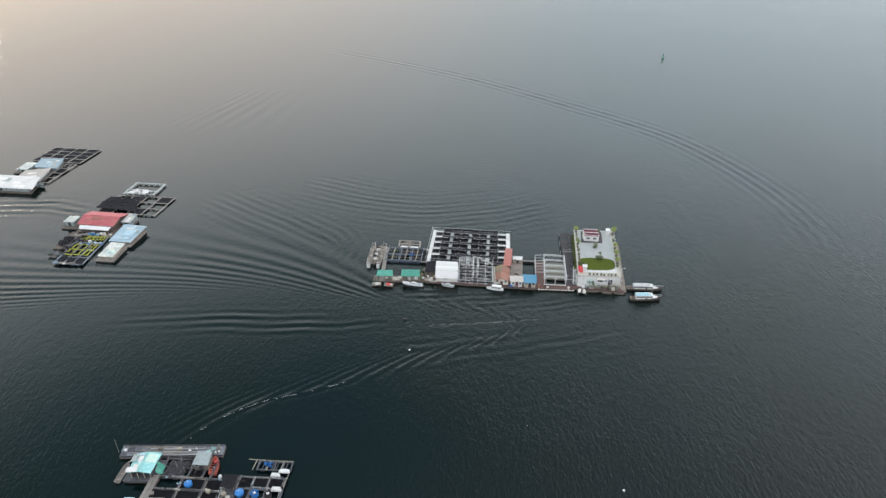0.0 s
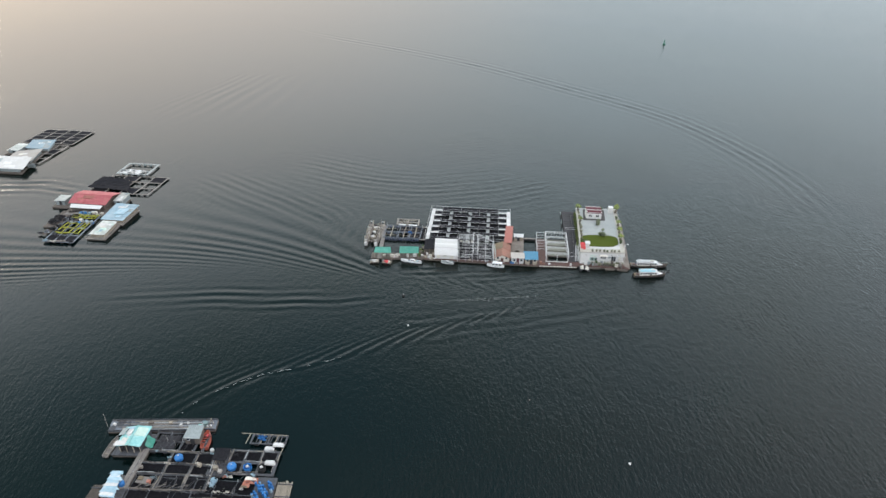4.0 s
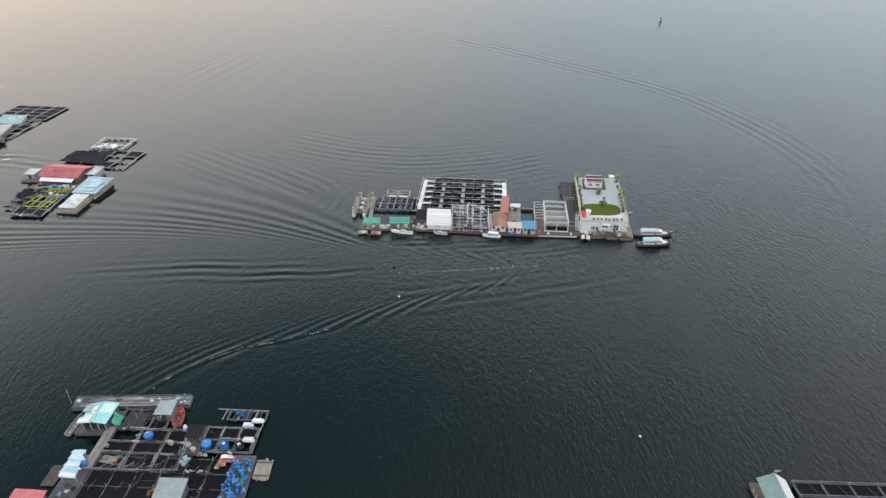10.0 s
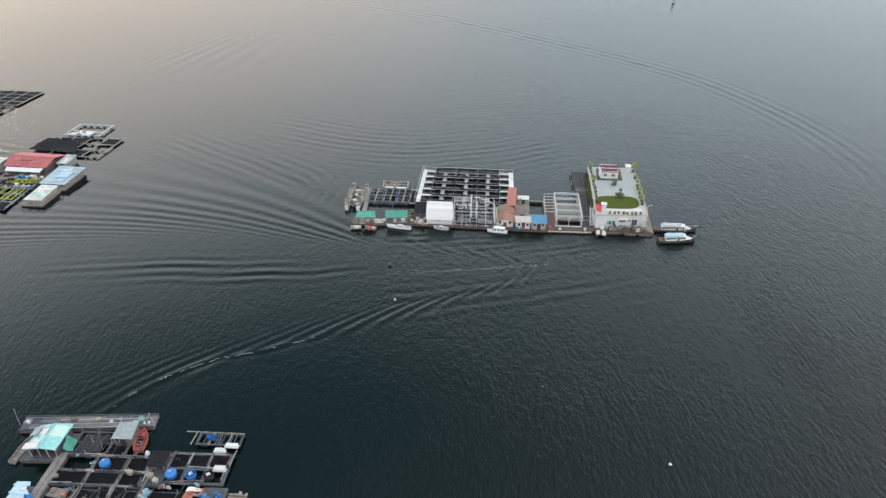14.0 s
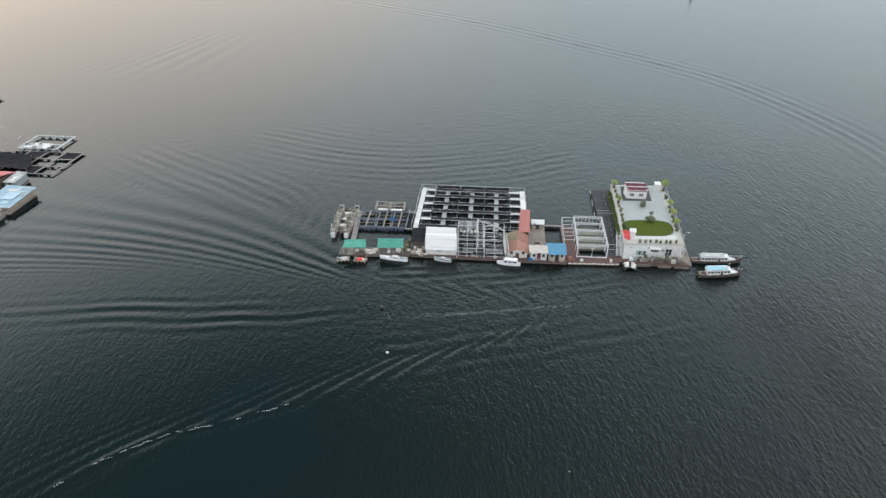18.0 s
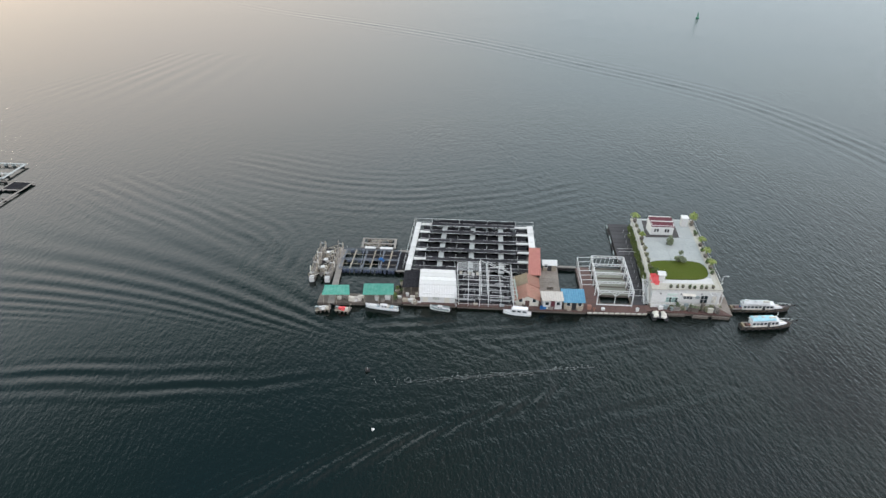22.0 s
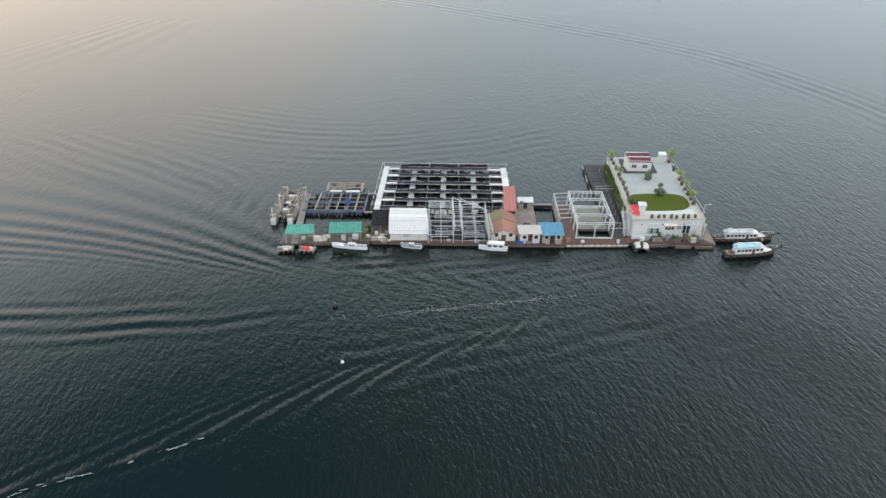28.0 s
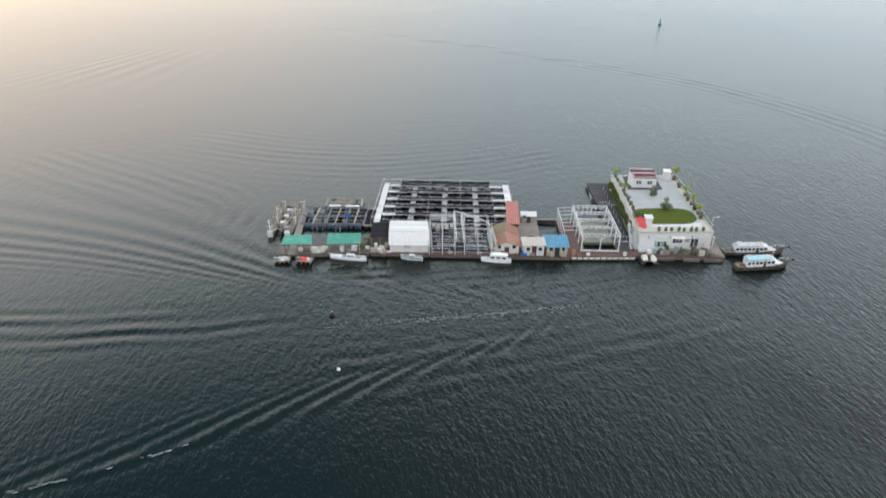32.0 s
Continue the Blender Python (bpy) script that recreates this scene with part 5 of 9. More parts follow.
def steel_frame_hall():
    """An unroofed hall of thin white steel over black pens."""
    t = thing("steel_frame_hall", (17.3, -46, 0.5), "unroofed white steel frame hall over dark pens", "steel frame")
    K = 0.03
    X = lambda x, y: x + K * (y + 46)
    xs = [10.9, 13.6, 16.2, 18.2, 21.0, 23.9]
    ys = [-55.6, -52.6, -49.8, -46.6, -43.6, -40.4, -36.0]
    for j, y in enumerate(ys):
        for i, x in enumerate(xs):
            hgt = 4.1 if 2 <= i <= 3 else 3.5
            if (i + j) % 2 == 0 or i in (0, 5) or j in (0, 6):
                part("post", tube(B(), (X(x, y), y, 0.4), (X(x, y), y, hgt), 0.06, 6), "steel", t)
        part("cross_rail", tube(B(), (X(xs[0], y), y, 3.45), (X(xs[5], y), y, 3.45), 0.045, 6), "steel", t)
        if j in (0, 3):
            part("cross_rail", tube(B(), (X(xs[0], y), y + 0.5, 2.3), (X(xs[5], y), y + 0.5, 2.3), 0.05, 6), "steel", t)
    for i, x in enumerate(xs):
        hgt = 4.05 if 2 <= i <= 3 else 3.5
        part("long_rail", tube(B(), (X(x, -55.6), -55.6, hgt), (X(x, -36), -36, hgt), 0.048, 6), "steel", t)
    for a, c in (((18.2, -36, 4.1), (22.6, -40.4, 3.5)), ((18.2, -40.4, 4.1), (22.6, -37, 3.5)), ((21, -36, 3.5), (23.9, -43, 3.5)), ((16.4, -37, 4.7), (20.6, -38.6, 3.5))):
        part("brace", tube(B(), (X(a[0], a[1]), a[1], a[2]), (X(c[0], c[1]), c[1], c[2]), 0.08, 6), "steel", t)
    part("king_post", tube(B(), (X(16.4, -37), -37, 0.5), (X(16.4, -37), -37, 4.9), 0.1, 6), "steel", t, "tall white king post")
    part("king_post", tube(B(), (X(18.4, -43), -43, 0.5), (X(18.4, -43), -43, 4.7), 0.08, 6), "steel", t)
    for j, (y, w) in enumerate(((-54.4, 0.9), (-49.6, 1.0), (-45.6, 1.2), (-41.2, 1.0), (-37.4, 1.2))):
        part("walkway", beam(B(), (X(10.9, y), y, 0.55), (X(24.2, y), y, 0.55), w, 0.2), "net_grey", t)
    for x, w in ((10.9, 0.8), (17.2, 1.2), (23.6, 1.0)):
        part("cross_walkway", beam(B(), (X(x, -55), -55, 0.562), (X(x, -37), -37, 0.562), w, 0.2), "net_grey", t)
    for i, (a, c) in enumerate(((11.5, 16.5), (17.9, 23.0))):
        for j, (y0, y1) in enumerate(((-53.5, -50.2), (-49, -46.3), (-44.9, -41.8), (-40.6, -38.1))):
            part("pen_net", cloth(B(), (X(a, y0), y0, 0.45), (X(c, y0), y0, 0.45), (X(c, y1), y1, 0.45), (X(a, y1), y1, 0.45), 8, 4, 0.25, 0.03, i * 4 + j), "net", t)
    part("under_net", box(B(), 10.6, 24.0, -54.95, -36.4, 0.1, 0.16), "net", t, "black netting under the pens")
    rh = random.Random(14)
    for y in (-53.2, -51.4, -50.3, -48.1, -46.9, -44.3, -42.9, -40.9, -39.4, -37.9):
        for a, c in ((11.3, 16.4), (18.1, 23.4)):
            p = a + rh.uniform(0, 1.6)
            q = c - rh.uniform(0, 1.6)
            for dy in (0, 0.22)[: rh.choice((1, 2, 2))]:
                part("rack_pipe", tube(B(), (X(p, y), y + dy, 1.15), (X(q, y), y + dy + rh.uniform(-0.1, 0.1), 1.15), 0.05, 5), rh.choice(["steel", "galv", "galv"]), t)
            for x in (p + 0.2, q - 0.2):
                part("rack_leg", tube(B(), (X(x, y), y + 0.1, 0.5), (X(x, y), y + 0.1, 1.2), 0.045, 5), "galv", t)
    for k in range(9):
        y = -40.2 + k * 0.52
        part("grating_bar", beam(B(), (X(11.0, y), y, 3.62), (X(16.1, y), y, 3.62), 0.1, 0.05), "galv", t)
    for x in (16.5, 17.9):
        part("spine_beam", beam(B(), (X(x, -55.4), -55.4, 3.62), (X(x, -36.2), -36.2, 3.62), 0.14), "steel", t)
    for k in range(14):
        y = -55.0 + k * 1.42
        part("spine_rung", tube(B(), (X(16.5, y), y, 3.6), (X(17.9, y), y, 3.6), 0.04, 5), "galv", t)
    for k in range(5):
        x, y = 11.4 + k * 1.0, -38.6 - 0.4 * (k % 2)
        part("hanging_frame", box(B(), X(x, y), X(x, y) + 0.7, y, y + 0.06, 1.3, 2.2), "white" if k % 2 else "wall", t)
    for k in range(6):
        x = 11.2 + k * 2.45
        part("rail_panel", tube(B(), (x, -55.65, 1.3), (x + 2.3, -55.65, 1.3), 0.04, 5), "steel", t)
    for i in range(9):
        x, y = X(12.2 + (i * 1.37) % 10.5, -41), -38.4 - (i * 2.3) % 14
        part("rope_line", tube(B(), (x, y, 1.9), (x + 2.4, y - 0.2, 1.7), 0.05, 5), "galv", t)
    part("hung_net", cloth(B(), (X(12, -43.2), -43.2, 1.1), (X(20, -43.2), -43.2, 1.1), (X(20, -43.3), -43.3, 1.9), (X(12, -43.3), -43.3, 1.9), 14, 2, 0.25, 0.03, 3), "net_grey", t)
    return t


steel_frame_hall()


def scaffold_tower(x, y0, y1, height, label):
    t = thing("scaffold_stair", (x, (y0 + y1) / 2, 0.66), label, "scaffold", "scaffolds by the steel hall")
    n = 5
    for i in range(n + 1):
        y = y0 + (y1 - y0) * i / n
        for s in (-0.4, 0.4):
            part("upright", tube(B(), (x + s, y, 0.66), (x + s, y, height), 0.05, 5), "steel", t)
        for z in (1.3, 2.1, 2.9, height - 0.1):
            part("rung", tube(B(), (x - 0.4, y, z), (x + 0.4, y, z), 0.04, 5), "steel", t)
    for i in range(n):
        a, c = y0 + (y1 - y0) * i / n, y0 + (y1 - y0) * (i + 1) / n
        part("diagonal", tube(B(), (x - 0.4, a, 0.7), (x - 0.4, c, height - 0.2), 0.04, 5), "steel", t)
        part("mesh_panel", box(B(), x + 0.42, x + 0.45, a + 0.1, c - 0.1, 1.0 + 0.3 * (i % 2), height - 0.5), "mint", t)
    return t


scaffold_tower(24.0, -55.2, -44.5, 4.0, "white scaffold stair with pale green mesh panels")
scaffold_tower(10.75, -55.0, -42.0, 3.6, "narrow white scaffold with pale green mesh panels")

# terracotta house: newer front half, older rusty back half
hut("tiled_house", [(24.0, -54.6), (29.6, -54.4), (30.0, -47.1), (24.3, -47.1)], 0.68, 2.1, 3.3, "brick", "wall", "cream house under a terracotta gable roof", "house", windows=2, door_mat="deck")
hut("tiled_house", [(24.3, -47.0), (30.1, -47.0), (30.4, -41.0), (24.6, -41.0)], 0.6, 2.2, 3.4, "rust", "wall", "old house half under a rust-brown gable roof", "house", windows=0, door=False, roof2="brick")
hut("long_red_shed", [(28.2, -40.6), (31.0, -40.6), (32.5, -23.6), (29.8, -23.6)], 0.6, 3.0, 3.3, "rose", "wood", "long narrow shed under a red single-slope roof", "shed", axis="m", windows=0, door=False, open_front=True)
plank_deck("shed_raft", [(27.9, -43.1), (31.2, -43.1), (33.0, -23.0), (29.4, -23.0)], 0.6, "wood_dark", "dark raft carrying the long red shed", 8, along=False)
plank_deck("house_raft", [(23.9, -50.0), (30.2, -50.0), (30.6, -43.1), (24.2, -43.1)], 0.6, "wood_dark", "dark raft under the old tiled house", 6, along=False)
hut("white_hut", [(32.4, -33.2), (35.9, -33.0), (36.2, -29.8), (32.6, -29.9)], 0.95, 2.5, 2.75, "sheet", "wood_pale", "small hut with a flat white roof", axis="m", windows=1, door=True)
solid("brown_tarpaulin", leaves(B(), (33.0, -44.5, 1.15), (0.8, 0.5, 0.3), 90, 0.3, random), "wood_dark", (33.0, -44.5, 0.95), "heap of brown tarpaulin scraps on the yard deck", "tarpaulin")
hut("cream_shed", [(30.1, -55.8), (34.7, -55.5), (34.8, -51.3), (30.1, -51.5)], 0.68, 2.85, 3.3, "dusty", "white", "white shed with a dusty pinkish roof and red door", "shed", axis="m", windows=2, door_mat="maroon")
hut("blue_shed", [(34.9, -55.7), (39.6, -55.5), (40.0, -49.2), (35.0, -49.4)], 0.68, 2.6, 3.2, "blue", "wood_pale", "timber shed under a bright blue sheet roof", "shed", axis="m", windows=2)
clutter("storage_tub", 0.7, [(30.6, -55.4, 0.8, 0.6, 0.6, "plastic", "box"), (29.9, -55.6, 0.7, 0.6, 0.6, "plastic", "tub"), (36.2, -55.6, 0.9, 0.7, 0.7, "wood_pale", "box"), (38.6, -55.6, 1.1, 0.8, 0.7, "wood_pale", "box"), (40.9, -54.6, 0.9, 0.7, 0.9, "brick", "box"), (41.9, -55.3, 0.7, 0.7, 0.6, "brick", "tub"), (44.0, -54.9, 0.7, 0.5, 0.5, "white", "box"), (51.8, -54.8, 0.8, 0.8, 0.7, "white", "tub")], "worn * on the quay deck", rc)


def portal_house():
    """White steel portal frames over an open pool, with a lean-to of bare rafters."""
    t = thing("portal_frame", (47.4, -41, 0.7), "bare white steel portal frame over a green-grey pool", "steel frame")
    n = 5
    for i in range(n):
        v = i / (n - 1)
        y = -52.2 + 22.2 * v
        xl, xr = 43.0 + 1.7 * v, 51.0 + 1.7 * v
        for x in (xl, xr):
            part("column", beam(B(), (x, y, 0.5), (x, y, 4.4), 0.2), "steel", t)
        part("truss_top", beam(B(), (xl, y, 4.4), (xr, y, 4.4), 0.16), "steel", t)
        part("truss_bottom", beam(B(), (xl, y, 3.95), (xr, y, 3.95), 0.12), "steel", t)
        for k in range(8):
            xa, xb = xl + (xr - xl) * k / 8, xl + (xr - xl) * (k + 1) / 8
            za, zb = (3.95, 4.4) if k % 2 else (4.4, 3.95)
            part("web", beam(B(), (xa, y, za), (xb, y, zb), 0.07), "steel", t)
        for x, s in ((xl, 1), (xr, -1)):
            part("knee_brace", beam(B(), (x, y, 3.0), (x + s * 1.1, y, 3.95), 0.1), "steel", t)
        if i in (0,):
            m = (xl + xr) / 2
            part("column", beam(B(), (m, y, 0.5), (m, y, 3.95), 0.16), "steel", t)
            for s in (-1, 1):
                part("knee_brace", beam(B(), (m, y, 3.0), (m + s, y, 3.95), 0.1), "steel", t)
            part("sill_beam", beam(B(), (xl, y, 0.86), (xr, y, 0.86), 0.2), "steel", t)
    for dx in (0, 8.0):
        a, c = (43.0 + dx, -52.2), (44.7 + dx, -30.0)
        for z, w in ((4.4, 0.16), (3.5, 0.12)):
            part("eave_beam", beam(B(), (*a, z), (*c, z), w), "steel", t)
        for k in range(12):
            p, q = Vector((*a, 0)).lerp(Vector((*c, 0)), k / 12), Vector((*a, 0)).lerp(Vector((*c, 0)), (k + 1) / 12)
            za, zb = (3.5, 4.4) if k % 2 else (4.4, 3.5)
            part("web", beam(B(), (p.x, p.y, za), (q.x, q.y, zb), 0.08), "steel", t)
    for i in range(7):
        v = 0.22 + 0.78 * i / 6
        y = -52.2 + 22.6 * v
        xr = 43.0 + 1.7 * v
        part("lean_to_rafter", beam(B(), (xr - 3.4, y, 3.6), (xr, y, 3.8), 0.11), "steel", t)
        part("lean_to_post", beam(B(), (xr - 3.35, y, 0.65), (xr - 3.35, y, 3.6), 0.1), "steel", t)
    part("lean_to_plate", beam(B(), (39.98, -47.2, 3.62), (41.3, -29.6, 3.62), 0.12), "steel", t)
    for k in range(6):
        x = 46.2 + k * 1.05
        part("hanger", tube(B(), (x, -30.3, 4.3), (x - 0.5, -31.4, 3.0), 0.05, 5), "steel", t)
    return t


portal_house()
pool = thing("pool_frame", (47.6, -40, 0.0), "thin dark pool edging under the steel portals", "pool")
for y in (-51.0, -46.2, -40.8, -35.4, -29.2):
    s0 = 0.07 * (y + 51)
    part("edge_beam", beam(B(), (43.9 + s0, y, 0.45), (51.3 + s0, y, 0.45), 0.2, 0.5), "wood_dark", pool)
for x in (43.9, 51.3):
    part("side_beam", beam(B(), (x, -51.0, 0.44), (x + 0.07 * 21.8, -29.2, 0.44), 0.3, 0.54), "wood_dark", pool)
for i, (y0, y1) in enumerate(((-50.9, -46.35), (-46.1, -40.95), (-40.7, -35.55), (-35.3, -29.4))):
    s0, s1 = 0.07 * (y0 + 51), 0.07 * (y1 + 51)
    if i in (1, 2, 3):
        part("pool_liner", cloth(B(), (44.05 + s0, y0, 0.48), (51.15 + s0, y0, 0.48), (51.15 + s1, y1, 0.48), (44.05 + s1, y1, 0.48), 6, 5, 0.02, 0.03, i), "liner", pool, "olive-grey pool cover")

# ---- the white house on its barge ----
HQ = [(55.5, -50.4), (72.0, -49.4), (77.9, 2.4), (60.5, 1.4)]
ROOF = 4.3


def roof_house():
    t = thing("white_house", (65, -27, 0), "white flat-roofed house on a barge with a roof garden", "house")
    part("barge_hull", prism(B(), HQ, -0.5, 0.95), "white", t, "white barge hull")
    part("barge_fender", prism(B(), [quad_at(HQ, u, v) for u, v in ((-0.02, -0.004), (1.02, -0.004), (1.02, 0.004), (-0.02, 0.004))], 0.35, 0.75), "wood", t)
    w = inset(HQ, 0.015, 0.004)
    names = ("front_wall", "side_wall", "back_wall", "side_wall")
    for i in range(4):
        a, b2 = Vector((*w[i], 0)), Vector((*w[(i + 1) % 4], 0))
        n = Vector((b2.y - a.y, a.x - b2.x, 0)).normalized() * 0.25
        part(names[i], prism(B(), [a.xy, b2.xy, (b2 - n).xy, (a - n).xy], 0.95, ROOF - 0.3), "white", t)
    part("roof_slab", prism(B(), HQ, ROOF - 0.3, ROOF), "white", t)
    # paving slabs
    for i in range(5):
        for j in range(14):
            q = [quad_at(HQ, u, v) for u, v in ((0.09 + 0.164 * i, 0.15 + 0.06 * j), (0.09 + 0.164 * (i + 1) - 0.0008, 0.15 + 0.06 * j), (0.09 + 0.164 * (i + 1) - 0.0008, 0.15 + 0.06 * (j + 1) - 0.0004), (0.09 + 0.164 * i, 0.15 + 0.06 * (j + 1) - 0.0004))]
            part("paving_slab", prism(B(), q, ROOF - 0.02, ROOF + 0.05), "concrete", t)
    for u0, u1, v0, v1 in ((0.012, 0.0885, 0.08, 0.995), (0.9115, 0.988, 0.08, 0.995)):
        part("terrace_strip", prism(B(), [quad_at(HQ, u, v) for u, v in ((u0, v0), (u1, v0), (u1, v1), (u0, v1))], ROOF - 0.02, ROOF + 0.035), "terrace", t, "beige planted edge strip")
    part("front_strip", prism(B(), [quad_at(HQ, u, v) for u, v in ((0.012, 0.008), (0.988, 0.008), (0.988, 0.0795), (0.012, 0.0795))], ROOF - 0.02, ROOF + 0.03), "terrace", t, "beige strip behind the front parapet")
    # parapets
    for u0, u1, v0, v1 in ((0.0, 1.0, 0.0, 0.006), (0.0, 0.012, 0.006, 1.0), (0.988, 1.0, 0.006, 1.0)):
        q = [quad_at(HQ, a, b2) for a, b2 in ((u0, v0), (u1, v0), (u1, v1), (u0, v1))]
        part("parapet", prism(B(), q, ROOF, ROOF + 0.2), "terrace", t)
    for s, u in (("l", 0.004), ("r", 0.996)):
        a, c = quad_at(HQ, u, 0.03), quad_at(HQ, u, 0.99)
        part("hand_rail", tube(B(), (*a, ROOF + 1.05), (*c, ROOF + 1.05), 0.04, 5), "steel", t)
    # lawn, a pill shape across the roof
    pts = []
    for k in range(28):
        a = math.tau * k / 28
        cu, su = math.cos(a), math.sin(a)
        e = 0.5
        pts.append(quad_at(HQ, 0.462 + 0.435 * math.copysign(abs(cu) ** e, cu), 0.243 + 0.12 * math.copysign(abs(su) ** 0.75, su)))
    part("lawn", prism(B(), pts, ROOF + 0.02, ROOF + 0.13), "grass", t, "oval green lawn")
    # facade openings
    f0, f1 = w[0], w[1]
    def front(u):
        return f0[0] + (f1[0] - f0[0]) * u, f0[1] + (f1[1] - f0[1]) * u
    for u, half, z0, z1, mat in ((0.30, 1.35, 1.2, 2.45, "teal"), (0.53, 1.05, 2.0, 3.1, "dark"), (0.77, 0.85, 0.97, 3.0, "dark"), (0.92, 0.55, 1.0, 2.9, "wall")):
        x, y = front(u)
        wd = part("door" if z0 < 1.1 else "window", box(B(), x - half, x + half, y - 0.1, y + 0.1, z0, z1), "mint" if mat == "teal" else "white", t)
        m = 4 if mat == "teal" else 3 if z0 > 1.5 else 2
        for k in range(m):
            xa, xb = x - half + 2 * half * (k + 0.08) / m, x - half + 2 * half * (k + 0.92) / m
            zm = (z0 + z1) / 2
            for za, zb in ((z0 + 0.08, zm - 0.04), (zm + 0.04, z1 - 0.08)):
                part("pane", box(B(), xa, xb, y - 0.14, y - 0.06, za, zb), "sage" if mat == "teal" and k % 2 == 0 else "glass" if mat in ("teal", "dark") else mat, wd)
    x, y = front(0.30)
    board = part("name_board", box(B(), x - 1.5, x + 1.4, y - 0.12, y + 0.05, 2.65, 3.5), "white", t, "white board with faded green bars")
    for k in range(4):
        part("faded_bar", box(B(), x - 1.3 + 0.2 * (k % 2), x - 0.2 + 0.45 * k, y - 0.15, y - 0.1, 2.75 + 0.18 * k, 2.85 + 0.18 * k), "mint", board)
    x, y = front(0.53)
    part("awning", sheet(B(), (x - 1.5, y - 1.0, 3.15), (x + 1.5, y - 1.0, 3.15), (x + 1.5, y - 0.05, 3.4), (x - 1.5, y - 0.05, 3.4), 0.4, 0.03), "wall", t)
    part("air_conditioner", box(B(), x + 1.7, x + 2.6, y - 0.45, y - 0.05, 2.3, 2.95), "grey", t)
    # terrace with a low white wall before the front, open on the landing side
    t0, t1 = front(-0.02), front(1.02)
    part("terrace_floor", prism(B(), [(t0[0] + 0.1, t0[1] - 1.7), (t1[0] - 0.1, t1[1] - 1.5), (t1[0] - 0.1, t1[1] - 0.02), (t0[0] + 0.1, t0[1] - 0.02)], 0.3, 0.9), "terrace", t)
    for u0, u1 in ((-0.02, 0.20), (0.21, 0.42), (0.43, 0.60)):
        p, q = front(u0), front(u1)
        part("terrace_wall", prism(B(), [(p[0], p[1] - 1.95), (q[0], q[1] - 1.95), (q[0], q[1] - 1.72), (p[0], p[1] - 1.72)], 0.0, 1.45), "white", t)
    for k in range(5):
        p = front(0.63 + 0.075 * k)
        part("terrace_post", beam(B(), (p[0], p[1] - 1.6, 0.6), (p[0], p[1] - 1.6, 1.7), 0.08), "steel", t)
        if k < 4:
            q = front(0.63 + 0.075 * (k + 1))
            part("terrace_rail", tube(B(), (p[0], p[1] - 1.6, 1.68), (q[0], q[1] - 1.6, 1.68), 0.035, 5), "steel", t)
    # pergola at the east corner
    for u in (0.84, 0.92, 1.0):
        p = front(u)
        part("pergola_post", beam(B(), (p[0], p[1] - 1.5, 0.85), (p[0], p[1] - 1.5, 3.6), 0.14), "white", t)
        part("pergola_beam", beam(B(), (p[0], p[1] - 1.8, 3.66), (p[0], p[1] - 0.05, 3.66), 0.14), "white", t)
    p, q = front(0.82), front(1.02)
    part("pergola_plate", beam(B(), (p[0], p[1] - 1.5, 3.52), (q[0], q[1] - 1.5, 3.52), 0.12), "white", t)
    for k in range(3):
        p = front(0.12 + 0.3 * k)
        part("wall_lamp", box(B(), p[0] - 0.1, p[0] + 0.1, p[1] - 0.22, p[1] - 0.05, 3.2, 3.5), "dark", t)
    p, q = front(0.0), front(1.0)
    part("cornice", prism(B(), [(p[0] - 0.15, p[1] - 0.2), (q[0] + 0.15, q[1] - 0.2), (q[0] + 0.15, q[1] - 0.02), (p[0] - 0.15, p[1] - 0.02)], ROOF - 0.34, ROOF - 0.12), "wall", t)
    for k in range(5):
        x, y = quad_at(HQ, 0.012, 0.16 + 0.18 * k)
        part("window", box(B(), x - 0.05, x + 0.6, y - 0.8, y + 0.8, 1.7, 2.9), "glass", t)
    return t


roof_house()


def roof_cabin():
    t = thing("roof_cabin", (66.1, -9.4, ROOF + 0.14), "small white cabin with two maroon roof bands", "cabin")
    x0, x1, y0, y1 = 63.1, 69.1, -12.1, -6.9
    z = ROOF + 0.14
    part("front_wall", box(B(), x0, x1, y0, y0 + 0.18, z, z + 2.7), "white", t)
    part("back_wall", box(B(), x0, x1, y1 - 0.18, y1, z, z + 3.1), "white", t)
    for x in (x0, x1 - 0.18):
        part("side_wall", prism(B(), rect(x, x + 0.18, y0 + 0.18, y1 - 0.18), z, [z + 2.9, z + 2.9, z + 3.3, z + 3.3]), "white", t)
    part("roof", sheet(B(), (x0 - 0.1, y0 - 0.4, z + 2.45), (x1 + 0.1, y0 - 0.4, z + 2.45), (x1 + 0.1, y0 + 1.9, z + 3.15), (x0 - 0.1, y0 + 1.9, z + 3.15), 0.5, 0.05), "maroon", t)
    part("roof", sheet(B(), (x0 - 0.1, y0 + 2.35, z + 3.1), (x1 + 0.1, y0 + 2.35, z + 3.1), (x1 + 0.1, y1 - 0.5, z + 3.55), (x0 - 0.1, y1 - 0.5, z + 3.55), 0.5, 0.05), "maroon", t)
    part("ridge_wall", box(B(), x0, x1, y0 + 1.95, y0 + 2.3, z + 2.6, z + 3.32), "white", t)
    part("back_parapet", box(B(), x0, x1, y1 - 0.48, y1 - 0.185, z + 2.7, z + 3.75), "white", t)
    for x in (64.6, 67.4):
        w = part("window", box(B(), x - 0.65, x + 0.65, y0 - 0.05, y0 + 0.1, z + 0.8, z + 1.8), "white", t)
        for s in (-0.33, 0.33):
            part("pane", box(B(), x + s - 0.25, x + s + 0.25, y0 - 0.08, y0, z + 0.88, z + 1.72), "dark", w)
    return t


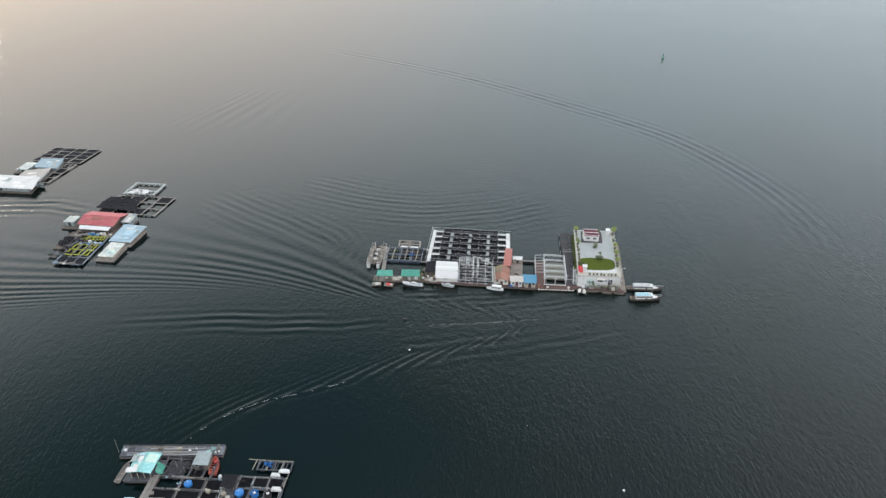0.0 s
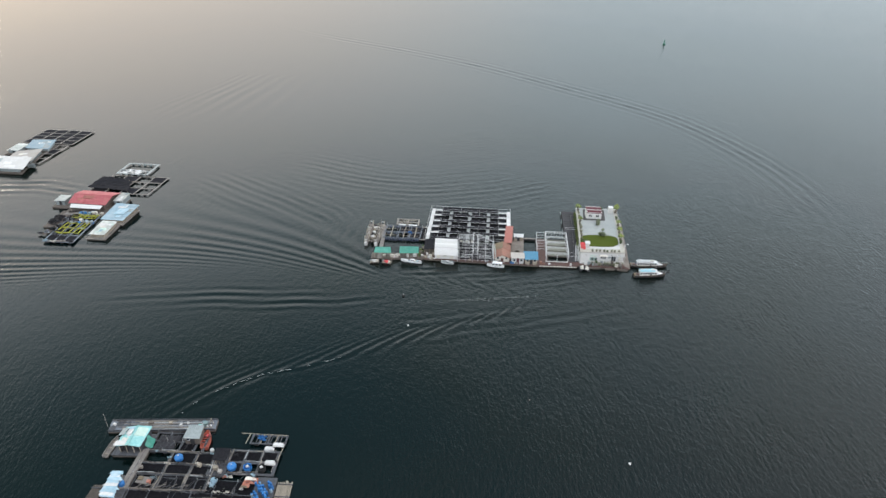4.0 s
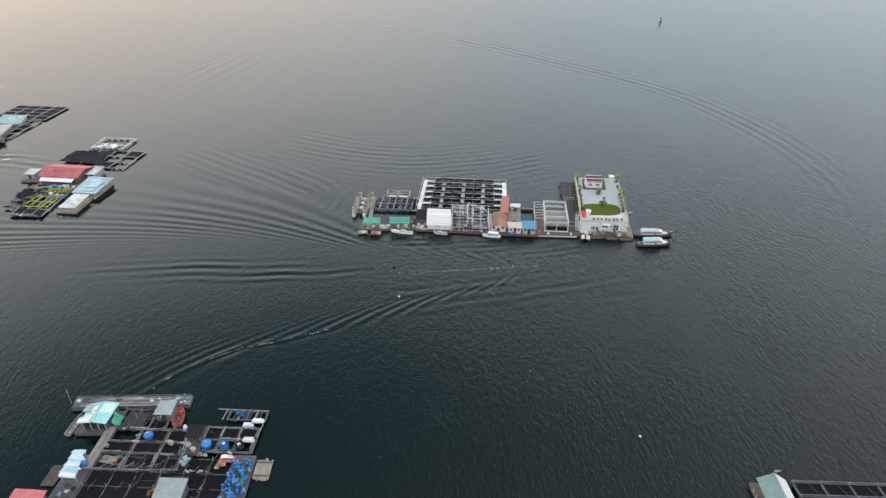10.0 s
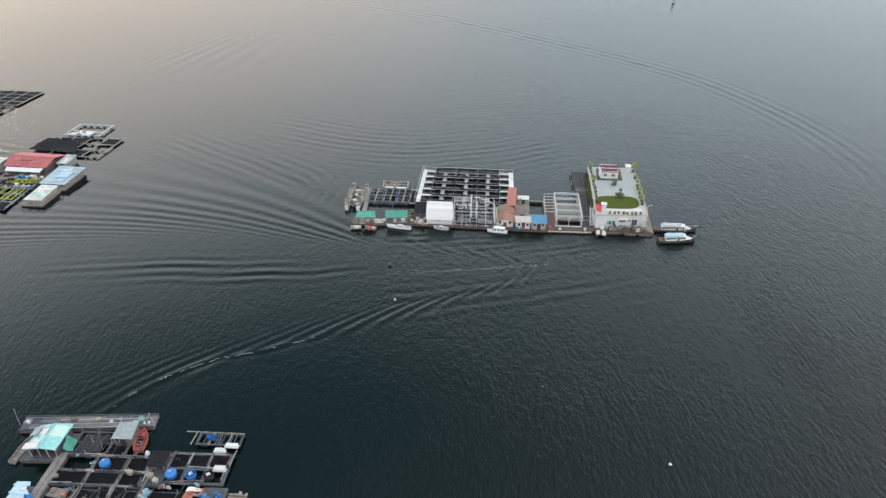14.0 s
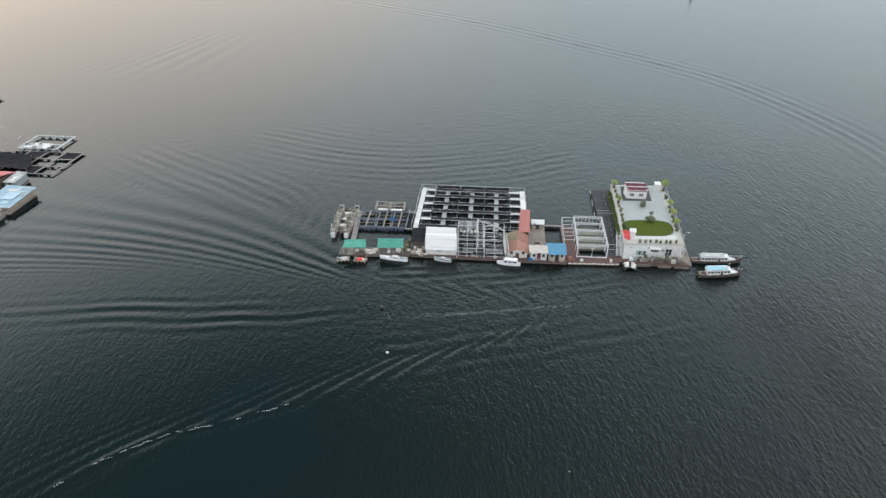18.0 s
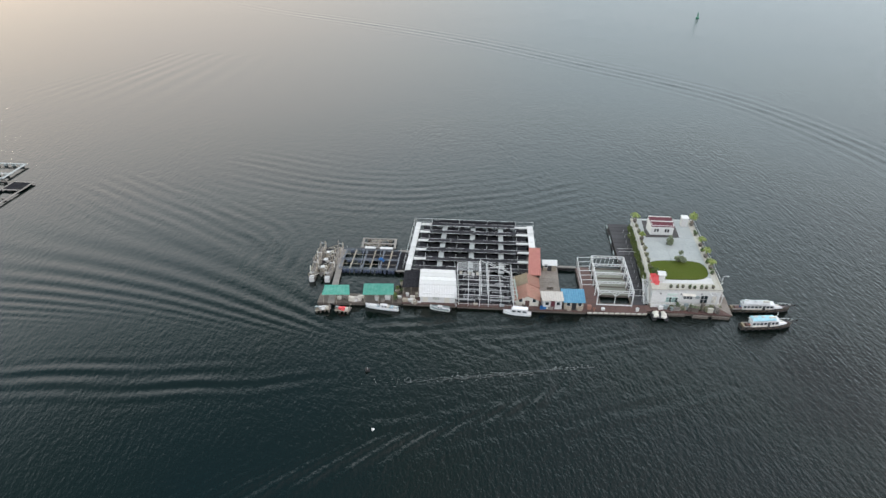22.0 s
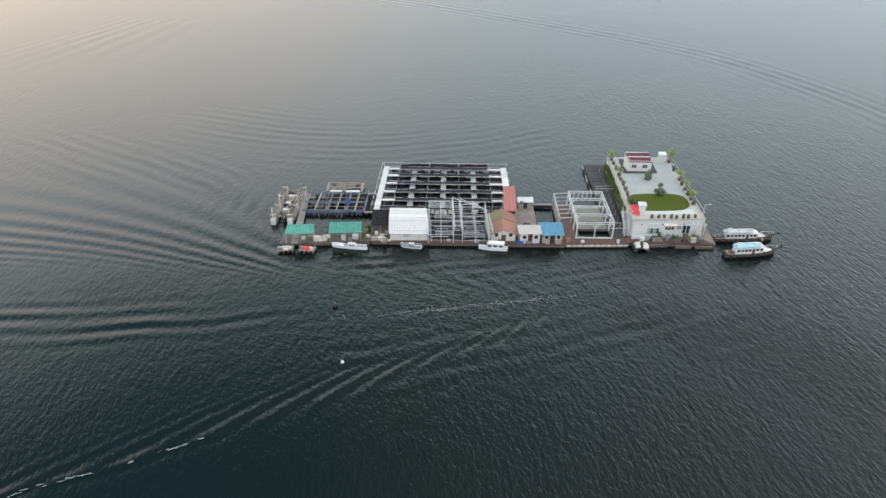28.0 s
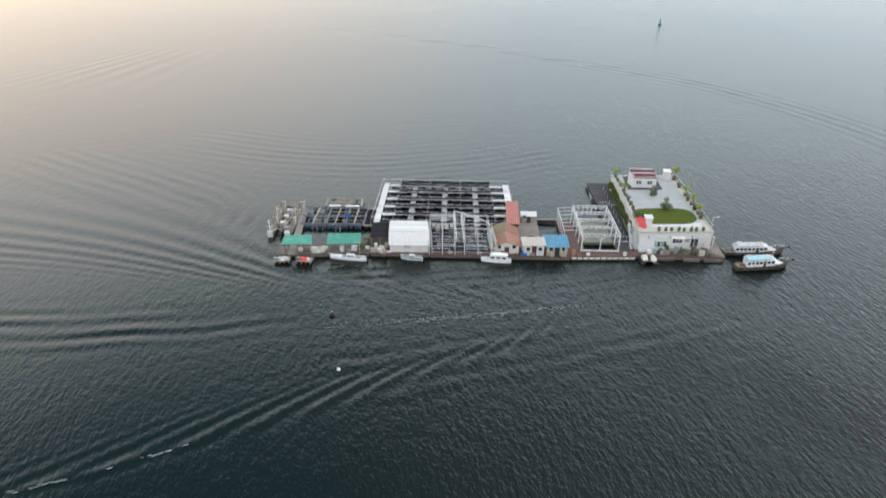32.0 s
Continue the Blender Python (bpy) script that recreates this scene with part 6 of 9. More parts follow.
def outside_stair():
    t = thing("outside_stair", (55.1, -46, 0.8), "white steel stair climbing to the roof corner", "stair")
    for s in (-0.55, 0.45):
        part("stringer", beam(B(), (54.6 + s, -50.8, 0.85), (55.1 + s, -43.8, ROOF), 0.08, 0.3), "steel", t)
        part("stair_rail", tube(B(), (54.6 + s, -50.8, 1.85), (55.1 + s, -43.8, ROOF + 1.0), 0.05, 5), "steel", t)
        for k in range(6):
            v = (k + 0.3) / 6
            part("baluster", tube(B(), (54.6 + s + 0.5 * v, -50.8 + 7 * v, 0.85 + (ROOF - 0.85) * v), (54.6 + s + 0.5 * v, -50.8 + 7 * v, 1.85 + (ROOF - 0.85) * v), 0.035, 5), "steel", t)
    for k in range(24):
        v = (k + 0.5) / 24
        part("tread", box(B(), 54.1 + 0.5 * v, 55.0 + 0.5 * v, -50.95 + 7 * v, -50.67 + 7 * v, 0.82 + (ROOF - 0.85) * v, 0.87 + (ROOF - 0.85) * v), "galv", t)


outside_stair()
solid("rubber_mat", prism(B(), [(61.6, -14.1), (70.6, -13.5), (72.2, 0.1), (63.3, -0.3)], ROOF + 0.06, ROOF + 0.14), "mat", (66.5, -7.0, ROOF + 0.06), "dark rubber matting laid round the roof cabin", "mat")
roof_cabin()
kiosk = thing("roof_kiosk", (58.2, -44.6, ROOF), "white kiosk with a bright red front panel", "kiosk")
part("body", box(B(), 58.0, 59.5, -45.0, -43.7, ROOF + 0.0, ROOF + 1.7), "white", kiosk)
for k, (x, y, w, h) in enumerate(((56.8, -47.2, 0.9, 1.0), (56.2, -46.2, 0.9, 1.4), (57.1, -45.6, 0.95, 1.7), (56.3, -44.2, 1.1, 1.5), (57.2, -43.9, 0.9, 1.4))):
    b = box(B(), -w / 2, w / 2, -0.05, 0.05, 0, h)
    b.transform(pose(x + w / 2, y, ROOF, -28, 0, 12 * (k - 1.5)))
    part("red_board", b, "signal", kiosk, "bright red leaning board")
part("roof", sheet(B(), (57.8, -45.2, ROOF + 1.72), (59.7, -45.2, ROOF + 1.72), (59.7, -43.5, ROOF + 1.9), (57.8, -43.5, ROOF + 1.9), 0.5, 0.04), "white", kiosk)
# near-black box on the closed front: the shade of a hatch, painted
part("opening", box(B(), 58.8, 59.4, -45.06, -44.95, ROOF + 0.5, ROOF + 1.4), "dark", kiosk)
tank = thing("water_tank", (74.3, -2.8, ROOF + 0.05), "white box water tank on the roof edge", "tank")
part("tank_body", box(B(), 73.5, 75.2, -3.6, -1.9, ROOF + 0.05, ROOF + 2.4), "white", tank)
part("tank_lid", box(B(), 73.4, 75.3, -3.7, -1.8, ROOF + 2.4, ROOF + 2.55), "white", tank)


def palm(at, h, spread, n, rng, label="young palm with yellow-green fronds in a dark tub"):
    t = thing("potted_palm", at, label, "palm", "palms on the roof")
    x, y, z = at
    part("tub", lathe(B(), at, [(0.42, 0), (0.6, 0.65), (0.5, 0.65)], 10), "terracotta", t)
    part("trunk", tube(B(), (x, y, z + 0.5), (x + 0.08, y, z + h), 0.13, 7, 0.08), "trunk", t)
    b = B()
    for k in range(n):
        a = math.tau * k / n + rng.uniform(-0.2, 0.2)
        L = spread * rng.uniform(0.8, 1.15)
        rise = rng.uniform(0.5, 1.3)
        prev = None
        for i in range(6):
            s = i / 5
            r = L * s
            zz = z + h + rise * math.sin(s * 2.2) * L * 0.55 - 0.55 * s * s * L
            wd = 0.30 * math.sin(math.pi * (0.12 + 0.86 * s)) * spread * 0.75
            c = Vector((x + math.cos(a) * r, y + math.sin(a) * r, zz))
            side = Vector((-math.sin(a), math.cos(a), 0)) * wd
            cur = (b.verts.new(c - side - Vector((0, 0, 0.12 * wd))), b.verts.new(c + Vector((0, 0, 0.06))), b.verts.new(c + side - Vector((0, 0, 0.12 * wd))))
            if prev:
                b.faces.new((prev[0], prev[1], cur[1], cur[0]))
                b.faces.new((prev[1], prev[2], cur[2], cur[1]))
            prev = cur
    part("fronds", b, "palm", t)
    return t


def shrub(at, size, count, rng, mat="leaf", label="dark green shrub in a planter tub", pot=True, group="shrubs on the roof"):
    t = thing("roof_shrub", at, label, "shrub", group)
    x, y, z = at
    if pot:
        part("tub", lathe(B(), at, [(0.28, 0), (0.4, 0.42), (0.33, 0.42)], 10), "terracotta", t)
        part("stem", tube(B(), (x, y, z + 0.4), (x + 0.05, y, z + 0.4 + size[2] * 0.5), 0.06, 5), "trunk", t)
        for k in range(3):
            a = k * 2.1
            part("limb", tube(B(), (x + 0.03, y, z + 0.4 + size[2] * 0.2), (x + math.cos(a) * size[0] * 0.5, y + math.sin(a) * size[1] * 0.5, z + 0.4 + size[2] * 0.8), 0.035, 5), "trunk", t)
    part("crown", leaves(B(), (x, y, z + (0.3 if pot else 0) + size[2] * 0.65), size, count, 0.2, rng), mat, t)
    return t


rg = random.Random(11)
for v, h, s in ((0.99, 1.6, 1.7), (0.90, 1.5, 1.7), (0.58, 1.6, 1.6), (0.42, 1.6, 1.7), (0.27, 1.5, 1.6)):
    x, y = quad_at(HQ, 0.955, v if v < 0.95 else 0.93)
    palm((x + (0.4 if v > 0.95 else 0), y, ROOF + 0.05), h + (0.9 if v > 0.85 else 0.3), s * 0.74, 20, rg)
for v in (0.74, 0.50, 0.34, 0.20):
    x, y = quad_at(HQ, 0.945, v)
    shrub((x, y, ROOF + 0.05), (0.6, 0.6, 0.55), 120, rg)
x, y = quad_at(HQ, 0.05, 0.94)
palm((x, y, ROOF + 0.05), 1.9, 1.35, 20, rg)
x, y = quad_at(HQ, 0.07, 0.66)
palm((x, y, ROOF + 0.05), 1.5, 1.1, 18, rg)
for v in (0.86, 0.76, 0.58, 0.5, 0.42, 0.34, 0.26):
    x, y = quad_at(HQ, 0.055 + rg.uniform(-0.01, 0.02), v)
    shrub((x, y, ROOF + 0.05), (0.55, 0.7, 0.5), 110, rg, mat="dry", label="greyish dry shrub in a planter tub")
shrub((66.2, -18.9, ROOF + 0.05), (1.3, 1.3, 1.05), 700, rg, mat="shrub", label="round dark green shrub standing on pale paving")
shrub((66.0, -31.4, ROOF + 0.05), (1.5, 1.5, 1.2), 900, rg, mat="shrub", label="spreading dark green shrub beside the lawn")
shrub((70.8, -1.1, ROOF + 0.05), (1.0, 1.0, 1.0), 260, rg, label="dark shrub behind the roof cabin")
shrub((58.4, -40.0, ROOF + 0.05), (0.8, 1.2, 0.5), 200, rg, label="low reddish green shrub at the lawn corner")
for k in range(8):
    x, y = quad_at(HQ, 0.27 + 0.085 * k + rg.uniform(-0.012, 0.012), 0.026 + rg.uniform(-0.006, 0.006))
    shrub((x, y, ROOF + 0.02), (0.28, 0.25, rg.uniform(0.2, 0.42)), 50, rg, mat=rg.choice(["dry", "shrub", "leaf"]), label="small potted plant behind the front parapet", group="pots along the parapet")
# hedge along the house's west side
for k in range(15):
    x, y = quad_at(HQ, -0.012, 0.20 + 0.053 * k)
    b = leaves(B(), (x + 0.1, y, 2.2), (0.55, 2.7, 1.35 + 0.6 * noise.noise(Vector((k * 1.3, 0, 0)))), 520, 0.24, rg)
    tagged(solid("hedge_plant", b, "hedge", (x, y, 0.82), "dense green creeper hedge along the white house wall", "hedge", "hedge by the house"))
for k in range(12):
    x, y = quad_at(HQ, -0.1, 0.02 + 0.085 * k)
    solid("rail_post", tube(B(), (x, y, 0.75), (x, y, 1.8), 0.04, 6), "galv", (x, y, 0.75), "slim pale post of the pier railing", "railing", "pier rail posts")
for v in (0.05, 0.12, 0.62, 0.66):
    a, c = quad_at(HQ, -0.02, v), quad_at(HQ, -0.28, v)
    solid("mooring_rail", tube(B(), (*a, 1.6), (*c, 1.6), 0.06, 6), "steel", (*a, 1.6), "white pipe rail across the dark pier", "railing", "rails across the pier")
# lamp posts at the roof corners
for u, v, s in ((0.99, 0.05, 1),):
    x, y = quad_at(HQ, u, v)
    t = thing("lamp_post", (x, y, ROOF), "slim white lamp post with a short arm", "lamp", "roof lamps")
    part("pole", tube(B(), (x, y, ROOF), (x, y, ROOF + 2.6), 0.035, 6), "steel", t)
    part("arm", tube(B(), (x, y, ROOF + 2.55), (x + 0.95 * s, y, ROOF + 2.65), 0.05, 6), "steel", t)
    part("lamp_head", box(B(), x + s * 0.95 - 0.2, x + s * 0.95 + 0.3, y - 0.1, y + 0.1, ROOF + 2.6, ROOF + 2.7), "white", t)
clutter("deck_tub", 0.68, [(57.5, -53.0, 1.0, 0.7, 0.7, "white", "box"), (60.2, -53.2, 0.9, 0.7, 0.8, "grey", "box"), (62.6, -53.0, 1.3, 0.7, 0.9, "wood_pale", "box"), (63.9, -53.6, 0.7, 0.7, 0.8, "terracotta", "tub"), (67.9, -53.4, 0.9, 0.6, 0.9, "wood", "box"), (69.4, -53.2, 0.8, 0.7, 0.7, "dark", "box"), (70.2, -54.4, 0.9, 0.7, 0.8, "terracotta", "tub")], "weathered * before the white house", rc)
for x, y in ((64.4, -52.6), (66.0, -53.0), (69.0, -52.9), (70.4, -53.0), (61.4, -52.9), (62.4, -53.3), (65.3, -53.2), (67.6, -53.4), (68.3, -52.8), (60.0, -52.8)):
    shrub((x, y, 0.68), (rg.uniform(0.4, 0.75), 0.5, rg.uniform(0.4, 0.95)), 130, rg, mat=rg.choice(["leaf", "shrub", "dry"]), label="leafy potted plant at the house entrance", group="pots at the entrance")

# ---- boats at the large farm ----
def ferry(name, at, heading, length, width, label, canopy, house, mast_x=None, rail_mat="steel"):
    """A dark bumboat with a long windowed deckhouse, a raised canopy, a low domed fore cabin and an open stern."""
    t = thing(name, (0, 0, 0), label, "ferry", loose=True)
    h, L, W = 0.72, length, width
    hb = B()
    rings = hull_mesh(hb, L, W, h, 0.38, 0.8, 0.55, 16)
    dk = deck_mesh(B(), rings, 0.2)
    ends = [(r[0].co.copy(), r[5].co.copy()) for r in rings]
    hull = part("hull", hb, "hull_dark", t)
    part("deck", dk, "hull_brown", t, "red-brown painted deck")
    for side in (0, 1):
        for dz, w, mat, nm in ((0.03, 0.07, "hull_dark", "gunwale"), (-0.3, 0.05, "rust", "rub_rail")):
            g = B()
            rr = []
            for p in ends:
                c = Vector(p[side]) + Vector((0, 0, dz))
                rr.append([g.verts.new(c + Vector((0, y, z))) for y, z in ((-w, -w), (w, -w), (w, w), (-w, w))])
            for p, q in zip(rr, rr[1:]):
                for k in range(4):
                    g.faces.new((p[k], p[(k + 1) % 4], q[(k + 1) % 4], q[k]))
            part(nm, g, mat, t)
    z = h - 0.2
    x0, x1, w, hh = house
    cab = part("deckhouse", prism(B(), [(x0, -w / 2), (x1, -w / 2), (x1, w / 2), (x0, w / 2)], z, [z + hh] * 4), "hull", t, "white painted deckhouse")
    part("side_panel", box(B(), x0, x1, -w / 2 - 0.03, w / 2 + 0.03, z, z + hh * 0.42), "wall", cab)
    n = max(4, int((x1 - x0) / 0.85))
    for sg in (-1, 1):
        for k in range(n):
            xa, xb = x0 + (x1 - x0) * (k + 0.14) / n, x0 + (x1 - x0) * (k + 0.86) / n
            ya, yb = sorted((sg * (w / 2 - 0.06), sg * (w / 2 + 0.04)))
            if k == n // 2 + 1:
                # near-black panel on the wall, painted as the shade inside a door
                part("doorway", box(B(), xa, xb, ya, yb + 0.01, z + 0.05, z + hh * 0.92), "dark", cab, "near-black panel painted as the shade in an open doorway")
            else:
                part("window", box(B(), xa, xb, ya, yb, z + hh * 0.5, z + hh * 0.86), "glass", cab)
    part("windscreen", box(B(), x1 - 0.03, x1 + 0.04, -w * 0.42, w * 0.42, z + hh * 0.5, z + hh * 0.9), "glass", cab)
    part("house_roof", prism(B(), [(x0 - 0.2, -w / 2 - 0.15), (x1 + 0.3, -w / 2 - 0.12), (x1 + 0.3, w / 2 + 0.12), (x0 - 0.2, w / 2 + 0.15)], z + hh, [z + hh + 0.08] * 4), "hull", cab)
    c0, c1, cw, cz, cm = canopy
    cb = B()
    k = 8
    rows = []
    for i in range(k + 1):
        y = -cw / 2 + cw * i / k
        zz = cz + 0.2 * (1 - (2 * i / k - 1) ** 2)
        rows.append([cb.verts.new((x, y, zz + d + 0.05 * noise.noise(Vector((x, y * 2, 0))))) for x in (c0, (c0 + c1) / 2, c1) for d in (0, -0.06)])
    for p, q in zip(rows, rows[1:]):
        for a in (0, 2):
            cb.faces.new((p[a], q[a], q[a + 2], p[a + 2]))
            cb.faces.new((p[a + 1], p[a + 3], q[a + 3], q[a + 1]))
        cb.faces.new((p[0], p[1], q[1], q[0]))
        cb.faces.new((p[4], q[4], q[5], p[5]))
    for e in (rows[0], rows[-1]):
        for a in (0, 2):
            cb.faces.new((e[a], e[a + 2], e[a + 3], e[a + 1]))
    part("canopy", cb, cm, t)
    m = max(3, int((c1 - c0) / 1.3))
    for i in range(m + 1):
        for sg in (-1, 1):
            x = c0 + 0.1 + (c1 - c0 - 0.2) * i / m
            part("stanchion", tube(B(), (x, sg * cw * 0.45, z), (x, sg * cw * 0.45, cz + 0.03), 0.035, 5), "steel", t)
    # roof gear
    for i, (x, y, a, b, c, mat) in enumerate(((c0 + 0.9, 0.3, 0.5, 0.4, 0.25, "white"), (c1 - 0.8, -0.35, 0.7, 0.5, 0.3, "wall"), ((c0 + c1) / 2, 0.1, 0.3, 0.9, 0.12, "galv"))):
        part("roof_box", box(B(), x - a, x + a, y - b / 2, y + b / 2, cz + 0.15, cz + 0.2 + c), mat, t)
    # low fore cabin with a rounded top
    fx0, fx1, fw = x1 + 0.25, x1 + 2.5, w * 0.92
    fb = B()
    fr = []
    for i in range(6):
        u = i / 5
        ww, top = fw * (1 - 0.45 * u * u), z + 0.95 * (1 - 0.55 * u * u)
        x = fx0 + (fx1 - fx0) * u
        fr.append([fb.verts.new((x, y * ww / 2, zz)) for y, zz in ((-1, z), (-1, z + (top - z) * 0.6), (-0.7, top - 0.06), (0, top + 0.04), (0.7, top - 0.06), (1, z + (top - z) * 0.6), (1, z))])
    for p, q in zip(fr, fr[1:]):
        for k2 in range(6):
            fb.faces.new((p[k2], p[k2 + 1], q[k2 + 1], q[k2]))
        fb.faces.new((p[6], p[0], q[0], q[6]))
    fb.faces.new(fr[0][::-1])
    fb.faces.new(fr[-1])
    fc = part("fore_cabin", fb, "hull", t)
    for i in range(3):
        x = fx0 + 0.3 + i * 0.62
        for sg in (-1, 1):
            yy = sg * fw / 2 * (1 - 0.45 * ((x - fx0) / (fx1 - fx0)) ** 2)
            part("porthole", tube(B(), (x, yy * 0.9, z + 0.36), (x, yy * 1.04, z + 0.36), 0.15, 10), "glass", fc)
    part("hatch", box(B(), fx0 + 0.6, fx0 + 1.2, -0.3, 0.3, z + 0.86, z + 1.0), "wall", fc)
    # bow rail, samson post, sprit with a fender
    for sg in (-1, 1):
        pts = []
        for i in range(5):
            u = 0.72 + 0.27 * i / 4
            e = ends[min(16, int(round(u * 16)))][0 if sg < 0 else 1]
            p = Vector((e.x, e.y * 0.94, e.z))
            part("rail_post", tube(B(), p, p + Vector((0, 0, 0.55)), 0.025, 5), rail_mat, t)
            pts.append(p + Vector((0, 0, 0.55)))
        for p, q in zip(pts, pts[1:]):
            if (q - p).length > 0.05:
                part("bow_rail", tube(B(), p, q, 0.025, 5), rail_mat, t)
    part("samson_post", tube(B(), (L / 2 - 1.3, 0, h), (L / 2 - 1.3, 0, h + 0.7), 0.09, 7), "wood_dark", t)
    part("bow_sprit", beam(B(), (L / 2 - 0.7, 0, h + 0.35), (L / 2 + 1.1, 0, h + 0.8), 0.16), "hull_dark", t)
    part("bow_fender", lathe(B(), (L / 2 + 1.1, 0, h + 0.5), [(0.12, 0), (0.28, 0.12), (0.28, 0.42), (0.12, 0.52)], 9), "rubber", t)
    # open stern: benches, engine box, boxes
    part("engine_box", box(B(), -L / 2 + 1.2, -L / 2 + 2.3, -0.55, 0.55, z, z + 0.5), "hull_brown", t)
    for sg in (-1, 1):
        part("stern_bench", box(B(), -L / 2 + 0.5, x0 - 0.3, sg * W * 0.36 - 0.2, sg * W * 0.36 + 0.2, z + 0.3, z + 0.42), "wood", t)
    part("stern_locker", box(B(), -L / 2 + 0.25, -L / 2 + 0.8, -W * 0.3, W * 0.3, z, z + 0.55), "rust", t, "rust-red stern locker")
    part("fuel_can", box(B(), -L / 2 + 2.5, -L / 2 + 2.9, 0.2, 0.6, z, z + 0.5), "plastic", t)
    part("life_ring", lathe(B(), (x0 - 0.1, -w * 0.2, z + 0.5), [(0.25, 0), (0.36, 0.05), (0.25, 0.1)], 12), "tarp_orange", t, "orange life ring")
    for i in range(6):
        x = -L * 0.42 + L * 0.66 * i / 5
        for sg in (-1, 1):
            tb = B()
            R2, r2 = 0.28, 0.1
            ring = [[tb.verts.new((x + math.cos(a) * (R2 + r2 * math.cos(b2)), sg * (W / 2 + 0.1) + r2 * math.sin(b2), h * 0.5 + math.sin(a) * (R2 + r2 * math.cos(b2)))) for b2 in [q * math.tau / 6 for q in range(6)]] for a in [q * math.tau / 10 for q in range(10)]]
            for k2 in range(10):
                for m2 in range(6):
                    tb.faces.new((ring[k2][m2], ring[(k2 + 1) % 10][m2], ring[(k2 + 1) % 10][(m2 + 1) % 6], ring[k2][(m2 + 1) % 6]))
            part("tyre_fender", tb, "rubber", t)
    if mast_x is not None:
        part("mast", tube(B(), (mast_x, 0, z + hh), (mast_x, 0, z + hh + 1.8), 0.045, 6), "steel", t)
        part("mast_arm", beam(B(), (mast_x, -0.5, z + hh + 1.4), (mast_x, 0.5, z + hh + 1.4), 0.05), "steel", t)
    moor(t, *at, heading)
    return t


ferry("moored_ferry", (81.0, -50.3, 0.0), 4, 14.2, 2.9, "long dark-hulled passenger ferry with a white deckhouse and grey roof", (-4.2, 1.9, 2.5, 2.2, "galv"), (-4.3, 2.9, 2.3, 1.35))
ferry("blue_roofed_ferry", (79.6, -59.3, 0.0), 10, 12.2, 2.9, "dark-hulled ferry with a light blue canopy over a white deckhouse", (-3.9, 1.6, 2.7, 2.35, "ferry_roof"), (-3.9, 2.4, 2.4, 1.45), mast_x=2.0)
boat("cabin_cruiser", (24.3, -57.5, 0.0), 173, 6.2, 2.1, "white cabin cruiser moored at the quay", "hull", "hull", 0.5, bow=0.6, cabin=(-2.2, 1.3, 1.65, 1.1), roof=(-2.4, 1.0, 1.75, 1.62), roof_mat="hull", rail=False)
skiff = boat("small_speedboat", (6.9, -56.8, 0.0), 169, 4.6, 1.6, "small white speedboat at the quay", "hull", "hull", 0.55, bow=0.6, cabin=(-0.6, 0.5, 1.1, 0.6), outboard=True)
runabout = boat("open_speedboat", (-6.1, -57.4, 0.0), 171, 7.6, 1.8, "long white open boat with a small console", "hull", "pale_blue", 0.6, bow=0.6, open_benches=2, cabin=(-1.2, 0.1, 1.1, 0.9), outboard=True)


for side in (-1, 1):
    b = B()
    prev = None
    for k in range(9):
        u = k / 8
        c = Vector((-2.2 + 4.3 * u, side * 0.82 * (1 - max(0, (u - 0.55) / 0.45) ** 2 * 0.9), 0.55 + 0.2 * max(0, u - 0.5)))
        if prev:
            tube(b, prev, c, 0.2, 8)
        prev = c
    part("side_tube", b, "grey", skiff, "grey inflatable side tube")
for name, x0, x1, w, z0, z1, mat in (("foredeck", 1.2, 3.4, 0.62, 0.58, 0.72, "hull"), ("console", -0.5, 0.4, 0.5, 0.5, 1.15, "hull"), ("windscreen", 0.42, 0.55, 0.6, 0.95, 1.5, "glass"), ("seat", -1.6, -0.9, 0.65, 0.5, 0.85, "wall"), ("seat", -2.6, -2.0, 0.65, 0.5, 0.85, "slate"), ("cooler", -3.4, -2.9, 0.4, 0.5, 0.9, "white")):
    part(name, prism(B(), [(x0, -w), (x1, -w * 0.8), (x1, w * 0.8), (x0, w)], z0, [z1, z1 - 0.06, z1 - 0.06, z1]), mat, runabout)


def catamaran():
    t = thing("work_catamaran", (0, 0, 0), "grey twin-hulled workboat with pale covers", "boat", loose=True)
    for y in (-1.35, 1.35):
        b = B()
        hull_mesh(b, 4.0, 1.1, 0.5, 0.3)
        b.transform(Matrix.Translation((0, y, 0)))
        part("hull", b, "pier", t)
    part("bridge_deck", box(B(), -1.8, 1.4, -1.7, 1.7, 0.5, 0.66), "pier", t)
    for y in (-0.85, 0.85):
        part("cover", cloth(B(), (-1.5, y - 0.5, 0.95), (1.1, y - 0.5, 0.95), (1.1, y + 0.5, 0.95), (-1.5, y + 0.5, 0.95), 8, 5, -0.35, 0.3, y), "wall", t)
    moor(t, 56.6, -56.1, 0, 86)


